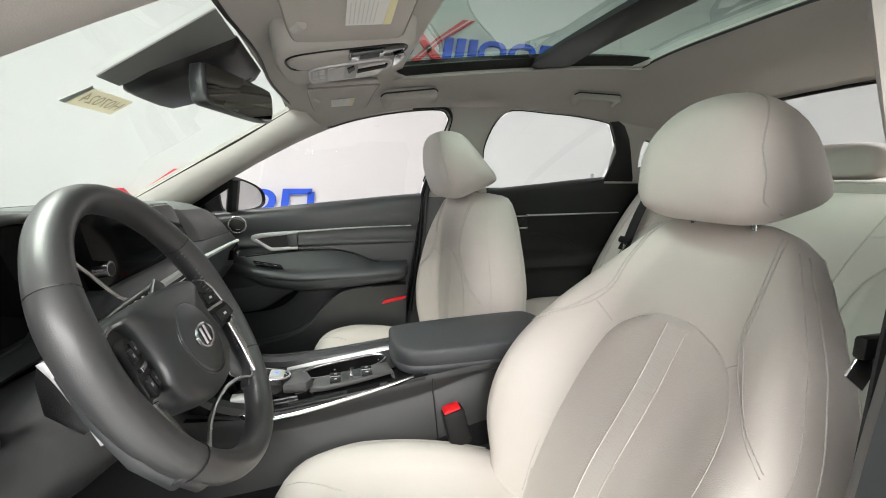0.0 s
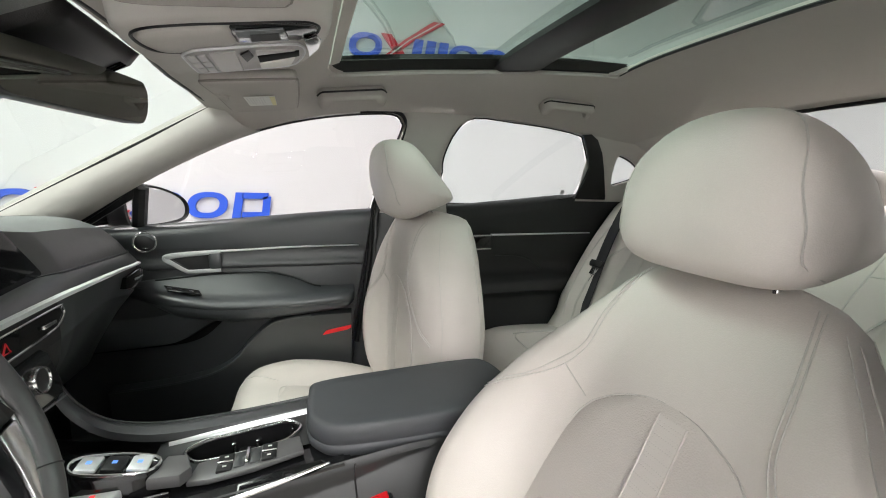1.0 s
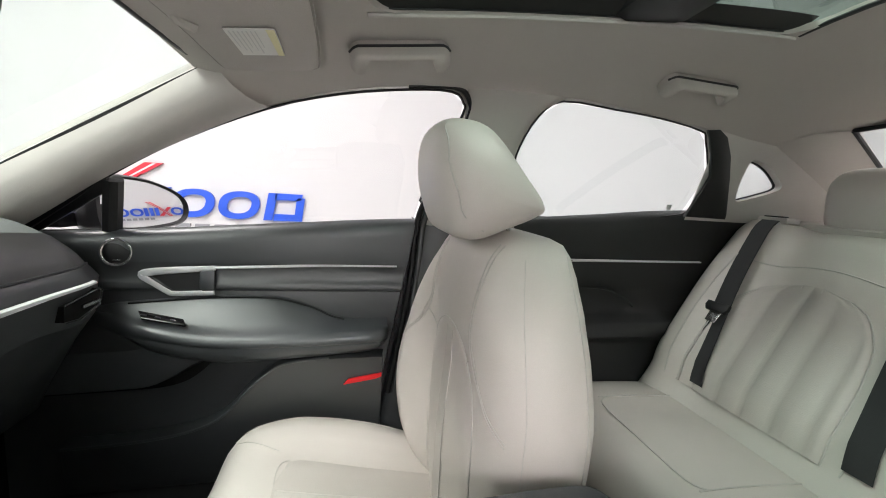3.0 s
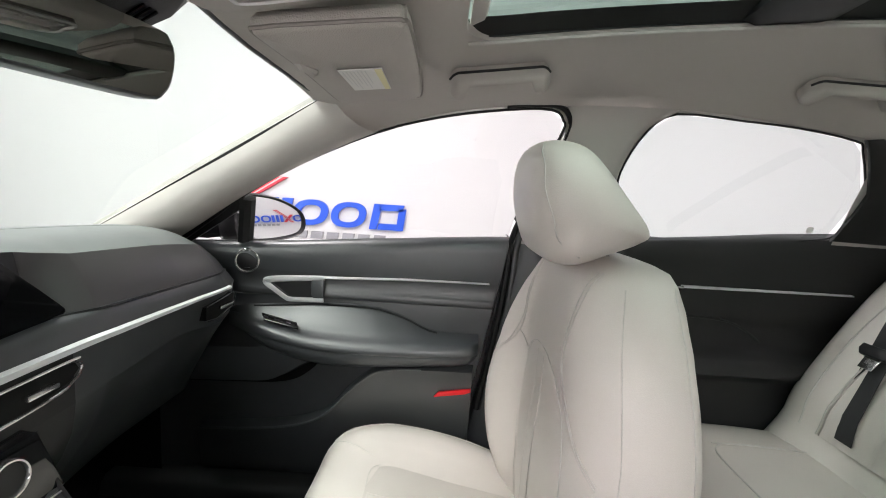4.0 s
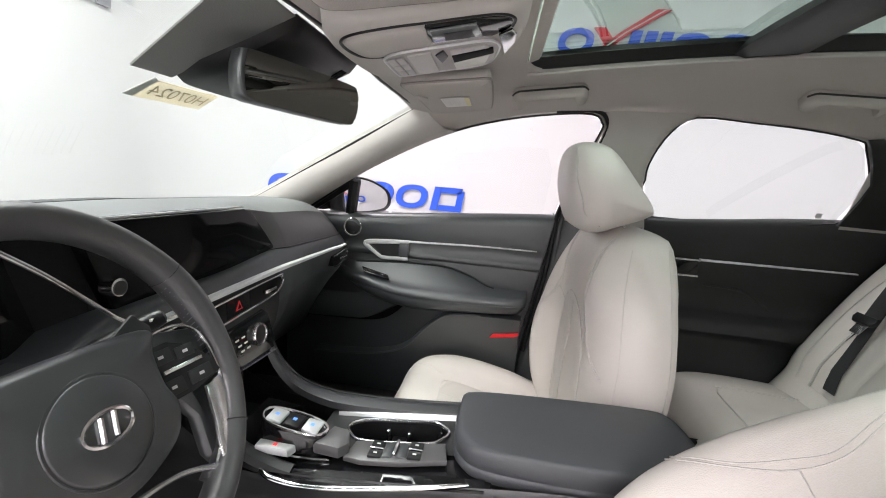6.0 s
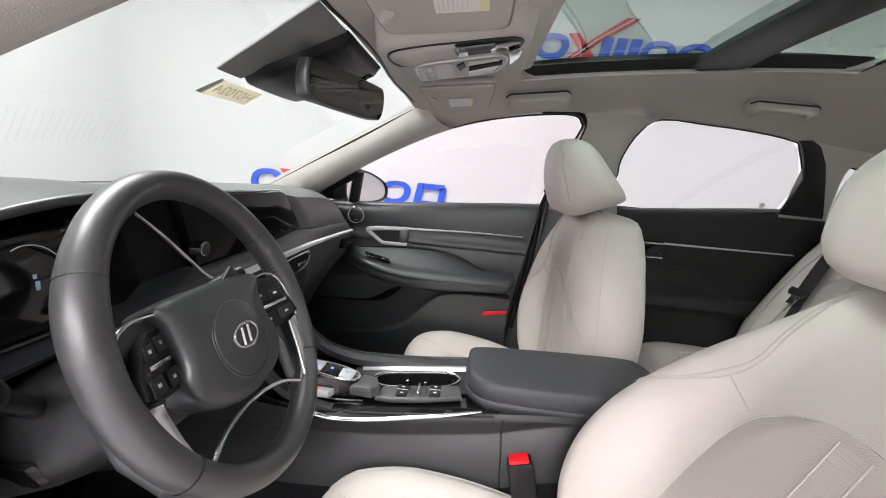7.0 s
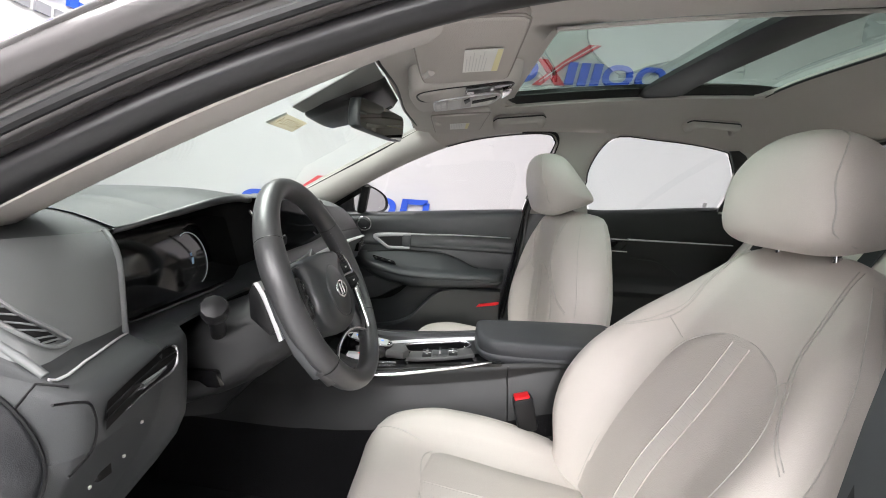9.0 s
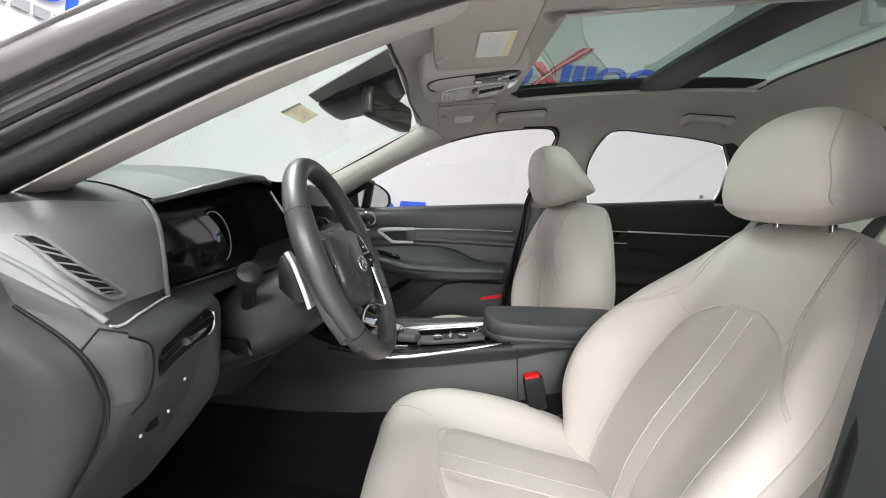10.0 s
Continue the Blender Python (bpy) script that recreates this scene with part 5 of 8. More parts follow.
def rear_door(side):
    if side > 0:
        t = thing("rear_passenger_door", (0.95, 1.64, 0.40), "closed charcoal rear passenger door with chrome trim", "car door", "passenger side doors")
    else:
        t = thing("rear_driver_door", mir((0.95, 1.64, 0.40)), "closed charcoal rear door behind the driver seat", "car door")

    def piece(name, bm, mat, parent, lab="", smooth=40.0):
        if side < 0:
            bmesh.ops.transform(bm, matrix=Matrix(((1, 0, 0, 0), (0, -1, 0, 2 * CY), (0, 0, 1, 0), (0, 0, 0, 1))), verts=bm.verts)
        return part(name, bm, mat, parent, lab, smooth)

    def belt(x):
        return interp(x, [(0.58, 1.044), (0.85, 1.066), (1.05, 1.086), (1.24, 1.096), (1.30, 1.09)])

    def front_x(z):
        return interp(z, [(0.4, 0.74), (0.7, 0.69), (1.04, 0.605)])

    bm = B()
    levels = [(lambda x: belt(x) + 0.002, -0.03), (lambda x: belt(x) + 0.003, -0.014), (lambda x: belt(x) - 0.004, 0.0), (lambda x: belt(x) - 0.02, 0.008), (lambda x: belt(x) - 0.05, 0.008), (lambda x: 0.965, 0.004), (lambda x: 0.945, 0.0), (lambda x: 0.93, -0.004),
              (lambda x: 0.89, -0.006), (lambda x: 0.86, -0.018), (lambda x: 0.81, -0.024), (lambda x: 0.785, -0.006), (lambda x: 0.775, 0.03), (lambda x: 0.76, 0.042), (lambda x: 0.735, 0.040), (lambda x: 0.715, 0.01), (lambda x: 0.70, 0.0), (lambda x: 0.60, 0.008), (lambda x: 0.40, 0.0)]
    rows = []
    for f, off in levels:
        rows.append([V(x, DY - off * (1 if abs(off) < 0.02 or x < 1.06 else max(0, 1 - (x - 1.06) / 0.1)), f(x)) for x in [front_x(f(0.6)) + (1.40 - front_x(f(0.6))) * k / 20 for k in range(21)]])
    grid(bm, rows)
    piece("panel", bm, DARK2, t, "charcoal rear door panel", 50)
    bm = B()
    rows = []
    for k in range(17):
        s = k / 16
        x = 0.775 + 0.42 * s
        z = 0.9425 + 0.004 * s
        h = 0.0036 - 0.0012 * s
        rows.append([V(x, DY - d, z + q * h) for d, q in ((0.0, 1), (0.009, 0.75), (0.011, 0), (0.009, -0.75), (0.0, -1))])
    loft(bm, rows)
    # pale colour stands for the reflection along the chrome
    piece("trim_strip", bm, GLEAM, t, "chrome trim strip with its gleam painted pale")
    bm = B()
    box(bm, (0.735, DY - 0.004, 0.918), (0.078, 0.012, 0.048), 0.003)
    hb = piece("handle_bezel", bm, GLOSS, t, "gloss black handle recess")
    for zz in (0.942, 0.894):
        bm = B()
        box(bm, (0.735, DY - 0.010, zz), (0.082, 0.006, 0.006), 0.0015)
        piece("bezel_bar", bm, CHROME, hb)
    bm = B()
    prism(bm, [V(x, side_y(z) - 0.001, z) for x, z in ((1.103, 1.078), (1.124, 1.150), (1.131, 1.192), (1.108, 1.242), (1.082, 1.284), (1.066, 1.302), (1.100, 1.306), (1.132, 1.290), (1.168, 1.245), (1.196, 1.19), (1.240, 1.09), (1.243, 1.076))], V(0, -0.010, 0), 0.002)
    piece("sail_panel", bm, BLACK, t, "black rear corner panel")
    bm = B()
    tube(bm, cat([(0.80, DY + 0.002, 0.868), (0.90, DY + 0.000, 0.862), (0.96, DY - 0.001, 0.835), (0.99, DY - 0.001, 0.812)], 5), 0.003, 6)
    piece("pull_edge", bm, DARK2, t)
    bm = B()
    grid(bm, [[V(x, 1.71, z) for x in (0.50, 0.9, 1.45)] for z in (0.25, 0.6, 1.05)])
    piece("outer_skin", bm, PAINT, t, "dark grey painted outer skin")
    return t


rear_door(1)
rear_door(-1)


# ---- outside mirror ----
def door_mirror():
    t = thing("door_mirror", (-0.36, 1.70, 0.97), "dark grey oval door mirror with black rim", "wing mirror")
    c = V(-0.300, 1.75, 1.030)
    n = V(0.85, -0.53, 0.055).normalized()
    s = n.cross(V(0, 0, 1)).normalized()
    u = s.cross(n)
    # outline of the glass in s (towards the car: negative) and u
    sh = cat([(-0.105, -0.050, 0), (-0.112, 0.010, 0), (-0.100, 0.052, 0), (-0.05, 0.058, 0), (0.02, 0.047, 0), (0.085, 0.018, 0), (0.105, -0.018, 0), (0.085, -0.050, 0), (0.0, -0.062, 0), (-0.07, -0.060, 0)], 4, True)

    def ringpts(f, d):
        return [c - s * (p.x * f) + u * (p.y * f) - n * d for p in sh]

    bm = B()
    loft(bm, [ringpts(0.94, 0.0), ringpts(0.95, -0.005), ringpts(1.04, -0.008), ringpts(1.13, 0.004), ringpts(1.16, 0.03), ringpts(1.08, 0.07), ringpts(0.75, 0.105), ringpts(0.3, 0.115)], ends=True)
    part("housing", bm, BLACK, t, "black and dark grey mirror housing", 60)
    bm = B()
    vs = [bm.verts.new(p) for p in ringpts(0.95, -0.002)]
    bm.faces.new(vs)
    part("mirror_glass", bm, MIRROR, t, "silvered mirror glass", 0)
    bm = B()
    prism(bm, [V(-0.52, 1.63, 0.975), V(-0.42, 1.63, 0.975), V(-0.42, 1.63, 1.005), V(-0.48, 1.63, 1.01)], V(0.02, 0.09, 0.0), 0.006)
    part("mount_arm", bm, BLACK, t)
    return t


door_mirror()


# ---- dashboard ----
STATIONS = [
    (0.205, [(-0.60, 0.985), (-0.53, 1.000), (-0.46, 1.006), (-0.400, 1.000), (-0.365, 0.982), (-0.352, 0.957), (-0.349, 0.948), (-0.340, 0.928), (-0.287, 0.890), (-0.265, 0.842), (-0.285, 0.785), (-0.345, 0.69)]),
    (0.215, [(-0.605, 0.988), (-0.53, 1.003), (-0.45, 1.010), (-0.382, 1.007), (-0.345, 0.985), (-0.298, 0.926), (-0.285, 0.916), (-0.280, 0.908), (-0.258, 0.890), (-0.252, 0.843), (-0.280, 0.785), (-0.355, 0.68)]),
    (0.225, [(-0.61, 0.990), (-0.53, 1.006), (-0.44, 1.014), (-0.372, 1.011), (-0.332, 0.986), (-0.285, 0.918), (-0.272, 0.907), (-0.262, 0.902), (-0.246, 0.888), (-0.247, 0.844), (-0.277, 0.788), (-0.365, 0.66)]),
    (0.26, [(-0.63, 0.995), (-0.53, 1.014), (-0.43, 1.022), (-0.362, 1.014), (-0.324, 0.986), (-0.290, 0.919), (-0.279, 0.908), (-0.262, 0.900), (-0.244, 0.886), (-0.250, 0.842), (-0.277, 0.785), (-0.37, 0.65)]),
    (0.335, [(-0.66, 1.0), (-0.53, 1.026), (-0.42, 1.030), (-0.353, 1.012), (-0.326, 0.985), (-0.300, 0.918), (-0.297, 0.908), (-0.278, 0.900), (-0.258, 0.886), (-0.266, 0.832), (-0.283, 0.780), (-0.37, 0.64)]),
    (0.344, [(-0.66, 1.0), (-0.53, 1.030), (-0.42, 1.034), (-0.348, 1.016), (-0.400, 1.002), (-0.372, 0.908), (-0.300, 0.902), (-0.282, 0.898), (-0.262, 0.884), (-0.267, 0.830), (-0.283, 0.778), (-0.37, 0.64)]),
    (0.400, [(-0.685, 1.0), (-0.55, 1.040), (-0.405, 1.048), (-0.314, 1.034), (-0.415, 1.016), (-0.390, 0.902), (-0.298, 0.899), (-0.278, 0.891), (-0.271, 0.876), (-0.272, 0.812), (-0.285, 0.755), (-0.37, 0.64)]),
    (0.408, [(-0.69, 1.0), (-0.55, 1.042), (-0.40, 1.050), (-0.311, 1.036), (-0.417, 1.017), (-0.391, 0.901), (-0.299, 0.899), (-0.286, 0.892), (-0.330, 0.876), (-0.355, 0.812), (-0.38, 0.755), (-0.44, 0.64)]),
    (0.50, [(-0.71, 1.0), (-0.56, 1.050), (-0.39, 1.062), (-0.290, 1.052), (-0.425, 1.036), (-0.405, 0.893), (-0.304, 0.896), (-0.296, 0.889), (-0.335, 0.872), (-0.36, 0.80), (-0.39, 0.74), (-0.45, 0.64)]),
    (0.57, [(-0.72, 1.0), (-0.56, 1.048), (-0.39, 1.063), (-0.290, 1.056), (-0.428, 1.032), (-0.408, 0.893), (-0.304, 0.898), (-0.296, 0.891), (-0.335, 0.874), (-0.36, 0.80), (-0.39, 0.74), (-0.45, 0.64)]),
    (0.63, [(-0.73, 1.0), (-0.56, 1.042), (-0.40, 1.058), (-0.308, 1.052), (-0.425, 1.034), (-0.405, 0.895), (-0.294, 0.904), (-0.278, 0.897), (-0.320, 0.880), (-0.34, 0.82), (-0.37, 0.76), (-0.43, 0.63)]),
    (0.66, [(-0.733, 1.0), (-0.56, 1.040), (-0.40, 1.054), (-0.308, 1.050), (-0.36, 1.034), (-0.35, 0.915), (-0.284, 0.918), (-0.264, 0.904), (-0.264, 0.890), (-0.262, 0.83), (-0.275, 0.765), (-0.375, 0.625)]),
    (0.70, [(-0.735, 1.0), (-0.56, 1.038), (-0.40, 1.051), (-0.306, 1.050), (-0.308, 1.036), (-0.304, 0.938), (-0.276, 0.934), (-0.260, 0.912), (-0.260, 0.900), (-0.258, 0.845), (-0.275, 0.77), (-0.38, 0.62)]),
    (0.925, [(-0.74, 1.0), (-0.56, 1.036), (-0.40, 1.048), (-0.300, 1.046), (-0.302, 1.030), (-0.296, 0.940), (-0.272, 0.936), (-0.258, 0.916), (-0.258, 0.902), (-0.255, 0.845), (-0.27, 0.77), (-0.38, 0.62)]),
    (1.06, [(-0.72, 1.0), (-0.54, 1.034), (-0.38, 1.042), (-0.322, 1.030), (-0.316, 1.000), (-0.292, 0.950), (-0.270, 0.942), (-0.257, 0.917), (-0.258, 0.902), (-0.258, 0.845), (-0.28, 0.77), (-0.39, 0.62)]),
    (1.12, [(-0.70, 1.0), (-0.53, 1.033), (-0.38, 1.038), (-0.310, 1.020), (-0.288, 0.985), (-0.274, 0.950), (-0.266, 0.942), (-0.256, 0.916), (-0.260, 0.900), (-0.265, 0.845), (-0.30, 0.76), (-0.40, 0.62)]),
    (1.30, [(-0.66, 1.0), (-0.51, 1.028), (-0.38, 1.030), (-0.315, 1.008), (-0.288, 0.975), (-0.274, 0.942), (-0.266, 0.934), (-0.257, 0.911), (-0.262, 0.896), (-0.280, 0.845), (-0.33, 0.76), (-0.42, 0.62)]),
    (1.44, [(-0.62, 1.0), (-0.51, 1.020), (-0.40, 1.016), (-0.335, 0.990), (-0.305, 0.960), (-0.288, 0.932), (-0.280, 0.924), (-0.267, 0.902), (-0.271, 0.888), (-0.283, 0.826), (-0.34, 0.75), (-0.43, 0.61)]),
    (1.53, [(-0.60, 1.0), (-0.52, 1.008), (-0.44, 0.998), (-0.375, 0.972), (-0.340, 0.944), (-0.322, 0.922), (-0.314, 0.915), (-0.298, 0.896), (-0.301, 0.882), (-0.308, 0.822), (-0.36, 0.74), (-0.44, 0.60)]),
    (1.572, [(-0.59, 1.0), (-0.54, 1.0), (-0.47, 0.985), (-0.41, 0.960), (-0.375, 0.935), (-0.355, 0.915), (-0.346, 0.908), (-0.330, 0.890), (-0.332, 0.876), (-0.34, 0.826), (-0.38, 0.73), (-0.45, 0.59)]),
]


def dash_point(y, i):
    # the cowl's side leans inboard towards its top
    lean = interp(y, [(0.25, 0.0), (0.335, 1.0), (0.344, 1.0), (0.52, 0.0)]) * (0.045, 0.045, 0.045, 0.045, 0.028, 0, 0, 0, 0, 0, 0, 0)[i]
    return V(interp(y, [(s[0], s[1][i][0]) for s in STATIONS]), y + lean, interp(y, [(s[0], s[1][i][1]) for s in STATIONS]))


def dashboard():
    t = thing("dashboard", (-0.5, CY, 0.6), "wide charcoal dashboard with driver cowl and screen", "dashboard")
    ys = sorted({s[0] for s in STATIONS} | {0.205 + 1.367 * k / 90 for k in range(91)})

    def band(name, i0, i1, mat, lab, y0=0.0, y1=9.0, lift=0.0, sub=1):
        bm = B()
        yy = [y for y in ys if y0 <= y <= y1]
        cols = []
        for y in yy:
            pts = [dash_point(y, i) for i in range(i0, i1 + 1)]
            cols.append(cat(pts, sub) if sub > 1 else pts)
        grid(bm, [[p + V(lift, 0, 0) for p in c] for c in cols])
        return part(name, bm, mat, t, lab, 45)

    # hood darker and pod paler than the top pad: painted shade and light
    band("hood_pad", 0, 3, HOODSHADE, "grained hood over the instruments, darkened as if shaded", 0.0, 0.7001, sub=4)
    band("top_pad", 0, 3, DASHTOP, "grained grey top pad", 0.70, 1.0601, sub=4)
    band("pod_face", 3, 5, PODLIT, "grey cowl end beside the instruments, paled as if lit", 0.0, 0.3351, sub=4)
    # the shade under the hood is painted into this lining
    band("instrument_cave", 3, 5, RECESSBLACK, "instrument hood lining, its shade put in as black", 0.335, 0.7001)
    band("screen_back", 3, 5, BLACK, "black screen surround", 0.70, 1.0601)
    band("passenger_pad", 0, 3, DASHTOP, "grained grey passenger pad", 1.06, 9, sub=4)
    band("passenger_band", 3, 5, PADBROWN, "dark brown soft band before the passenger", 1.06, 9, sub=4)
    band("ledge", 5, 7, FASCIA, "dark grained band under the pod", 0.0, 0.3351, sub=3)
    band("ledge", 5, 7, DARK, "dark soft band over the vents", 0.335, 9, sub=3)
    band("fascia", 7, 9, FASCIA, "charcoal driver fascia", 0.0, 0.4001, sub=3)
    band("fascia", 7, 9, DARK2, "charcoal lower fascia", 0.40, 1.0601, sub=3)
    band("glovebox_fascia", 7, 9, DOORDARK, "charcoal passenger fascia", 1.06, 9, sub=3)
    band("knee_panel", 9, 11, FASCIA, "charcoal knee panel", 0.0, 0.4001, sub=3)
    band("knee_panel", 9, 11, DARK2, "charcoal knee panel", 0.40, 1.0601, sub=3)
    band("glovebox_lid", 9, 11, DARK, "charcoal glovebox lid", 1.06, 9, sub=3)
    for y, s in ((0.205, -1), (1.572, 1)):
        bm = B()
        raw = [dash_point(y, i) for i in range(12)]
        loop = cat(raw[0:4], 4)[:-1] + cat(raw[3:6], 4)[:-1] + cat(raw[5:8], 3)[:-1] + cat(raw[7:10], 3)[:-1] + cat(raw[9:12], 3) + [V(-0.72, y, 0.62), V(-0.72, y, 0.95)]
        r2 = [V(p.x * 0.985 - 0.008, y + s * 0.012, p.z * 0.99 + 0.006) for p in loop]
        a = grid(bm, [loop, r2], closed_v=True)
        mid = sum(r2, Vector()) / len(r2)
        dome = grid(bm, [r2] + [[mid + (p - mid) * f + V(0, s * d, 0) for p in r2] for f, d in ((0.93, 0.007), (0.8, 0.012), (0.55, 0.016), (0.25, 0.018))], closed_v=True)
        fan(bm, dome[-1])
        part("end_cap", bm, CAPGRAIN, t, "grained charcoal end cap", 60)
    # parting line between pod and fascia, and passenger pad groove
    bm = B()
    tube(bm, [dash_point(y, 5) + V(0.003, 0, -0.002) for y in ys if y >= 1.06], 0.0025, 6)
    part("groove", bm, BLACK, t)
    # silver line: driver end, passenger run
    bm = B()
    rows = []
    for y in [y for y in ys if 0.220 <= y <= 0.336]:
        p = dash_point(y, 6)
        h = interp(y, [(0.220, 0.0014), (0.245, 0.0011), (0.336, 0.0009)])
        rows.append([p + V(0.001, 0, h), p + V(0.0032, 0, h * 0.4), p + V(0.0032, 0, -h * 0.5), p + V(0.0, 0, -h)])
    loft(bm, rows)
    part("silver_line", bm, SILVER, t, "satin silver trim line")
    bm = B()
    rows = []
    for y in [y for y in ys if 0.70 <= y <= 1.46]:
        p = dash_point(y, 7)
        h = interp(y, [(0.70, 0.0055), (1.0, 0.0055), (1.46, 0.003)])
        rows.append([p + V(0.0, 0, h), p + V(0.007, 0, h * 0.6), p + V(0.008, 0, -h * 0.6), p + V(0.0, 0, -h)])
    loft(bm, rows)
    part("silver_line", bm, GLEAM, t, "satin silver trim line")
    # rounded ridge under the side vent, pod edge beside the display, lip of the hood
    bm = B()
    tube(bm, cat([V(-0.372, 0.2045, 0.980), V(-0.3508, 0.2085, 0.9690), V(-0.325, 0.2137, 0.9521), V(-0.2981, 0.2190, 0.9299), V(-0.2765, 0.2215, 0.9120)], 5), [0.0030] * 10 + [0.0036] * 11, 10)
    part("vent_ridge", bm, PODLIT, t, "rounded ridge below the side vent")
    bm = B()
    tube(bm, cat([dash_point(0.334, i) + V(-0.001, 0.002, 0) for i in (3, 4, 5)] + [dash_point(0.334, 6) + V(-0.004, 0.004, 0)], 6), 0.0042, 10)
    part("pod_edge", bm, PODLIT, t, "rounded pod edge beside the display")
    bm = B()
    lip = [dash_point(y, 3) + V(-0.002, 0, -0.004) for y in ys if 0.338 <= y <= 0.655]
    tube(bm, lip, [0.0025 + 0.0035 * math.sin(math.pi * min(1, (k + 2) / 20) / 2) for k in range(len(lip))], 10)
    part("hood_lip", bm, DARK, t, "rounded dark lip of the instrument hood")
    # instrument display
    bm = B()
    prism(bm, [V(-0.335 - (z - 0.90) * 0.24, y, z) for y, z in ((0.353, 0.912), (0.357, 0.985), (0.380, 1.006), (0.60, 1.018), (0.655, 1.012), (0.675, 0.99), (0.68, 0.91), (0.665, 0.903), (0.366, 0.903))], V(-0.006, 0, 0), 0.001)
    inst = part("instrument_screen", bm, INSTRUMENT, t, "unlit glossy instrument display")
    bm = B()
    tube(bm, cat([V(-0.331 - (z - 0.90) * 0.24, y, z) for y, z in ((0.352, 0.990), (0.350, 0.930), (0.352, 0.910), (0.364, 0.9015), (0.50, 0.900), (0.66, 0.9005))], 5), 0.0022, 6)
    part("bezel", bm, DARK, inst, "charcoal display bezel")
    bm = B()
    cc = V(-0.3476, 0.537, 0.955)
    pts = [cc + V(-0.24 * math.sin(a) * 0.040, math.cos(a) * 0.037, math.sin(a) * 0.040) for a in (radians(-75 + 190 * k / 30) for k in range(31))]
    tube(bm, pts, 0.0006, 5)
    part("gauge_arc", bm, glow("gauge_white", (0.60, 0.66, 0.70), 0.06), inst, "faint lit gauge arc")
    bm = B()
    box(bm, cc + V(0.001, 0.0, -0.004), (0.001, 0.0045, 0.011), 0.0)
    box(bm, cc + V(-0.002, 0.0, 0.006), (0.001, 0.004, 0.005), 0.0)
    part("car_symbol", bm, glow("symbol_blue", (0.45, 0.66, 0.9), 0.03), inst, "small lit car symbol")
    # diagonal silver blade between instruments and centre screen
    bm = B()
    path = cat([(-0.292, 0.606, 1.030), (-0.285, 0.640, 1.000), (-0.274, 0.675, 0.962), (-0.264, 0.705, 0.930), (-0.256, 0.735, 0.915), (-0.252, 0.78, 0.914)], 5)
    tube(bm, path, [0.0030] * len(path), 8, up=(1, 0, 0), flat=0.6)
    part("silver_blade", bm, CHROME, t, "slanting silver trim blade")
    # centre screen
    bm = B()
    out = [(0.675, 1.0485), (0.985, 1.0405), (1.000, 1.037), (1.010, 1.030), (1.052, 0.990), (1.084, 0.958), (1.087, 0.950), (1.083, 0.9435), (1.065, 0.9385), (0.92, 0.9345), (0.725, 0.9330), (0.715, 0.938)]
    prism(bm, [V(-0.286, y, z) for y, z in out], V(-0.02, 0, 0), 0.002)
    scr = part("centre_screen", bm, SCREEN, t, "unlit wide black touch screen")
    bm = B()
    tube(bm, cat([(-0.290, 0.675, 1.0515), (-0.290, 0.85, 1.0475), (-0.290, 0.985, 1.0435)], 6), 0.0018, 6)
    part("screen_lip", bm, SILVER, scr, "thin silver screen lip")
    for yy, zz in ((0.712, 0.968),):
        bm = B()
        disc(bm, (-0.290, yy, zz), (1, 0, 0.05), 0.0115, 0.018, 28, 0.001)
        kn = part("screen_knob", bm, CHROME, t, "small chrome volume knob")
        bm = B()
        disc(bm, (-0.2715, yy, zz), (1, 0, 0.05), 0.009, 0.001, 24)
        part("knob_face", bm, DARK2, kn)
    # centre vents with hazard switch
    bm = B()
    prism(bm, [V(-0.2535, y, z) for y, z in ((0.745, 0.876), (0.745, 0.892), (0.78, 0.897), (1.035, 0.903), (1.058, 0.899), (1.063, 0.890), (1.05, 0.879), (1.01, 0.870), (0.80, 0.862), (0.76, 0.866))], V(-0.012, 0, 0), 0.001)
    vent = part("centre_vent", bm, RECESSBLACK, t, "slim black centre air vents")
    bm = B()
    tube(bm, cat([(-0.2525, y, z) for y, z in ((0.742, 0.876), (0.742, 0.893), (0.78, 0.8985), (1.035, 0.9045), (1.059, 0.9005), (1.065, 0.890), (1.051, 0.8775), (1.01, 0.8685), (0.80, 0.8605), (0.757, 0.864))], 4, True), 0.0018, 6, closed=True)
    part("vent_rim", bm, CHROME, vent, "thin chrome vent rim")
    for y0, y1 in ((0.75, 0.878), (0.952, 1.05)):
        for k in range(3):
            bm = B()
            f = (k + 0.5) / 3
            rows = [[V(-0.254 + dx, y, 0.866 + (y - 0.745) * 0.012 + f * 0.028 + dz) for dx, dz in ((0, 0.001), (0, -0.001), (-0.01, -0.003), (-0.01, -0.001))] for y in (y0, y1)]
            loft(bm, rows)
            part("vent_slat", bm, PODBLACK, vent)
    for yy in (0.83, 1.01):
        bm = B()
        box(bm, (-0.250, yy, 0.8855), (0.009, 0.038, 0.0065), 0.002)
        part("vent_tab", bm, CHROME, vent, "chrome vent tab")
    bm = B()
    prism(bm, [V(-0.2522, y, z) for y, z in ((0.884, 0.867), (0.884, 0.898), (0.946, 0.900), (0.946, 0.870))], V(-0.004, 0, 0))
    part("hazard_switch", bm, GLOSS, vent, "gloss black hazard switch")
    bm = B()
    tri_ = [V(-0.2515, 0.915 + 0.0095 * math.sin(a), 0.8815 + 0.0095 * math.cos(a)) for a in (0, 2 * math.pi / 3, 4 * math.pi / 3)]
    tube(bm, tri_, 0.0016, 4, closed=True)
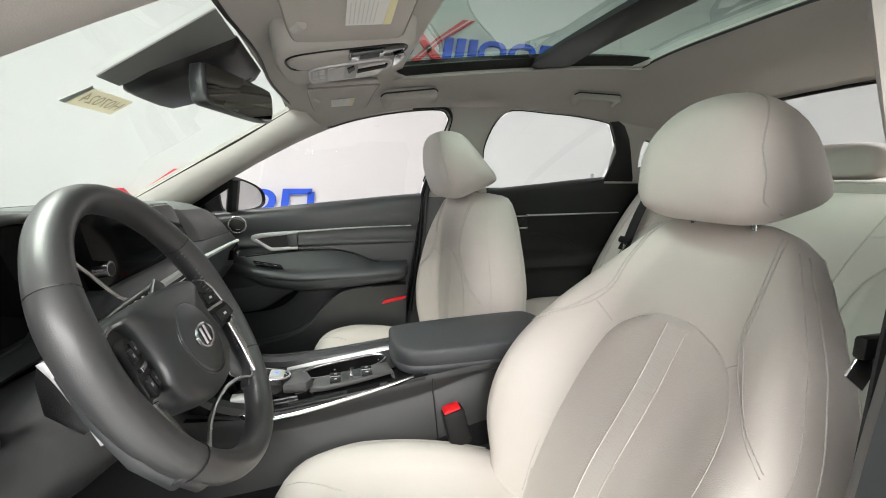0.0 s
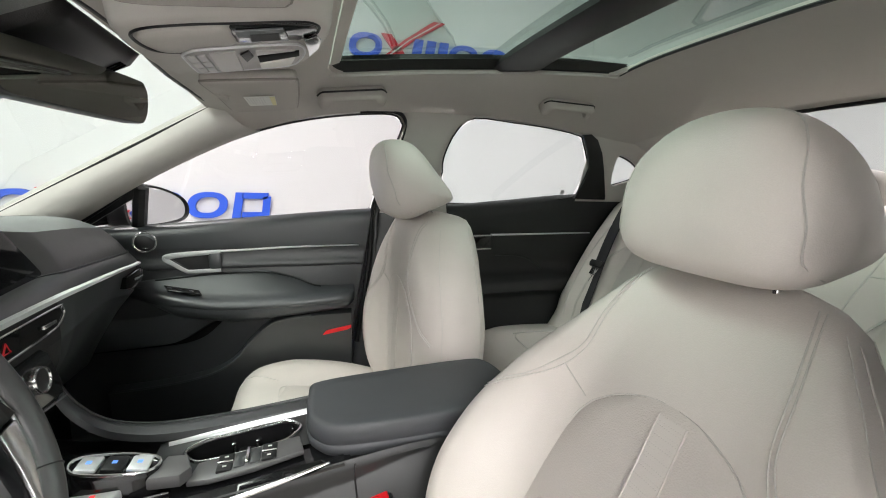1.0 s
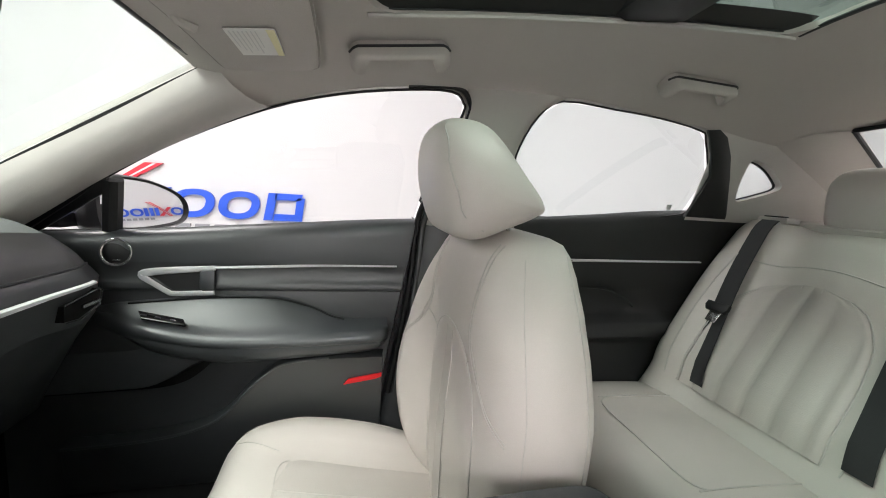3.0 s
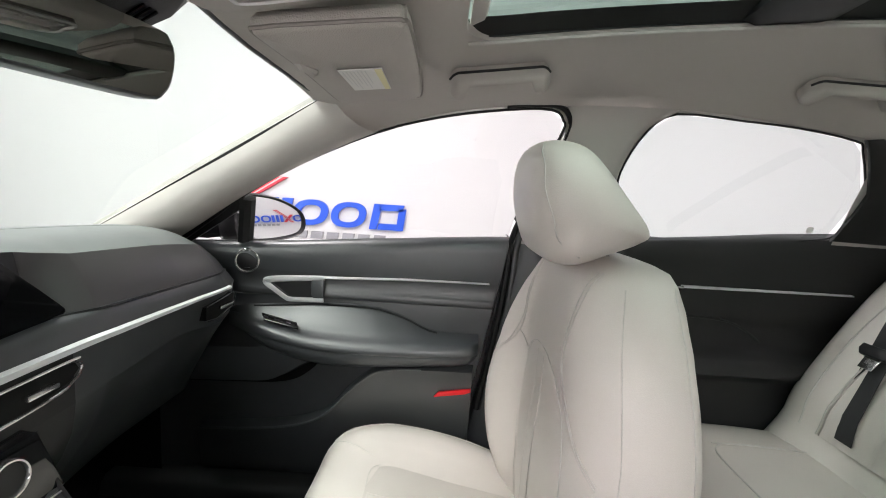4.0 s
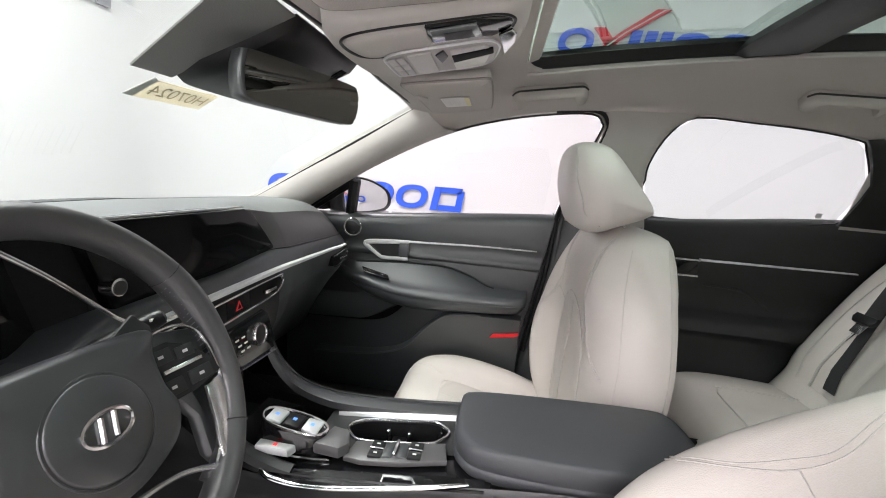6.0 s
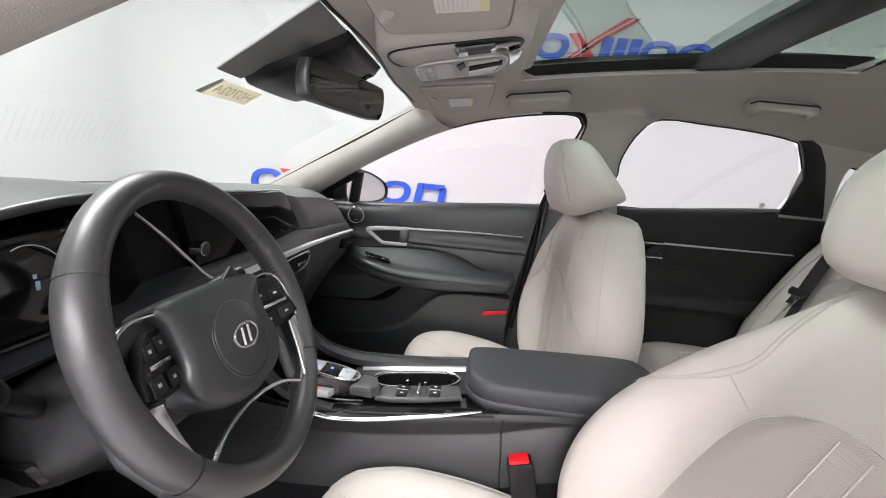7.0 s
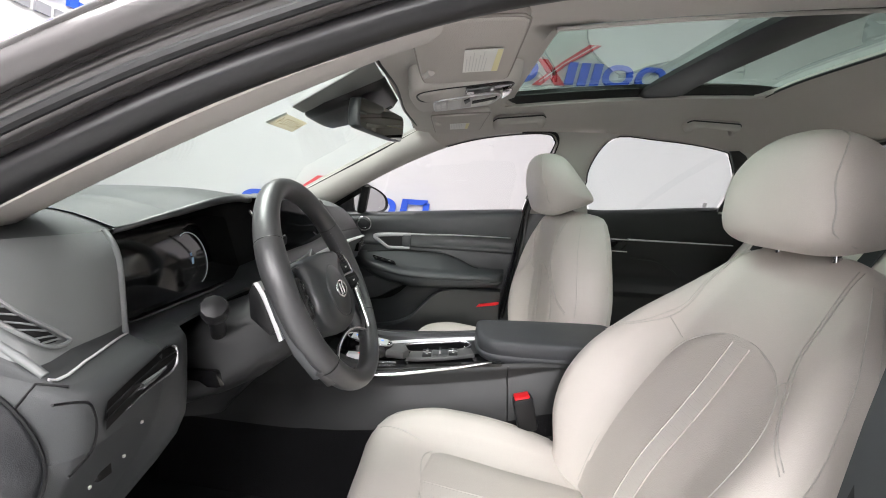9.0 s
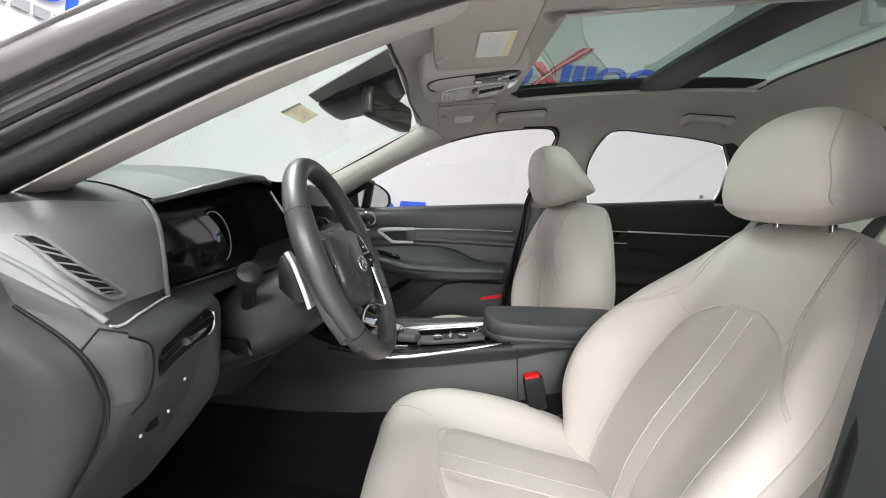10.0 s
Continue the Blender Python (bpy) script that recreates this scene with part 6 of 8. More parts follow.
    part("hazard_mark", bm, RED, vent, "red triangle outline")
    # climate panel
    bm = B()
    prism(bm, [V(-0.250 + (0.842 - z) * 0.12, y, z) for y, z in ((0.795, 0.776), (0.795, 0.845), (0.99, 0.852), (1.003, 0.842), (1.022, 0.768), (1.012, 0.762))], V(-0.012, 0, 0), 0.002)
    cl = part("climate_panel", bm, GLOSS, t, "gloss black climate panel")
    bm = B()
    ring(bm, (-0.247, 0.962, 0.814), (1, 0, 0.12), 0.0165, 0.0210, 0.009, 36)
    kn = part("climate_knob", bm, CHROME, cl, "chrome ringed rotary knob")
    bm = B()
    disc(bm, (-0.247, 0.962, 0.814), (1, 0, 0.12), 0.0168, 0.006, 30)
    part("knob_face", bm, DARK2, cl)
    bm = B()
    tube(bm, [V(-0.240, 0.846, 0.7745), V(-0.2395, 0.93, 0.769), V(-0.239, 1.014, 0.7635)], 0.0022, 6)
    part("lower_line", bm, CHROME, cl, "chrome lower line")
    bm = B()
    tube(bm, [V(-0.243, 0.85, 0.800), V(-0.243, 0.915, 0.7955)], 0.0016, 6)
    part("slider_line", bm, CHROME, cl)
    for k in range(3):
        for j in range(2):
            bm = B()
            box(bm, (-0.2425, 0.895 + 0.017 * j + 0.008 * k, 0.828 - 0.0125 * k), (0.002, 0.009, 0.003), 0.0006)
            part("button_mark", bm, PAPER, cl)
    # passenger end vent
    bm = B()
    prism(bm, [V(x, y, z) for x, y, z in ((-0.259, 1.348, 0.884), (-0.266, 1.462, 0.887), (-0.272, 1.480, 0.879), (-0.274, 1.472, 0.853), (-0.268, 1.40, 0.847), (-0.262, 1.352, 0.856))], V(-0.015, 0, 0), 0.001)
    pv = part("end_vent", bm, RECESSBLACK, t, "slim black passenger vent")
    bm = B()
    tube(bm, [V(-0.257, 1.348, 0.8855), V(-0.264, 1.463, 0.8885), V(-0.270, 1.482, 0.879), V(-0.272, 1.474, 0.852), V(-0.266, 1.40, 0.8455), V(-0.260, 1.351, 0.8545)], 0.0013, 5)
    part("vent_rim", bm, CHROME, pv)
    bm = B()
    box(bm, (-0.262, 1.425, 0.868), (0.008, 0.046, 0.006), 0.0015, Matrix.Rotation(radians(-4), 4, "Z"))
    part("vent_tab", bm, CHROME, pv, "chrome vent tab")
    # driver pod vent: slanted rounded slot with slats
    nrm = V(0.70, -0.52, 0.49)
    rim_line = cat([V(-0.3443, 0.2153, 0.9848), V(-0.3340, 0.2196, 0.9864), V(-0.3243, 0.2243, 0.9787), V(-0.3074, 0.2321, 0.9605), V(-0.2966, 0.2490, 0.9417), V(-0.2906, 0.2601, 0.9297), V(-0.2885, 0.2557, 0.9264), V(-0.2890, 0.2421, 0.9280), V(-0.2951, 0.2282, 0.9404), V(-0.3103, 0.2184, 0.9575), V(-0.3289, 0.2160, 0.9740), V(-0.3378, 0.2125, 0.9821)], 3, True)
    bm = B()
    tube(bm, [p + nrm * 0.0012 for p in rim_line], 0.0020, 8, closed=True)
    rim = part("pod_vent_rim", bm, PODLIT, t, "grey rimmed slanted side vent")
    upper = cat([V(-0.3348, 0.2184, 0.9846), V(-0.3269, 0.2219, 0.9798), V(-0.3155, 0.2247, 0.9692), V(-0.3036, 0.2331, 0.9544), V(-0.2948, 0.2435, 0.9408), V(-0.2915, 0.2515, 0.9311)], 4)
    lower = cat([V(-0.3377, 0.2144, 0.9828), V(-0.3272, 0.2167, 0.9721), V(-0.3124, 0.2208, 0.9585), V(-0.2997, 0.2279, 0.9438), V(-0.2903, 0.2344, 0.9335), V(-0.2892, 0.2445, 0.9307)], 4)
    bm = B()
    # proud black sheet paints the shade of the open vent
    grid(bm, [[p + nrm * 0.0028 for p in upper], [p.lerp(q, 0.5) + nrm * 0.0036 for p, q in zip(upper, lower)], [q + nrm * 0.0028 for q in lower]])
    part("vent_back", bm, RECESSBLACK, rim, "vent mouth with its depth painted black")
    for k in range(7):
        lo_, hi = lower[2 + round(2.3 * k)], upper[min(20, 7 + round(2.2 * k))]
        bm = B()
        tube(bm, [lo_ + nrm * 0.0036, lo_.lerp(hi, 0.5) + nrm * 0.0046, hi + nrm * 0.0038], 0.0009, 6)
        part("vent_slat", bm, PODLIT, rim, "slim grey vent slat")
    # lower driver vent
    nv = V(0.50, -0.81, 0.30)
    upper = cat([V(-0.2436, 0.2445, 0.8807), V(-0.2468, 0.2760, 0.8867), V(-0.2580, 0.3267, 0.8880), V(-0.2657, 0.3585, 0.8868), V(-0.2635, 0.3682, 0.8814)], 4)
    lower = cat([V(-0.2463, 0.2450, 0.8529), V(-0.2485, 0.2706, 0.8575), V(-0.2575, 0.3143, 0.8577), V(-0.2630, 0.3591, 0.8561), V(-0.2624, 0.3683, 0.8670)], 4)
    bm = B()
    # sheet in front of the fascia, black to paint the mouth's inner shade
    grid(bm, [[p.lerp(q, f) + nv * (0.0048 + 0.002 * math.sin(math.pi * f)) for p, q in zip(upper, lower)] for f in (0, 0.25, 0.5, 0.75, 1)])
    dv = part("knee_vent", bm, RECESSBLACK, t, "slim black driver vent")
    bm = B()
    edge_ = upper[8:] + lower[::-1][:13]
    tube(bm, [p + nv * 0.0052 for p in edge_], [0.0007 + 0.0011 * math.sin(math.pi * k / (len(edge_) - 1)) for k in range(len(edge_))], 6)
    part("vent_rim", bm, CHROME, dv, "thin chrome vent rim")
    for f in (0.35, 0.65):
        bm = B()
        tube(bm, [p.lerp(q, f) + nv * 0.0068 for p, q in zip(upper, lower)], 0.0009, 5)
        part("vent_slat", bm, DARK2, dv)
    bm = B()
    tube(bm, [V(-0.2504, 0.2927, 0.8704) + nv * 0.009, V(-0.2567, 0.3184, 0.8672) + nv * 0.009, V(-0.2621, 0.3469, 0.8659) + nv * 0.008], [0.0042, 0.0036, 0.0020], 8)
    part("vent_tab", bm, CHROME, dv, "chrome vent tab")
    for p in (V(-0.2645, 0.3111, 0.8196), V(-0.2760, 0.2994, 0.7868), V(-0.2760, 0.2708, 0.8059), V(-0.2760, 0.2767, 0.8053), V(-0.2760, 0.2570, 0.7832)):
        bm = B()
        box(bm, p, (0.002, 0.0026, 0.0030), 0.0004)
        part("switch_mark", bm, PAPER, t, "small white switch mark")
    bm = B()
    prism(bm, [V(-0.2725, 0.2637, 0.7941), V(-0.2725, 0.2790, 0.7955), V(-0.2725, 0.2794, 0.7826), V(-0.2725, 0.2641, 0.7834)], V(-0.008, 0, 0), 0.001)
    part("blank_switch", bm, RECESSBLACK, t, "dark switch recess")
    # joints of the end cap and of the panel beside the vent
    bm = B()
    tube(bm, cat([dash_point(0.205, i) + V(0.001, -0.001, 0) for i in (7, 8, 9, 10, 11)], 5), 0.0016, 6)
    part("cap_joint", bm, BLACK, t)
    bm = B()
    tube(bm, [dash_point(0.205, 8), dash_point(0.215, 7) + V(0.002, 0, 0), dash_point(0.225, 7) + V(0.002, 0, 0)], 0.0012, 5)
    part("cap_joint", bm, BLACK, t)
    bm = B()
    tube(bm, cat([V(-0.2408, 0.1994, 0.8392), V(-0.2453, 0.2264, 0.8433), V(-0.2405, 0.2278, 0.8647), V(-0.2327, 0.2167, 0.8882), V(-0.2261, 0.2016, 0.9033), V(-0.2137, 0.1628, 0.9227)], 4), 0.0011, 5)
    part("panel_joint", bm, BLACK, t)
    # defroster grille on the top pad
    for k in range(26):
        y = 0.60 + 0.0145 * k
        bm = B()
        p, q = dash_point(y, 1).lerp(dash_point(y, 2), 0.28), dash_point(y, 1).lerp(dash_point(y, 0), 0.12)
        tube(bm, [p + V(0, 0, 0.001), q + V(0, 0.006, 0.003)], 0.0022, 5)
        part("grille_bar", bm, DASHTOP, t)
    bm = B()
    tube(bm, [dash_point(y, 1).lerp(dash_point(y, 2), 0.45) + V(0, 0, 0.0016) for y in ys if 0.66 <= y <= 1.5], 0.0018, 5)
    part("pad_seam", bm, DARK2, t)
    return t


dashboard()


# ---- steering wheel ----
def steering_wheel():
    c = V(-0.14, 0.545, 0.93)
    th = radians(26)
    n, u, v = V(math.cos(th), 0, math.sin(th)), V(0, 1, 0), V(-math.sin(th), 0, math.cos(th))
    t = thing("steering_wheel", c, "dark leather steering wheel with silver spoke trim", "steering wheel")

    def W(a, b, d=0.0):
        """a to the right of the driver, b up in the wheel's plane, d towards the driver."""
        a, b = a * cr + b * sr - off, b * cr - a * sr
        return c + u * a + v * b + n * d

    cr, sr, off = 1.0, 0.0, 0.0
    Rm, Rh = 0.159, 0.149
    bm = B()
    rows = []
    for k in range(96):
        q = 2 * math.pi * k / 96
        fat = 1 + 0.10 * (math.exp(-((q - math.pi * 0.12) / 0.25) ** 2) + math.exp(-((q - math.pi * 0.88) / 0.25) ** 2))
        rows.append([W((Rh + 0.0152 * fat * math.cos(p)) * math.cos(q), (Rm + 0.0152 * fat * math.cos(p)) * math.sin(q), 0.0175 * fat * math.sin(p)) for p in (2 * math.pi * j / 18 for j in range(18))])
    grid(bm, rows, closed_u=True, closed_v=True)
    rim = part("rim", bm, RIM, t, "worn dark leather rim", 80)
    for q in (32, 148, 215, 325):
        q = radians(q)
        bm = B()
        tube(bm, [W((Rh + 0.0158 * math.cos(p)) * math.cos(q), (Rm + 0.0158 * math.cos(p)) * math.sin(q), 0.0182 * math.sin(p)) for p in (2 * math.pi * j / 20 for j in range(20))], 0.0007, 5, closed=True)
        part("rim_joint", bm, BLACK, rim)
    for k in range(26):
        q = radians(-32 + 2.4 * k)
        bm = B()
        tube(bm, [W((Rh - 0.0156) * math.cos(q), (Rm - 0.0156) * math.sin(q), -0.004), W((Rh - 0.0156) * math.cos(q + 0.02), (Rm - 0.0156) * math.sin(q + 0.02), 0.005)], 0.0007, 4)
        part("stitch", bm, SIGNGREY, rim)
    # the wheel stands turned a little to the right, its hub slightly off the rim's centre
    cr, sr, off = math.cos(radians(2.7)), math.sin(radians(2.7)), 0.006
    # spokes
    for s in (-1, 1):
        bm = B()
        out = [(s * 0.045, 0.034), (s * 0.098, 0.036), (s * 0.146, 0.026), (s * 0.150, -0.015), (s * 0.144, -0.065), (s * 0.122, -0.108), (s * 0.106, -0.113), (s * 0.100, -0.100), (s * 0.104, -0.060), (s * 0.092, -0.036), (s * 0.050, -0.034)]
        prism(bm, [W(a, b, -0.004) for a, b in out], -n * 0.018, 0.005)
        part("spoke", bm, DARK, t, "charcoal spoke")
        bm = B()
        def Wp(a, b, d=0.0):
            return W(s * a, b, 0.006 + (a - 0.1) * 0.35 + d)

        prism(bm, [Wp(a, b) for a, b in ((0.068, 0.024), (0.094, 0.024), (0.109, 0.015), (0.128, -0.010), (0.131, -0.025), (0.104, -0.033), (0.072, -0.034))], -n * 0.012, 0.0015)
        pod = part("button_pod", bm, PODBLACK, t, "black button pod")

        def key(name, a, b, w, h, d, mat, lab="", up_=0.0022):
            b2 = B()
            prism(b2, [Wp(a + i * w / 2, b + j * h / 2, d) for i, j in ((-1, -1), (1, -1), (1, 1), (-1, 1))], n * up_, 0.0005)
            part(name, b2, mat, pod, lab)

        key("rocker", 0.098, -0.004, 0.036, 0.004, 0.0, CHROME, "chrome rocker", 0.004)
        for a, b, w, h in ((0.1045, 0.0085, 0.017, 0.012), (0.083, 0.0115, 0.020, 0.014), (0.084, -0.0205, 0.021, 0.015), (0.111, -0.0195, 0.022, 0.014)):
            key("button", a, b, w, h, 0.0, DARK2)
            key("button_mark", a, b, 0.0045, 0.003, 0.0022, INK, "", 0.0003)
        bm = B()
        path = cat([W(s * 0.060, 0.034, 0.004), W(s * 0.106, 0.0365, 0.006), W(s * 0.132, 0.020, 0.007), W(s * 0.1375, -0.02, 0.008), W(s * 0.130, -0.055, 0.008), W(s * 0.112, -0.086, 0.007), W(s * 0.092, -0.108, 0.005)], 5)
        m = len(path)
        tube(bm, path, 0.0019, 8)
        blade = [(0.112, -0.034), (0.137, -0.030), (0.1375, -0.055), (0.131, -0.080), (0.119, -0.100), (0.107, -0.112), (0.098, -0.107), (0.101, -0.092), (0.107, -0.070), (0.110, -0.050)]
        prism(bm, [W(s * a, b, 0.004) for a, b in blade], n * 0.006, 0.0025)
        part("silver_trim", bm, CHROME, t, "satin silver spoke trim")
        bm = B()
        path = cat([W(s * 0.118, -0.096, 0.005), W(s * 0.105, -0.112, 0.004), W(s * 0.092, -0.111, 0.003), W(s * 0.074, -0.102, 0.002), W(s * 0.053, -0.094, 0.001), W(s * 0.022, -0.0885, 0.0), W(0, -0.0875, 0.0)], 5)
        tube(bm, path, [0.0034 - 0.0012 * k / len(path) for k in range(len(path))], 8)
        part("silver_arch", bm, CHROME, t, "silver arch under the hub")
        # leather web between the arch and the rim
        bm = B()
        prism(bm, [W(s * a, b, 0.0) for a, b in ((0.118, -0.092), (0.104, -0.111), (0.090, -0.110), (0.080, -0.116), (0.092, -0.130), (0.110, -0.126), (0.128, -0.100))], -n * 0.014, 0.004)
        part("lower_spoke", bm, RIM, t, "leather covered lower spoke")
    # airbag pad
    bm = B()
    half = [(0.03, 0.047, 0), (0.080, 0.042, 0), (0.074, 0.020, 0), (0.073, -0.012, 0), (0.079, -0.036, 0), (0.066, -0.062, 0), (0.034, -0.077, 0)]
    outl = cat(half + [(0, -0.081, 0)] + [(-a, b, 0) for a, b, _ in half[::-1]], 4, True)
    loft(bm, [[W(p.x * f, p.y * f, d) for p in outl] for f, d in ((0.96, -0.03), (1.0, -0.006), (0.99, 0.004), (0.95, 0.010), (0.84, 0.015), (0.5, 0.0180), (0.15, 0.0185))])
    pad = part("airbag_pad", bm, DARK, t, "charcoal airbag pad", 60)
    bm = B()
    ring(bm, W(0.0, -0.018, 0.0150), n, 0.0425, 0.0445, 0.0032, 44)
    disc(bm, W(0.0, -0.018, 0.0145), n, 0.0415, 0.0045, 44, 0.002)
    part("pad_disc", bm, DARK, pad, "round raised centre disc", 60)
    bm = B()
    cc = W(0.0, -0.018, 0.0222)
    tube(bm, [cc + u * (0.0205 * math.cos(q)) + v * (0.0125 * math.sin(q)) for q in (2 * math.pi * k / 36 for k in range(36))], 0.0018, 6, closed=True)
    part("badge_ring", bm, CHROME, pad, "plain chrome oval badge")
    bm = B()
    for a in (-0.0055, 0.0055):
        tube(bm, [cc + u * (a + 0.0025) + v * 0.009, cc + u * (a - 0.0025) - v * 0.009], 0.0022, 6)
    part("badge_bars", bm, CHROME, pad)
    return W, n, u, v


WH, WN, WU, WV = steering_wheel()


def steering_column():
    t = thing("steering_column", (-0.3, 0.545, 0.80), "charcoal steering column shroud with two control stalks", "steering column")
    bm = B()
    rows = []
    for d, w, h, dz in ((-0.035, 0.048, 0.038, -0.006), (-0.045, 0.062, 0.050, -0.008), (-0.08, 0.082, 0.056, -0.014), (-0.13, 0.098, 0.060, -0.020), (-0.18, 0.104, 0.062, -0.020), (-0.25, 0.104, 0.062, -0.015)):
        o = WH(0, dz - 0.012, d)
        rows.append([o + WU * (w * math.copysign(abs(math.cos(q)) ** 0.7, math.cos(q))) + WV * (h * math.copysign(abs(math.sin(q)) ** 0.7, math.sin(q))) for q in (2 * math.pi * k / 32 for k in range(32))])
    loft(bm, rows)
    part("shroud", bm, DARK2, t, "charcoal column shroud", 60)
    bm = B()
    prism(bm, [V(-0.250, y, z) for y, z in ((0.425, 0.826), (0.47, 0.818), (0.555, 0.792), (0.575, 0.776), (0.50, 0.774), (0.44, 0.795))], V(-0.06, 0, 0), 0.006)
    part("lower_lever", bm, GLOSS, t, "black column adjust lever")
    # stalks
    a, b = V(-0.262, 0.457, 0.864), V(-0.219, 0.369, 0.934)
    bm = B()
    tube(bm, [a, a.lerp(b, 0.25), a.lerp(b, 0.3), a.lerp(b, 0.72)], [0.0105, 0.0095, 0.0095, 0.0100], 14)
    s1 = part("indicator_stalk", bm, BLACK, t, "black indicator stalk")
    bm = B()
    tube(bm, [a.lerp(b, 0.72), a.lerp(b, 0.78), a.lerp(b, 0.95), a.lerp(b, 1.0), a.lerp(b, 1.02)], [0.0100, 0.0150, 0.0165, 0.0140, 0.006], 10)
    part("stalk_cap", bm, BLACK, s1, "glossy dark faceted stalk cap")
    bm = B()
    disc(bm, a + V(-0.012, 0.02, -0.004), V(0.15, -1, 0.15), 0.019, 0.018, 24)
    part("stalk_boot", bm, BLACK, t)
    bm = B()
    ring(bm, a + V(-0.008, 0.012, -0.003), V(0.35, -0.8, 0.5), 0.019, 0.0245, 0.006, 28)
    part("stalk_collar", bm, DARK, t, "raised collar round the stalk")
    a, b = V(-0.264, 0.622, 0.905), V(-0.214, 0.708, 0.941)
    bm = B()
    tube(bm, [a, a.lerp(b, 0.3), a.lerp(b, 0.35), a.lerp(b, 0.9), a.lerp(b, 1.0), a.lerp(b, 1.03)], [0.008, 0.008, 0.010, 0.0110, 0.0095, 0.005], 14)
    s2 = part("wiper_stalk", bm, BLACK, t, "black wiper stalk with white marks")
    for k in range(5):
        bm = B()
        box(bm, a.lerp(b, 0.45 + 0.1 * k) + V(0.0085, -0.003, 0.0065), (0.002, 0.005, 0.003), 0)
        part("stalk_mark", bm, PAPER, s2)
    bm = B()
    prism(bm, [WH(a_, b_, -0.035) for a_, b_ in ((0.068, 0.040), (0.108, 0.062), (0.122, 0.045), (0.118, -0.02), (0.095, -0.05), (0.07, -0.03))], -WN * 0.006, 0.002)
    part("shift_paddle", bm, DARK2, t, "slim shift paddle behind the rim")
    bm = B()
    path = cat([(-0.1925, 0.4190, 0.9535), (-0.1826, 0.4202, 0.9359), (-0.1700, 0.4225, 0.9030), (-0.1610, 0.4245, 0.8760)], 5)
    ax = (WH(1, 0, 0) - WH(0, 0, 0)).normalized()
    rows = []
    for k, p in enumerate(path):
        w = 0.004 + 0.011 * math.sin(math.pi * min(1.0, (k + 1) / 8) / 2)
        rows.append([p - ax * 0.003, p - ax * 0.002 + WN * 0.003, p + ax * w + WN * 0.003, p + ax * w - WN * 0.003, p - ax * 0.002 - WN * 0.003])
    loft(bm, rows)
    part("shift_paddle", bm, SILVER, t, "slim silver shift paddle behind the rim")
    bm = B()
    prism(bm, [V(-0.2150, 0.440, 0.930), V(-0.2100, 0.440, 0.944), V(-0.1990, 0.440, 0.948), V(-0.1730, 0.440, 0.880), V(-0.1850, 0.440, 0.874), V(-0.2120, 0.440, 0.897)], V(0, 0.026, 0), 0.006)
    part("paddle_base", bm, BLACK, t, "black paddle housing")


steering_column()


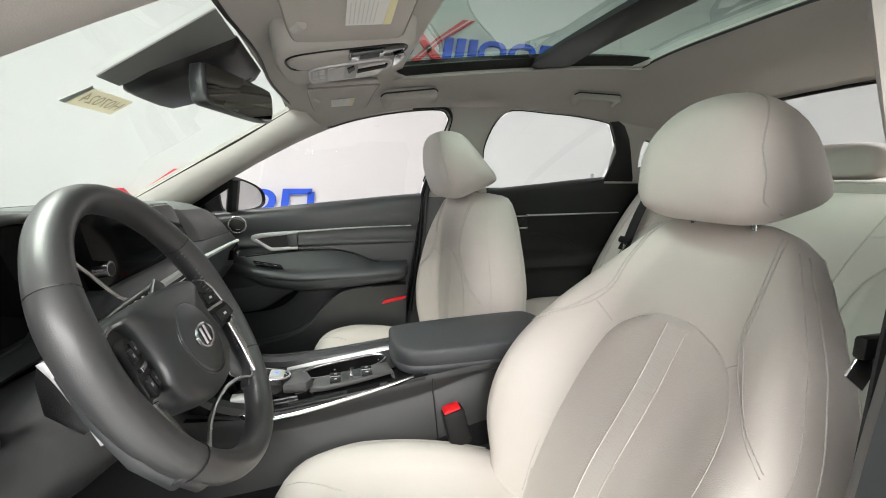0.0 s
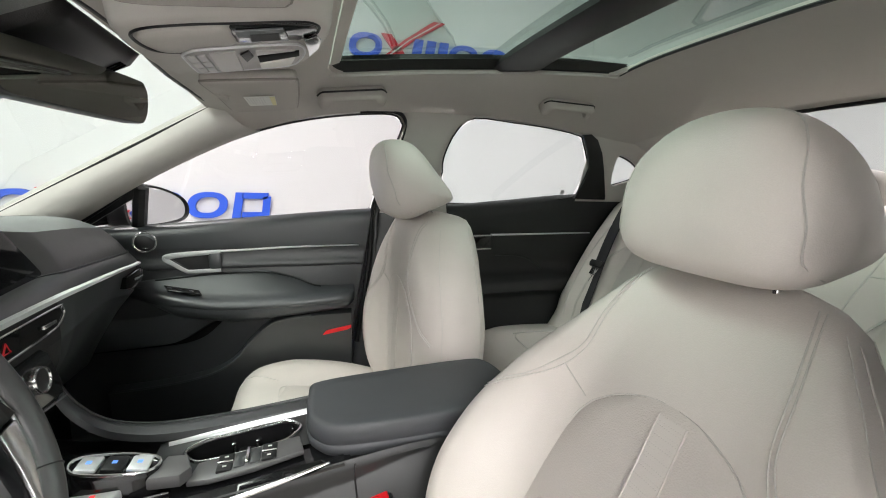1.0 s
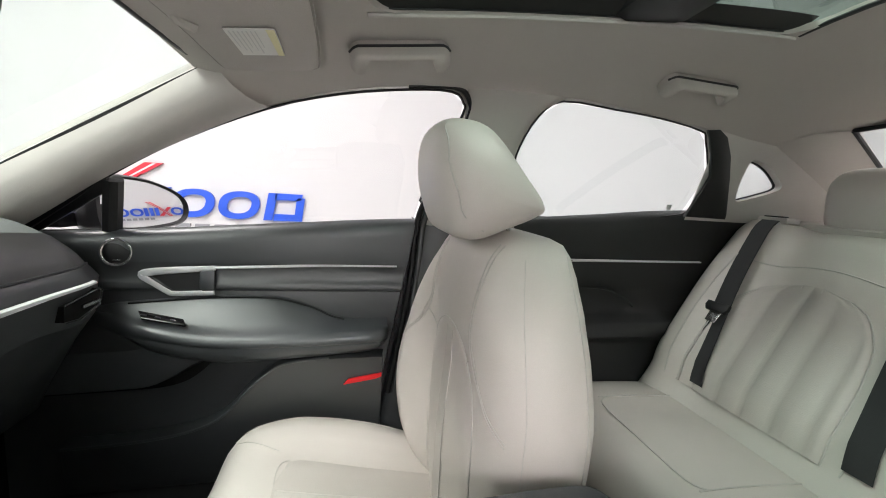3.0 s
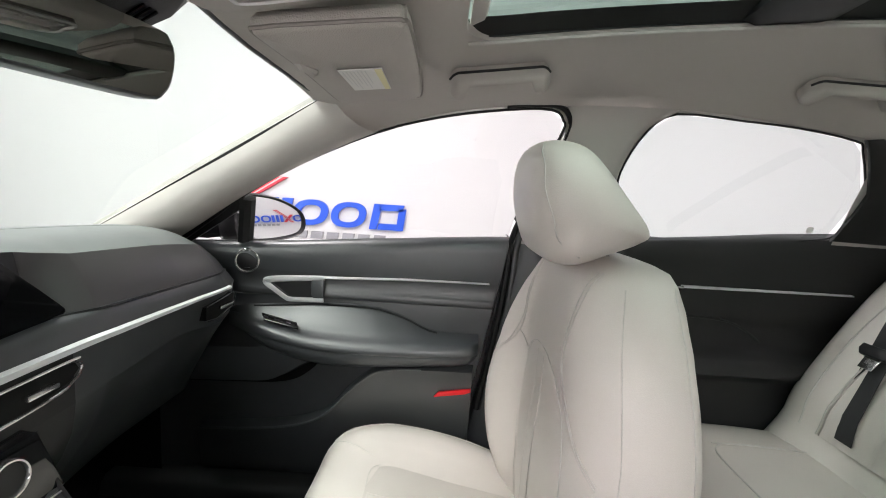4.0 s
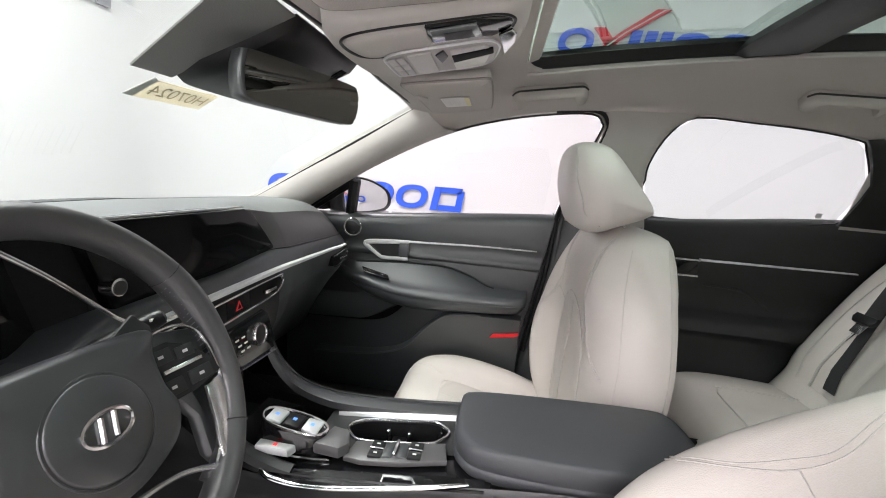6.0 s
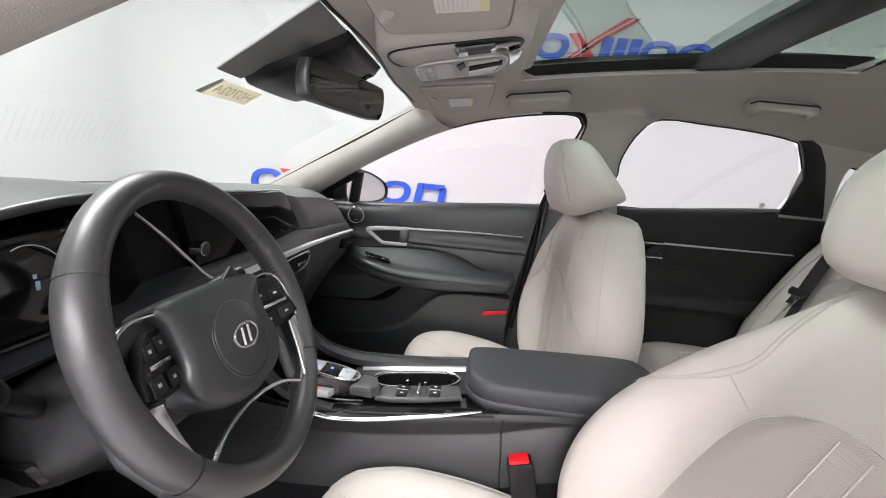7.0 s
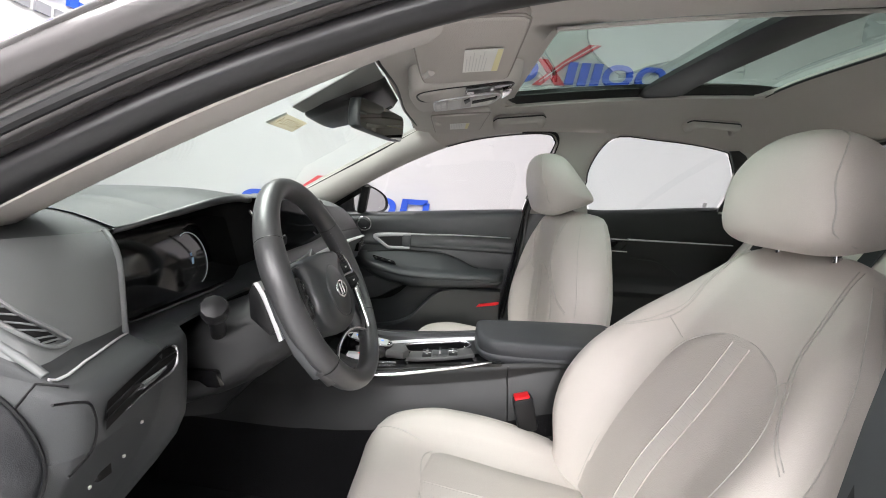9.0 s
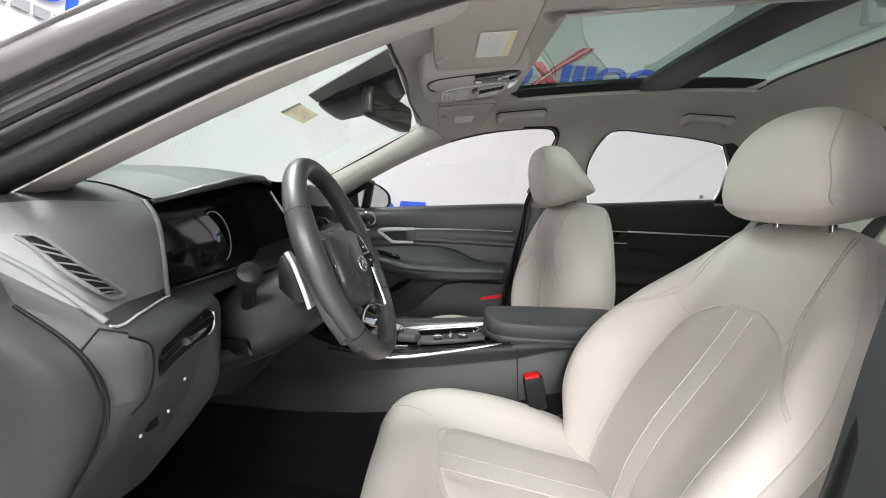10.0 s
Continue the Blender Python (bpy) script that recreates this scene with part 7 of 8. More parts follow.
# ---- centre console ----
def console():
    t = thing("centre_console", (0.1, 0.9, 0.33), "charcoal centre console with silver rails and cup holders", "centre console")

    def top_z(x):
        return interp(x, [(-0.62, 0.80), (-0.40, 0.76), (-0.30, 0.70), (-0.24, 0.675), (-0.15, 0.668), (0.0, 0.684), (0.15, 0.702), (0.30, 0.715), (0.56, 0.71)])

    def yl(x):
        return interp(x, [(-0.62, 0.86), (-0.30, 0.835), (-0.15, 0.812), (0.0, 0.802), (0.2, 0.802), (0.56, 0.815)])

    def yr(x):
        return interp(x, [(-0.30, 1.02), (-0.15, 1.01), (0.0, 1.003), (0.2, 1.003), (0.56, 1.0)])

    xs = [-0.62 + 1.18 * k / 54 for k in range(55)]
    for s, f in ((-1, yl), (1, yr)):
        bm = B()
        rows = []
        for x in xs:
            z, y = top_z(x), f(x)
            zc = interp(x, [(-0.32, 0.60), (-0.25, 0.608), (0.0, 0.640), (0.2, 0.671), (0.31, 0.698), (0.56, 0.70)])
            rows.append([V(x, y + s * 0.002, z + 0.002), V(x, y + s * 0.008, z - 0.006), V(x, y + s * 0.008, z * 0.6 + zc * 0.4), V(x, y + s * 0.003, zc + 0.006), V(x, y + s * 0.004, zc), V(x, y + s * 0.010, zc - 0.006), V(x, y + s * 0.026, zc - 0.09)])
        grid(bm, rows)
        part("side_panel", bm, DARK2, t, "charcoal side panel", 50)
        # lower flank in black, painting the footwell shade on the console side
        bm = B()
        grid(bm, [[r[-1] + V(0, -s * 0.002, 0.004), V(r[0].x, f(r[0].x) + s * 0.034, r[-1].z - 0.13), V(r[0].x, f(r[0].x) + s * 0.042, 0.32)] for r in rows])
        part("tunnel_shade", bm, CARPET, t, "carpet low on the console side, black for the footwell shade", 50)
    bm = B()
    tube(bm, [V(0.205, yl(0.205) - 0.0085, 0.705), V(0.205, yl(0.205) - 0.008, 0.675), V(0.206, yl(0.205) - 0.0125, 0.664), V(0.213, yl(0.205) - 0.032, 0.55), V(0.216, yl(0.205) - 0.041, 0.44)], 0.0012, 5)
    part("panel_joint", bm, BLACK, t)
    # top deck with openings made of strips
    bm = B()
    CUP = [(-0.052, 0.928), (-0.040, 0.905), (-0.010, 0.888), (0.09, 0.888), (0.118, 0.903), (0.126, 0.922), (0.112, 0.942), (0.085, 0.950), (-0.005, 0.950), (-0.036, 0.944)]
    hole = flat2(CUP, 4)
    o = ray_ring(hole, (-0.10, 0.16, 0.868, 0.985))
    rows = [[V(x, y, top_z(x)) for x, y in o], [V(x, y, top_z(x) + 0.001) for x, y in hole], [V(x, y, top_z(x) - 0.02) for x, y in hole]]
    grid(bm, rows, closed_v=True)
    part("cup_deck", bm, DARK2, t, "charcoal deck round the cup holders")
    bm = B()
    tube(bm, [V(x, y, top_z(x) + 0.003) for x, y in hole], 0.0032, 8, closed=True)
    part("cup_rim", bm, CHROME, t, "chrome cup holder rim")
    bm = B()
    inner = [V(x, y, top_z(x) - 0.002) for x, y in hole]
    low = [V(0.037 + (x - 0.037) * 0.9, 0.925 + (y - 0.925) * 0.9, 0.60) for x, y in hole]
    vs = grid(bm, [inner, low], closed_v=True)
    fan(bm, vs[1])
    cup = part("cup_well", bm, BLACK, t, "deep black twin cup well")
    for x in (0.018, 0.056):
        bm = B()
        box(bm, (x, 0.942, 0.668), (0.007, 0.012, 0.020), 0.0025)
        part("cup_finger", bm, CHROME, cup, "small bright cup finger")
        bm = B()
        box(bm, (x, 0.898, 0.655), (0.008, 0.014, 0.04), 0.003)
        part("cup_finger", bm, BLACK, cup)
    bm = B()
    box(bm, (0.037, 0.925, 0.635), (0.026, 0.060, 0.05), 0.004)
    part("cup_divider", bm, BLACK, cup)
    bm = B()
    box(bm, (0.108, 0.935, 0.68), (0.004, 0.012, 0.03), 0.001, Matrix.Rotation(radians(20), 4, "Y"))
    part("cup_tab", bm, CHROME, cup)
    # silver strip between the cups and the curved rail
    bm = B()
    rows = []
    for k in range(15):
        x = -0.085 + 0.245 * k / 14
        w = interp(k / 14, [(0, 0.001), (0.4, 0.0045), (1, 0.005)])
        rows.append([V(x, 0.9645 - w, top_z(x) + 0.001), V(x, 0.9645 - w * 0.5, top_z(x) + 0.006), V(x, 0.9645 + w * 0.5, top_z(x) + 0.008), V(x, 0.9645 + w, top_z(x) + 0.004)])
    loft(bm, rows)
    part("silver_strip", bm, SILVER, t, "satin silver strip beside the cup holders")
    # passenger side silver deck and curved rail to the dash
    bm = B()
    rows = []
    pth = cat([(-0.258, 0.998, 0.835), (-0.247, 1.004, 0.78), (-0.225, 1.008, 0.735), (-0.185, 1.008, 0.702), (-0.12, 1.004, 0.688), (-0.04, 0.998, 0.690), (0.06, 0.995, 0.698), (0.20, 0.995, 0.712)], 6)
    for k, p in enumerate(pth):
        w = interp(k / len(pth), [(0, 0.010), (0.35, 0.014), (0.6, 0.024), (0.8, 0.024), (1, 0.022)])
        rows.append([p + V(0, 0.012, -0.012), p + V(0, 0.011, 0.0), p + V(0, 0.006, 0.005), p + V(0, -0.3 * w, 0.006), p + V(0, -w, 0.003), p + V(0, -w - 0.004, -0.008)])
    grid(bm, rows)
    part("curved_rail", bm, surface("dark_satin_metal", (0.075, 0.075, 0.08), 0.36, metal=0.5, vary=0.05), t, "dark satin metal curved rail", 50)
    bm = B()
    tube(bm, [p + V(0, 0.009, 0.005) for p in pth], 0.0028, 6)
    part("rail_bead", bm, DARK2, t)
    bm = B()
    pl_ = cat([(-0.258, 0.832, 0.80), (-0.240, 0.826, 0.74), (-0.20, 0.822, 0.70), (-0.14, 0.818, 0.678), (-0.10, 0.815, 0.672)], 5)
    rows = [[p + V(0, -0.012, -0.012), p + V(0, -0.010, 0.002), p + V(0, 0.004, 0.006), p + V(0, 0.012, 0.0), p + V(0, 0.012, -0.02)] for p in pl_]
    grid(bm, rows)
    part("curved_rail", bm, DARK2, t)
    # driver side silver rail with black inlay
    bm = B()
    path = cat([(-0.158, 0.868, 0.671), (-0.155, 0.825, 0.669), (-0.140, 0.803, 0.667), (-0.115, 0.7985, 0.6635), (-0.083, 0.7975, 0.6625), (-0.030, 0.7935, 0.6710), (0.067, 0.7935, 0.690), (0.120, 0.7950, 0.7005), (0.168, 0.800, 0.7095)], 6)
    tube(bm, path, [interp(k / len(path), [(0, 0.003), (0.2, 0.0052), (0.6, 0.0044), (0.92, 0.0038), (1, 0.002)]) for k in range(len(path))], 10)
    part("silver_rail", bm, CHROME, t, "bright silver side rail")
    bm = B()
    tube(bm, cat([(-0.158, 0.843, 0.6715), (-0.098, 0.8423, 0.6725), (-0.053, 0.8418, 0.6765)], 5), [0.0032] * 9 + [0.0024, 0.0014], 8)
    part("silver_bar", bm, CHROME, t, "short chrome bar beside the shift buttons")
    bm = B()
    grid(bm, [[V(x, 0.816, top_z(x) + 0.0025), V(x, yl(x) - 0.009, top_z(x) - 0.001), V(x, yl(x) - 0.0105, interp(x, [(-0.14, 0.664), (-0.083, 0.661), (-0.03, 0.669), (0.067, 0.688), (0.18, 0.7105)]))] for x in [-0.14 + 0.33 * k / 22 for k in range(23)]])
    part("deck_flank", bm, GLOSS, t, "gloss black deck edge above the rail", 60)
    bm = B()
    grid(bm, [[V(x, y, top_z(x) - 0.004) for x in (-0.24, -0.16, -0.05, 0.06, 0.15, 0.20)] for y in (0.805, 0.84, 0.875, 0.99)], skip=lambda i, j: i == 2 and 1 <= j <= 4)
    part("deck_plate", bm, GLOSS, t, "gloss black deck plate")
    # control island: shift buttons, switch row
    bm = B()
    out = cat([(-0.175, 0.872, 0), (-0.168, 0.892, 0), (-0.12, 0.899, 0), (-0.075, 0.892, 0), (-0.066, 0.874, 0), (-0.078, 0.856, 0), (-0.12, 0.850, 0), (-0.16, 0.855, 0)], 3, True)
    # the module slopes up towards the dashboard
    def slope(x, y, z=0.0):
        return V(x, y, 0.7120 - (x + 0.07) * 0.16 + z)

    loft(bm, [[slope(-0.12 + (p.x + 0.12) * f, 0.862 + (p.y - 0.874) * f, z) for p in out] for f, z in ((1.10, -0.034), (1.06, -0.012), (1.0, -0.003), (0.96, -0.001), (0.5, 0.0))])
    gear = part("shift_module", bm, GLOSS, t, "gloss black shift by wire button module", 55)
    bm = B()
    tube(bm, [slope(-0.12 + (p.x + 0.12) * 0.97, 0.862 + (p.y - 0.874) * 0.97, 0.0) for p in out], 0.0022, 6, closed=True)
    part("module_rim", bm, CHROME, gear, "chrome rim round the shift buttons")
    for mat, x in ((SILVER, -0.150), (BLACK, -0.120), (SILVER, -0.090)):
        bm = B()
        box(bm, slope(x, 0.861, 0.0015), (0.0265, 0.032, 0.007), 0.003, Matrix.Rotation(math.atan(0.16), 4, "Y"))
        part("shift_button", bm, mat, gear)
        bm = B()
        box(bm, slope(x, 0.861, 0.0053), (0.006, 0.006, 0.0008), 0, Matrix.Rotation(math.atan(0.16), 4, "Y"))
        part("lit_mark", bm, glow("blue_lit_mark", (0.15, 0.35, 1.0), 0.5), gear, "small blue lit mark")
    bm = B()
    prism(bm, [V(x, y, 0.684) for x, y in ((-0.165, 0.822), (-0.165, 0.840), (-0.105, 0.838), (-0.112, 0.822))], V(-0.002, 0, 0.014), 0.003)
    pk = part("park_button", bm, SILVER, t, "silver park button")
    bm = B()
    box(bm, (-0.137, 0.830, 0.6984), (0.006, 0.005, 0.0008), 0)
    part("lit_mark", bm, glow("red_lit_mark", (1.0, 0.05, 0.05), 1.0), pk)
    bm = B()
    prism(bm, [V(x, y, 0.686) for x, y in ((-0.078, 0.838), (-0.064, 0.888), (-0.036, 0.884), (-0.024, 0.850), (-0.036, 0.834))], V(0.0, 0, 0.021), 0.005)
    part("shift_cowl", bm, SATIN, t, "dark cowl behind the shift buttons")
    bm = B()
    prism(bm, [V(x, y, top_z(x) + 0.0) for x, y in ((-0.030, 0.840), (-0.022, 0.880), (0.125, 0.884), (0.132, 0.842), (0.06, 0.832), (0.0, 0.832))], V(0, 0, 0.010), 0.003)
    row = part("switch_base", bm, SATIN, t, "satin grey switch base")
    for x in (0.019, 0.081):
        for y in (0.847, 0.869):
            bm = B()
            box(bm, (x, y, top_z(x) + 0.0112), (0.0215, 0.017, 0.005), 0.0015)
            part("switch", bm, PODBLACK, row, "black rocker key")
            bm = B()
            box(bm, (x, y, top_z(x) + 0.0142), (0.0055, 0.0028, 0.0006), 0)
            part("key_mark", bm, INK, row, "pale key mark")
        bm = B()
        box(bm, (x, 0.858, top_z(x) + 0.0132), (0.0215, 0.0030, 0.004), 0.0008)
        part("switch_bar", bm, CHROME, row, "chrome bar between the keys")
    for x in (0.039, 0.061):
        bm = B()
        box(bm, (x, 0.858, top_z(x) + 0.0108), (0.0150, 0.034, 0.004), 0.0015)
        part("switch", bm, DARK, row, "plain dark key")
    bm = B()
    box(bm, (0.050, 0.858, top_z(0.050) + 0.015), (0.0055, 0.036, 0.008), 0.002)
    part("switch_divider", bm, CHROME, row, "chrome divider")
    # front storage cave
    bm = B()
    grid(bm, [[V(-0.30, y, z) for y in (0.84, 0.925, 1.0)] for z in (0.60, 0.78)])
    grid(bm, [[V(-0.30, y, 0.640), V(-0.20, y, 0.640)] for y in (0.83, 1.01)])
    part("storage_cave", bm, BLACK, t, "black storage cave")
    bm = B()
    disc(bm, (-0.296, 0.90, 0.705), (1, 0, 0.2), 0.012, 0.01, 20)
    part("socket", bm, DARK2, t)
    # armrest lid
    bm = B()
    rows = []
    foot = cat([(0.150, 0.845, 0), (0.138, 0.885, 0), (0.140, 0.955, 0), (0.160, 0.985, 0), (0.30, 0.998, 0), (0.46, 1.002, 0), (0.500, 0.985, 0), (0.512, 0.92, 0), (0.505, 0.850, 0), (0.47, 0.822, 0), (0.32, 0.812, 0), (0.19, 0.820, 0)], 4, True)
    for f, z in ((0.97, -0.006), (1.0, 0.0), (1.006, 0.006), (1.004, 0.012), (0.990, 0.0135), (0.992, 0.015), (1.002, 0.0165), (1.002, 0.034), (0.993, 0.0415), (0.975, 0.0455), (0.93, 0.0475), (0.6, 0.0485), (0.3, 0.049)):
        rows.append([V(0.325 + (p.x - 0.325) * f, 0.908 + (p.y - 0.908) * f, 0.705 + z + (p.x - 0.14) * 0.012) for p in foot])
    loft(bm, rows)
    part("armrest_lid", bm, ARMREST, t, "padded charcoal armrest lid", 60)
    bm = B()
    rows = []
    for f, z in ((0.955, 0.70), (0.96, 0.66), (0.97, 0.60)):
        rows.append([V(0.345 + (p.x - 0.325) * f, 0.906 + (p.y - 0.908) * f, z) for p in foot])
    loft(bm, rows)
    part("armrest_box", bm, DARK2, t, "charcoal box under the armrest")
    return t


console()


def buckle(x, y, z, lean, label):
    t = thing("belt_buckle", (x, y, z - 0.1), label, "belt buckle", "front belt buckles")
    m = Matrix.Rotation(radians(lean), 4, "Y")
    bm = B()
    box(bm, V(x, y, z - 0.032), (0.044, 0.036, 0.078), 0.006, m)
    part("housing", bm, BLACK, t, "black buckle housing")
    bm = B()
    box(bm, V(x, y, z - 0.032) + m.to_3x3() @ V(-0.001, 0, 0.037), (0.034, 0.028, 0.012), 0.003, m)
    part("release_button", bm, RED, t, "red release button")
    bm = B()
    box(bm, V(x, y, z - 0.032) + m.to_3x3() @ V(0, 0, -0.085), (0.022, 0.022, 0.11), 0.003, m)
    part("stalk", bm, BLACK, t)
    return t


buckle(0.248, 0.778, 0.640, -14, "black seat belt buckle with red button beside the console")


# ---- roof fittings ----
def sun_visor(side, label, dy=0.0, dz=0.0, lab_x=0.0, inner=1.055):
    def place(pts):
        return both(side, [V(p[0], p[1] + dy, p[2] + dz) for p in pts])

    t = thing("sun_visor", place([(0.05, 1.19, 1.30)])[0], label, "sun visor", "sun visors")

    def Z(x, y):
        return 1.287 + 0.12 * x - 0.004 * ((y - 1.19) / 0.14) ** 2

    out = cat([(-0.014, inner + 0.025, 0), (-0.016, 1.18, 0), (-0.014, 1.30, 0), (-0.008, 1.324, 0), (0.004, 1.331, 0), (0.06, 1.334, 0), (0.110, 1.331, 0), (0.124, 1.322, 0), (0.130, 1.30, 0), (0.134, 1.18, 0), (0.135, inner + 0.025, 0), (0.131, inner + 0.007, 0), (0.12, inner + 0.001, 0), (0.06, inner, 0), (0.0, inner + 0.002, 0)], 4, True)
    bm = B()
    cx, cy = 0.06, 1.19
    rows = [[V(cx + (p.x - cx) * f, cy + (p.y - cy) * f, Z(cx + (p.x - cx) * f, cy + (p.y - cy) * f) + d) for p in out] for f, d in ((0.96, 0.020), (1.0, 0.012), (1.0, 0.006), (0.985, 0.001), (0.95, -0.001), (0.6, -0.0022), (0.2, -0.0026))]
    loft(bm, [place(r) for r in rows])
    body = part("panel", bm, VISOR, t, "beige vinyl visor panel", 55)
    # edge seam, dark to stand for the shade in the visor's gap
    bm = B()
    tube(bm, place([(p.x, p.y, Z(p.x, p.y) + 0.0035) for p in out]), 0.0021, 6, closed=True)
    part("piping", bm, VISOREDGE, body, "edge seam darkened for the shade round the visor")
    bm = B()
    prism(bm, place([(x + lab_x, y, Z(x + lab_x, y) - 0.0046) for x, y in ((0.034, 1.130), (0.090, 1.130), (0.088, 1.235), (0.034, 1.235))]), V(0, 0, -0.0012))
    lab = part("warning_label", bm, PAPER, t, "white paper warning label")
    bm = B()
    prism(bm, place([(x + lab_x, y, Z(x + lab_x, y) - 0.0060) for x, y in ((0.080, 1.131), (0.0895, 1.131), (0.0875, 1.234), (0.080, 1.234))]), V(0, 0, -0.0004))
    part("yellow_stripe", bm, YELLOW, lab)
    for k in range(7):
        bm = B()
        x = 0.038 + 0.0048 * k
        prism(bm, place([(a + lab_x, b, Z(a + lab_x, b) - 0.0060) for a, b in ((x, 1.137), (x + 0.0012, 1.137), (x + 0.0012, 1.20 + 0.025 * ((k * 7) % 3) / 2), (x, 1.20 + 0.025 * ((k * 7) % 3) / 2))]), V(0, 0, -0.0003))
        part("print_line", bm, INK, lab)
    bm = B()
    a = place([(-0.012, 1.10, 1.292), (-0.006, 1.115, 1.283), (0.004, 1.135, 1.283)])
    tube(bm, a, 0.006, 8)
    part("pivot_clip", bm, BEIGE, t)
    return t


sun_visor(1, "beige passenger sun visor folded up with white label", 0.0, -0.009, inner=0.985)
sun_visor(-1, "beige driver sun visor folded up with white and yellow label", 0.108, -0.009, 0.02)


def overhead_console():
    t = thing("overhead_console", (0.07, CY, 1.31), "beige overhead console with reading lamps and switches", "overhead console")

    def Q(x, y, d=0.0):
        return V(x, y, 1.284 + 0.22 * x - d)

    def shape(pts, n=4):
        return cat([(x, y, 0) for x, y in pts], n, True)

    out = shape([(-0.044, 0.775), (-0.048, 0.850), (-0.040, 0.945), (-0.015, 0.972), (0.08, 0.980), (0.138, 0.975), (0.160, 0.935), (0.174, 0.865), (0.172, 0.800), (0.140, 0.765), (0.07, 0.748), (-0.022, 0.742)])
    cx, cy = 0.064, 0.862
    bm = B()
    loft(bm, [[Q(cx + (p.x - cx) * f, cy + (p.y - cy) * f, d) for p in out] for f, d in ((1.08, -0.045), (1.04, -0.006), (1.0, 0.0), (0.97, 0.003), (0.6, 0.004), (0.2, 0.004))])
    part("body", bm, BEIGE, t, "beige console shell", 55)
    bm = B()
    path = [Q(p.x, p.y, 0.0035) for p in cat([(0.012, 0.856, 0), (-0.012, 0.850, 0), (-0.028, 0.834, 0), (-0.034, 0.800, 0), (-0.030, 0.772, 0), (-0.012, 0.759, 0), (0.03, 0.760, 0), (0.070, 0.767, 0), (0.125, 0.776, 0), (0.152, 0.786, 0), (0.164, 0.806, 0), (0.162, 0.828, 0)], 5)]
    tube(bm, path, 0.0021, 6)
    part("shadow_gap", bm, BLACK, t, "black gap round the lid")
    # sunglasses lid
    lo = shape([(-0.027, 0.800), (-0.026, 0.776), (-0.010, 0.764), (0.030, 0.765), (0.062, 0.771), (0.064, 0.800), (0.062, 0.832), (0.020, 0.830), (-0.002, 0.842), (-0.020, 0.830)])
    lx, ly = 0.020, 0.800
    bm = B()
    loft(bm, [[Q(lx + (p.x - lx) * f, ly + (p.y - ly) * f, d) for p in lo] for f, d in ((1.0, 0.002), (1.0, 0.0065), (0.95, 0.0085), (0.5, 0.0095), (0.1, 0.0095))])
    part("glasses_lid", bm, BEIGE, t, "beige sunglasses holder lid", 55)
    # dark gloss well with the reading lamp lens set in it
    bm = B()
    prism(bm, [Q(p.x, p.y, 0.003) for p in shape([(0.066, 0.772), (0.110, 0.777), (0.150, 0.789), (0.161, 0.806), (0.158, 0.830), (0.140, 0.846), (0.130, 0.843), (0.090, 0.838), (0.066, 0.832)])], V(0, 0, -0.002), 0.0006)
    part("lamp_surround", bm, GLOSS, t, "piano black lamp surround")
    bm = B()
    prism(bm, [Q(x, y, 0.0055) for x, y in ((0.070, 0.783), (0.122, 0.788), (0.127, 0.834), (0.069, 0.828))], V(0, 0, -0.003), 0.001)
    lens = part("reading_lamp", bm, LAMPGLASS, t, "clear smoked reading lamp lens")
    bm = B()
    prism(bm, [Q(x, y, 0.0086) for x, y in ((0.084, 0.796), (0.116, 0.800), (0.118, 0.826), (0.083, 0.822))], V(0, 0, -0.0005))
    part("lamp_element", bm, PODBLACK, lens, "dark lamp element")
    # silver switch panel with a bright rim and tip
    oo = shape([(-0.002, 0.862), (0.002, 0.846), (0.020, 0.836), (0.070, 0.840), (0.126, 0.848), (0.142, 0.862), (0.147, 0.890), (0.140, 0.930), (0.128, 0.957), (0.100, 0.961), (0.050, 0.953), (0.006, 0.946), (-0.002, 0.930)])
    bm = B()
    prism(bm, [Q(p.x, p.y, 0.002) for p in oo], V(0, 0, -0.0065), 0.002)
    pan = part("switch_panel", bm, surface("silver_grey_plastic", (0.40, 0.38, 0.375), 0.35, vary=0.04), t, "silver grey switch panel")
    bm = B()
    tube(bm, [Q(p.x, p.y, 0.0085) for p in oo], 0.0018, 6, closed=True)
    part("panel_rim", bm, SILVER, pan, "pale silver rim")
    bm = B()
    prism(bm, [Q(x, y, 0.0045) for x, y in ((0.146, 0.842), (0.162, 0.828), (0.168, 0.850), (0.166, 0.885), (0.153, 0.925), (0.151, 0.885))], V(0, 0, -0.004), 0.001)
    part("gloss_corner", bm, CHROME, t, "bright chrome corner")
    keys = surface("key_grey_plastic", (0.52, 0.50, 0.49), 0.4, vary=0.04)

    def switch(quad, mat, lab=""):
        bm = B()
        prism(bm, [Q(x, y, 0.0088) for x, y in quad], V(0, 0, -0.003), 0.001)
        part("switch", bm, mat, pan, lab)

    for i in range(2):
        for j in range(3):
            x, y = 0.0035 + 0.0115 * i, 0.853 + 0.029 * j
            switch(((x, y), (x + 0.0095, y), (x + 0.0095, y + 0.026), (x, y + 0.026)), keys)
    switch(((0.030, 0.848), (0.060, 0.852), (0.058, 0.948), (0.029, 0.943)), keys)
    switch(((0.064, 0.866), (0.076, 0.852), (0.079, 0.880), (0.068, 0.905)), BLACK, "gloss black microphone grille")
    switch(((0.084, 0.858), (0.128, 0.862), (0.134, 0.872), (0.084, 0.876)), keys)
    switch(((0.084, 0.881), (0.139, 0.877), (0.139, 0.900), (0.084, 0.912)), RECESSBLACK, "black slot switch")
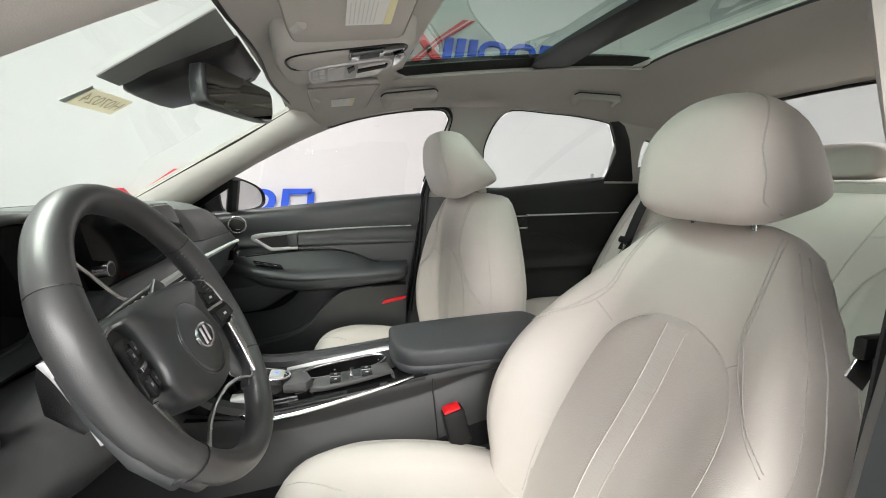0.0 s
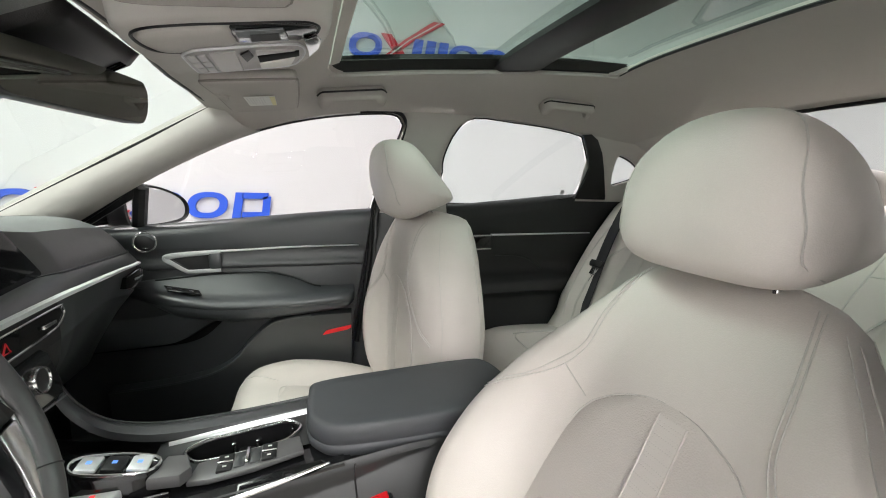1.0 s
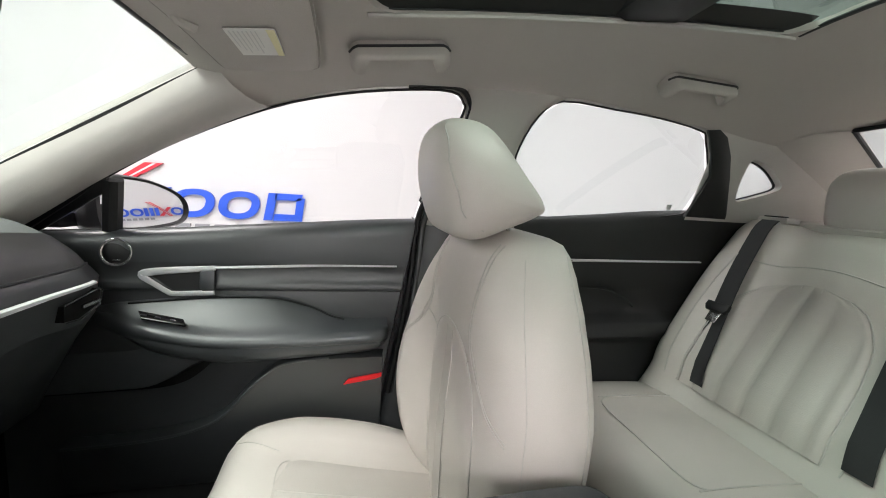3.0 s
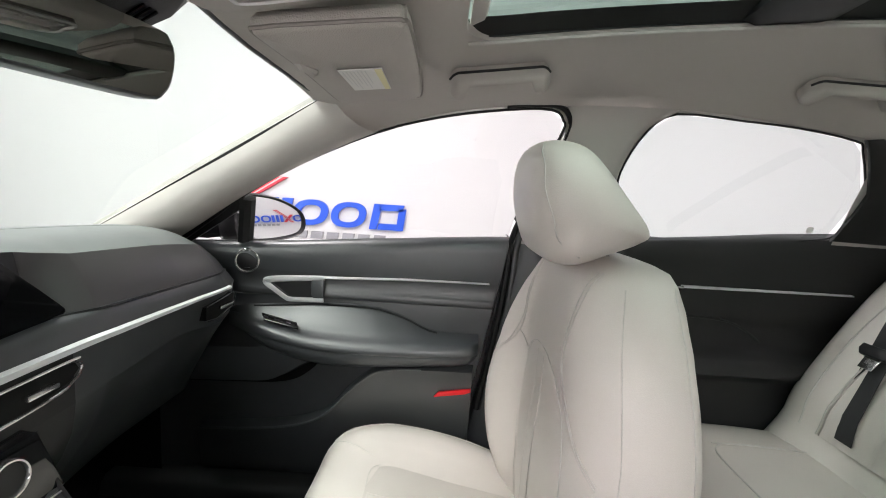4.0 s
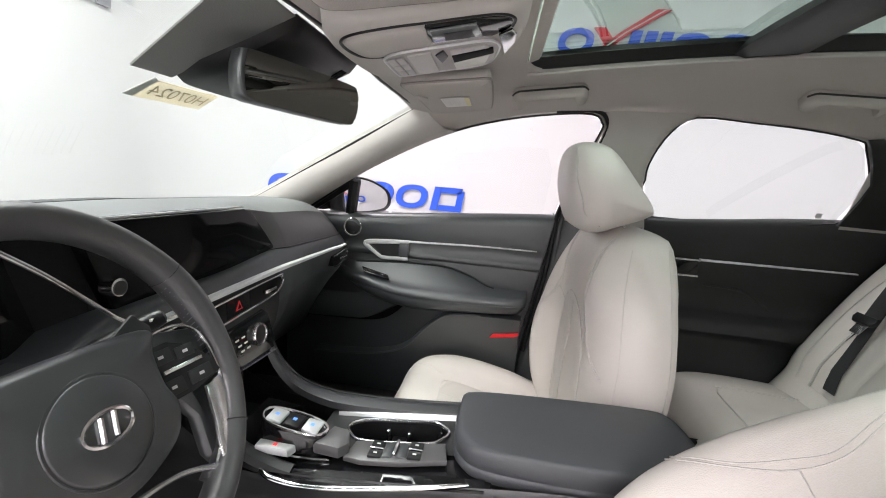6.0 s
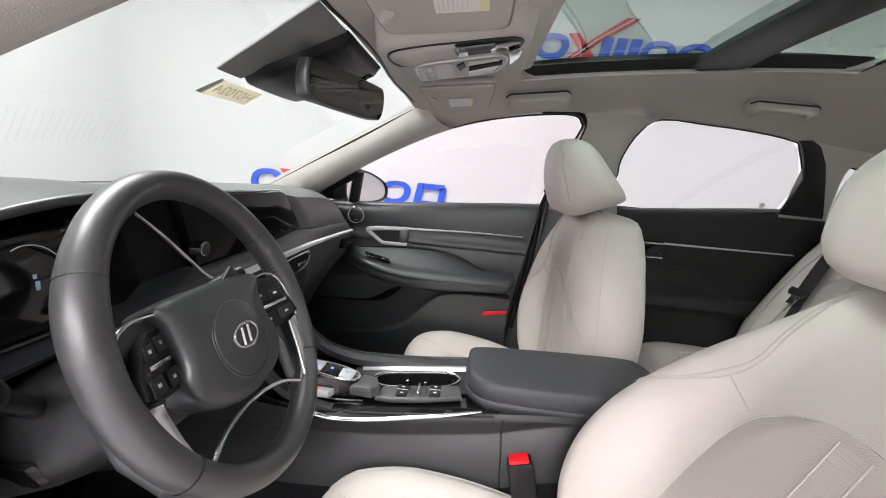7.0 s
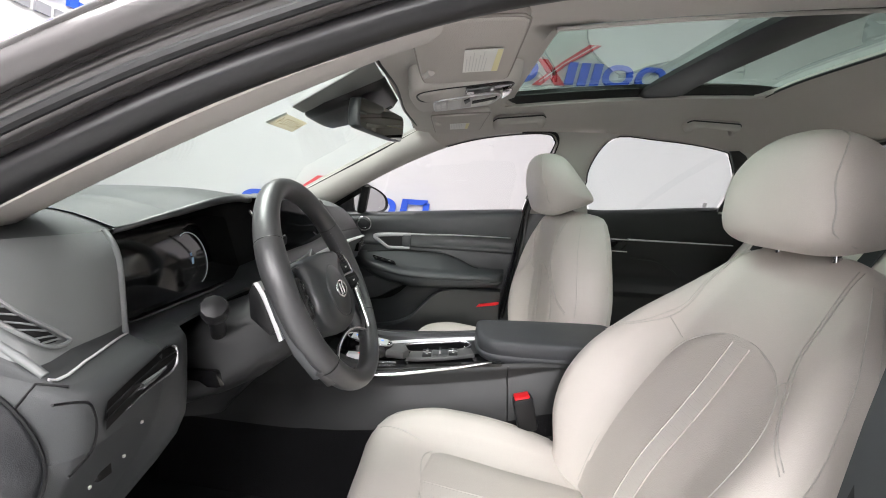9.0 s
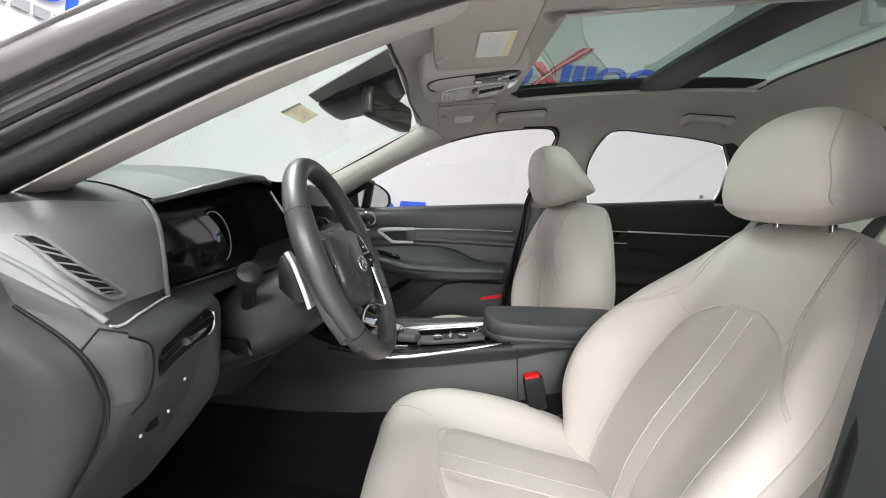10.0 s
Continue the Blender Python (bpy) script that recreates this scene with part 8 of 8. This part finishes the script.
    switch(((0.083, 0.920), (0.133, 0.910), (0.126, 0.946), (0.083, 0.950)), PAPER, "white switch")
    return t


overhead_console()


def rear_view_mirror():
    t = thing("rear_view_mirror", (-0.15, 0.88, 1.30), "frameless dark rear view mirror below a black sensor cover", "mirror")
    p0, p1 = V(-0.1465, 0.764, 1.232), V(-0.083, 0.990, 1.232)
    d = (p1 - p0).normalized()
    nrm = V(d.y, -d.x, 0.05).normalized()
    up = nrm.cross(d).normalized() * -1
    if up.z < 0:
        up = -up
    L = (p1 - p0).length
    c = (p0 + p1) / 2
    sh = cat([(-L / 2, -0.018, 0), (-L / 2 + 0.004, 0.022, 0), (-L / 2 + 0.03, 0.031, 0), (L / 2 - 0.03, 0.031, 0), (L / 2 - 0.002, 0.024, 0), (L / 2, 0.0, 0), (L / 2 - 0.012, -0.026, 0), (L / 2 - 0.04, -0.032, 0), (-L / 2 + 0.04, -0.030, 0), (-L / 2 + 0.01, -0.028, 0)], 4, True)

    def row(f, dd):
        return [c + d * (p.x * f) + up * (p.y * f) - nrm * dd for p in sh]

    bm = B()
    loft(bm, [row(0.97, -0.001), row(1.0, 0.0), row(1.02, 0.006), row(1.0, 0.022), row(0.85, 0.034), row(0.4, 0.04)])
    part("housing", bm, DARK, t, "charcoal mirror housing", 60)
    bm = B()
    bm.faces.new([bm.verts.new(p) for p in row(0.975, -0.002)])
    part("mirror_glass", bm, DIMMIRROR, t, "dark dimming mirror glass", 0)
    bm = B()
    tube(bm, [c - nrm * 0.035, c - nrm * 0.06 + V(0, 0, 0.02), V(-0.20, 0.91, 1.262)], 0.012, 10)
    part("arm", bm, BLACK, t)
    # cover on the glass
    bm = B()

    def g(x, y, dd):
        s = (x + 0.76) / 0.66
        return V(x, y, 0.99 + 0.337 * s - 0.006) + V(0.45, 0, -0.89) * dd

    rows = []
    for x, ya, yb, dp in ((-0.280, 0.835, 0.985, 0.004), (-0.270, 0.810, 1.01, 0.012), (-0.23, 0.80, 1.03, 0.018), (-0.17, 0.81, 1.045, 0.020), (-0.125, 0.815, 1.05, 0.018), (-0.108, 0.82, 1.055, 0.003)):
        rows.append([g(x, ya, 0.0), g(x, ya + 0.008, dp * 0.8), g(x, ya + 0.03, dp), g(x, (ya + yb) / 2, dp * 1.15), g(x, yb - 0.03, dp), g(x, yb - 0.008, dp * 0.8), g(x, yb, 0.0)])
    loft(bm, rows)
    cov = part("sensor_cover", bm, BLACK, t, "black sensor cover on the windscreen", 50)
    for k in range(3):
        bm = B()
        tube(bm, [g(-0.145, 1.0 + 0.009 * k, 0.021), g(-0.125, 1.0 + 0.009 * k, 0.019)], 0.0016, 5)
        part("slot", bm, GLOSS, cov)
    bm = B()
    prism(bm, [g(-0.275, 0.745, 0.001), g(-0.11, 0.700, 0.001), g(-0.11, 0.818, 0.001), g(-0.275, 0.808, 0.001)], V(0.001, 0, -0.002))
    part("frit_patch", bm, surface("grey_frit", (0.20, 0.205, 0.20), 0.6, grain=0.4, grain_scale=500), t, "grey dotted glass patch")
    return t


rear_view_mirror()


def grab_handle(a, b, label):
    t = thing("grab_handle", (Vector(a) + Vector(b)) / 2, label, "grab handle", "grab handles")
    a, b = Vector(a), Vector(b)
    d = (b - a).normalized()
    u = V(0, -0.86, 0.42)
    u = (u - d * u.dot(d)).normalized()
    n = d.cross(u)
    n = n if n.z < 0 else -n
    bm = B()
    w = (b - a).length
    rows = []
    for k in range(33):
        f = k / 32
        e = min(f, 1 - f) * w
        low = -0.034 if e < 0.022 else -0.034 + 0.030 * min((e - 0.022) / 0.010, 1)
        top = 0.016 - 0.014 * max(1 - e / 0.016, 0) ** 2
        if e < 0.006:
            low += 0.010 * (1 - e / 0.006)
        h = 0.019 - 0.008 * max(1 - e / 0.010, 0)
        c = a.lerp(b, f)
        rows.append([c + u * v + n * q for v, q in ((low, -0.012), (low + 0.001, h - 0.006), (low + 0.006, h), (top - 0.006, h), (top - 0.001, h - 0.006), (top, -0.012))])
    loft(bm, rows)
    part("grip", bm, VISOR, t, "", 60)
    # dark joint round the folded grip
    bm = B()
    tube(bm, [a.lerp(b, k / 24) + u * (0.0165 - 0.014 * max(1 - min(k, 24 - k) / 24 * w / 0.016, 0) ** 2) - n * 0.001 for k in range(25)], 0.0024, 6)
    part("joint", bm, DARK2, t)
    return t


grab_handle((0.176, 1.333, 1.324), (0.346, 1.327, 1.346), "beige folding grab handle over the front door")
grab_handle((0.842, 1.388, 1.371), (1.030, 1.395, 1.370), "beige folding grab handle over the rear door")


# ---- paper tag on the windscreen ----
def windscreen_tag():
    t = thing("paper_tag", (-0.34, 0.895, 1.215), "buff paper stock tag stuck on the windscreen", "paper tag")
    a, b, c, d = V(-0.360, 0.832, 1.2065), V(-0.356, 0.962, 1.2065), V(-0.318, 0.962, 1.2300), V(-0.322, 0.838, 1.2300)
    up_n = (b - a).cross(d - a).normalized()
    if up_n.z > 0:
        up_n = -up_n
    bm = B()
    prism(bm, [a, b, c, d], up_n * 0.0012)
    part("sheet", bm, TAGPAPER, t, "", 0)
    bm = B()
    prism(bm, [a + V(0, -0.012, 0.001), a + V(0, 0.003, -0.0005), d + V(0, 0.003, -0.0005), d + V(0.002, -0.004, 0.003)], up_n * 0.001)
    part("curled_edge", bm, PAPER, t, "white curled edge", 0)
    txt = bpy.data.curves.new("stock_text", "FONT")
    txt.body = "H07024"
    txt.size = 0.034
    txt.align_x, txt.align_y = "CENTER", "CENTER"
    ob = new("stock_number", txt)
    x_ax = (a - b).normalized()
    y_ax = -((d - a) - x_ax * (d - a).dot(x_ax)).normalized()
    z_ax = x_ax.cross(y_ax)
    m = Matrix((x_ax, -y_ax, -z_ax)).transposed().to_4x4()
    dg = bpy.context.evaluated_depsgraph_get()
    me = bpy.data.meshes.new_from_object(ob.evaluated_get(dg))
    bpy.data.objects.remove(ob)
    bm = B()
    bm.from_mesh(me)
    bpy.data.meshes.remove(me)
    bmesh.ops.transform(bm, matrix=Matrix.Translation((a + b + c + d) / 4 + up_n * 0.0022) @ m, verts=bm.verts)
    part("stock_number", bm, TAGINK, t, "faded brown reversed number", 0)
    return t


windscreen_tag()


# ---- driver seat belt on the centre pillar ----
def driver_belt():
    t = thing("driver_seat_belt", (0.50, 0.31, 0.4), "black driver seat belt hanging on the centre pillar", "seat belt")
    bm = B()
    rows = []
    for p in cat([(0.585, 0.322, 1.16), (0.565, 0.318, 1.0), (0.548, 0.312, 0.85), (0.535, 0.305, 0.65), (0.53, 0.30, 0.45)], 5):
        rows.append([p + V(-0.023, -0.006, 0), p + V(0.023, 0.006, 0), p + V(0.023, 0.009, 0), p + V(-0.023, -0.003, 0)])
    loft(bm, rows)
    part("webbing", bm, BELT, t)
    bm = B()
    box(bm, (0.556, 0.322, 0.930), (0.060, 0.012, 0.024), 0.004)
    tg = part("tongue", bm, BLACK, t, "black belt tongue")
    bm = B()
    box(bm, (0.540, 0.324, 0.905), (0.034, 0.003, 0.034), 0.001, Matrix.Rotation(radians(35), 4, "Y"))
    part("latch_plate", bm, CHROME, tg, "steel latch plate")
    bm = B()
    box(bm, (0.587, 0.325, 1.17), (0.05, 0.02, 0.07), 0.008)
    part("upper_anchor", bm, BEIGE, t, "beige belt anchor cover")
    return t


driver_belt()
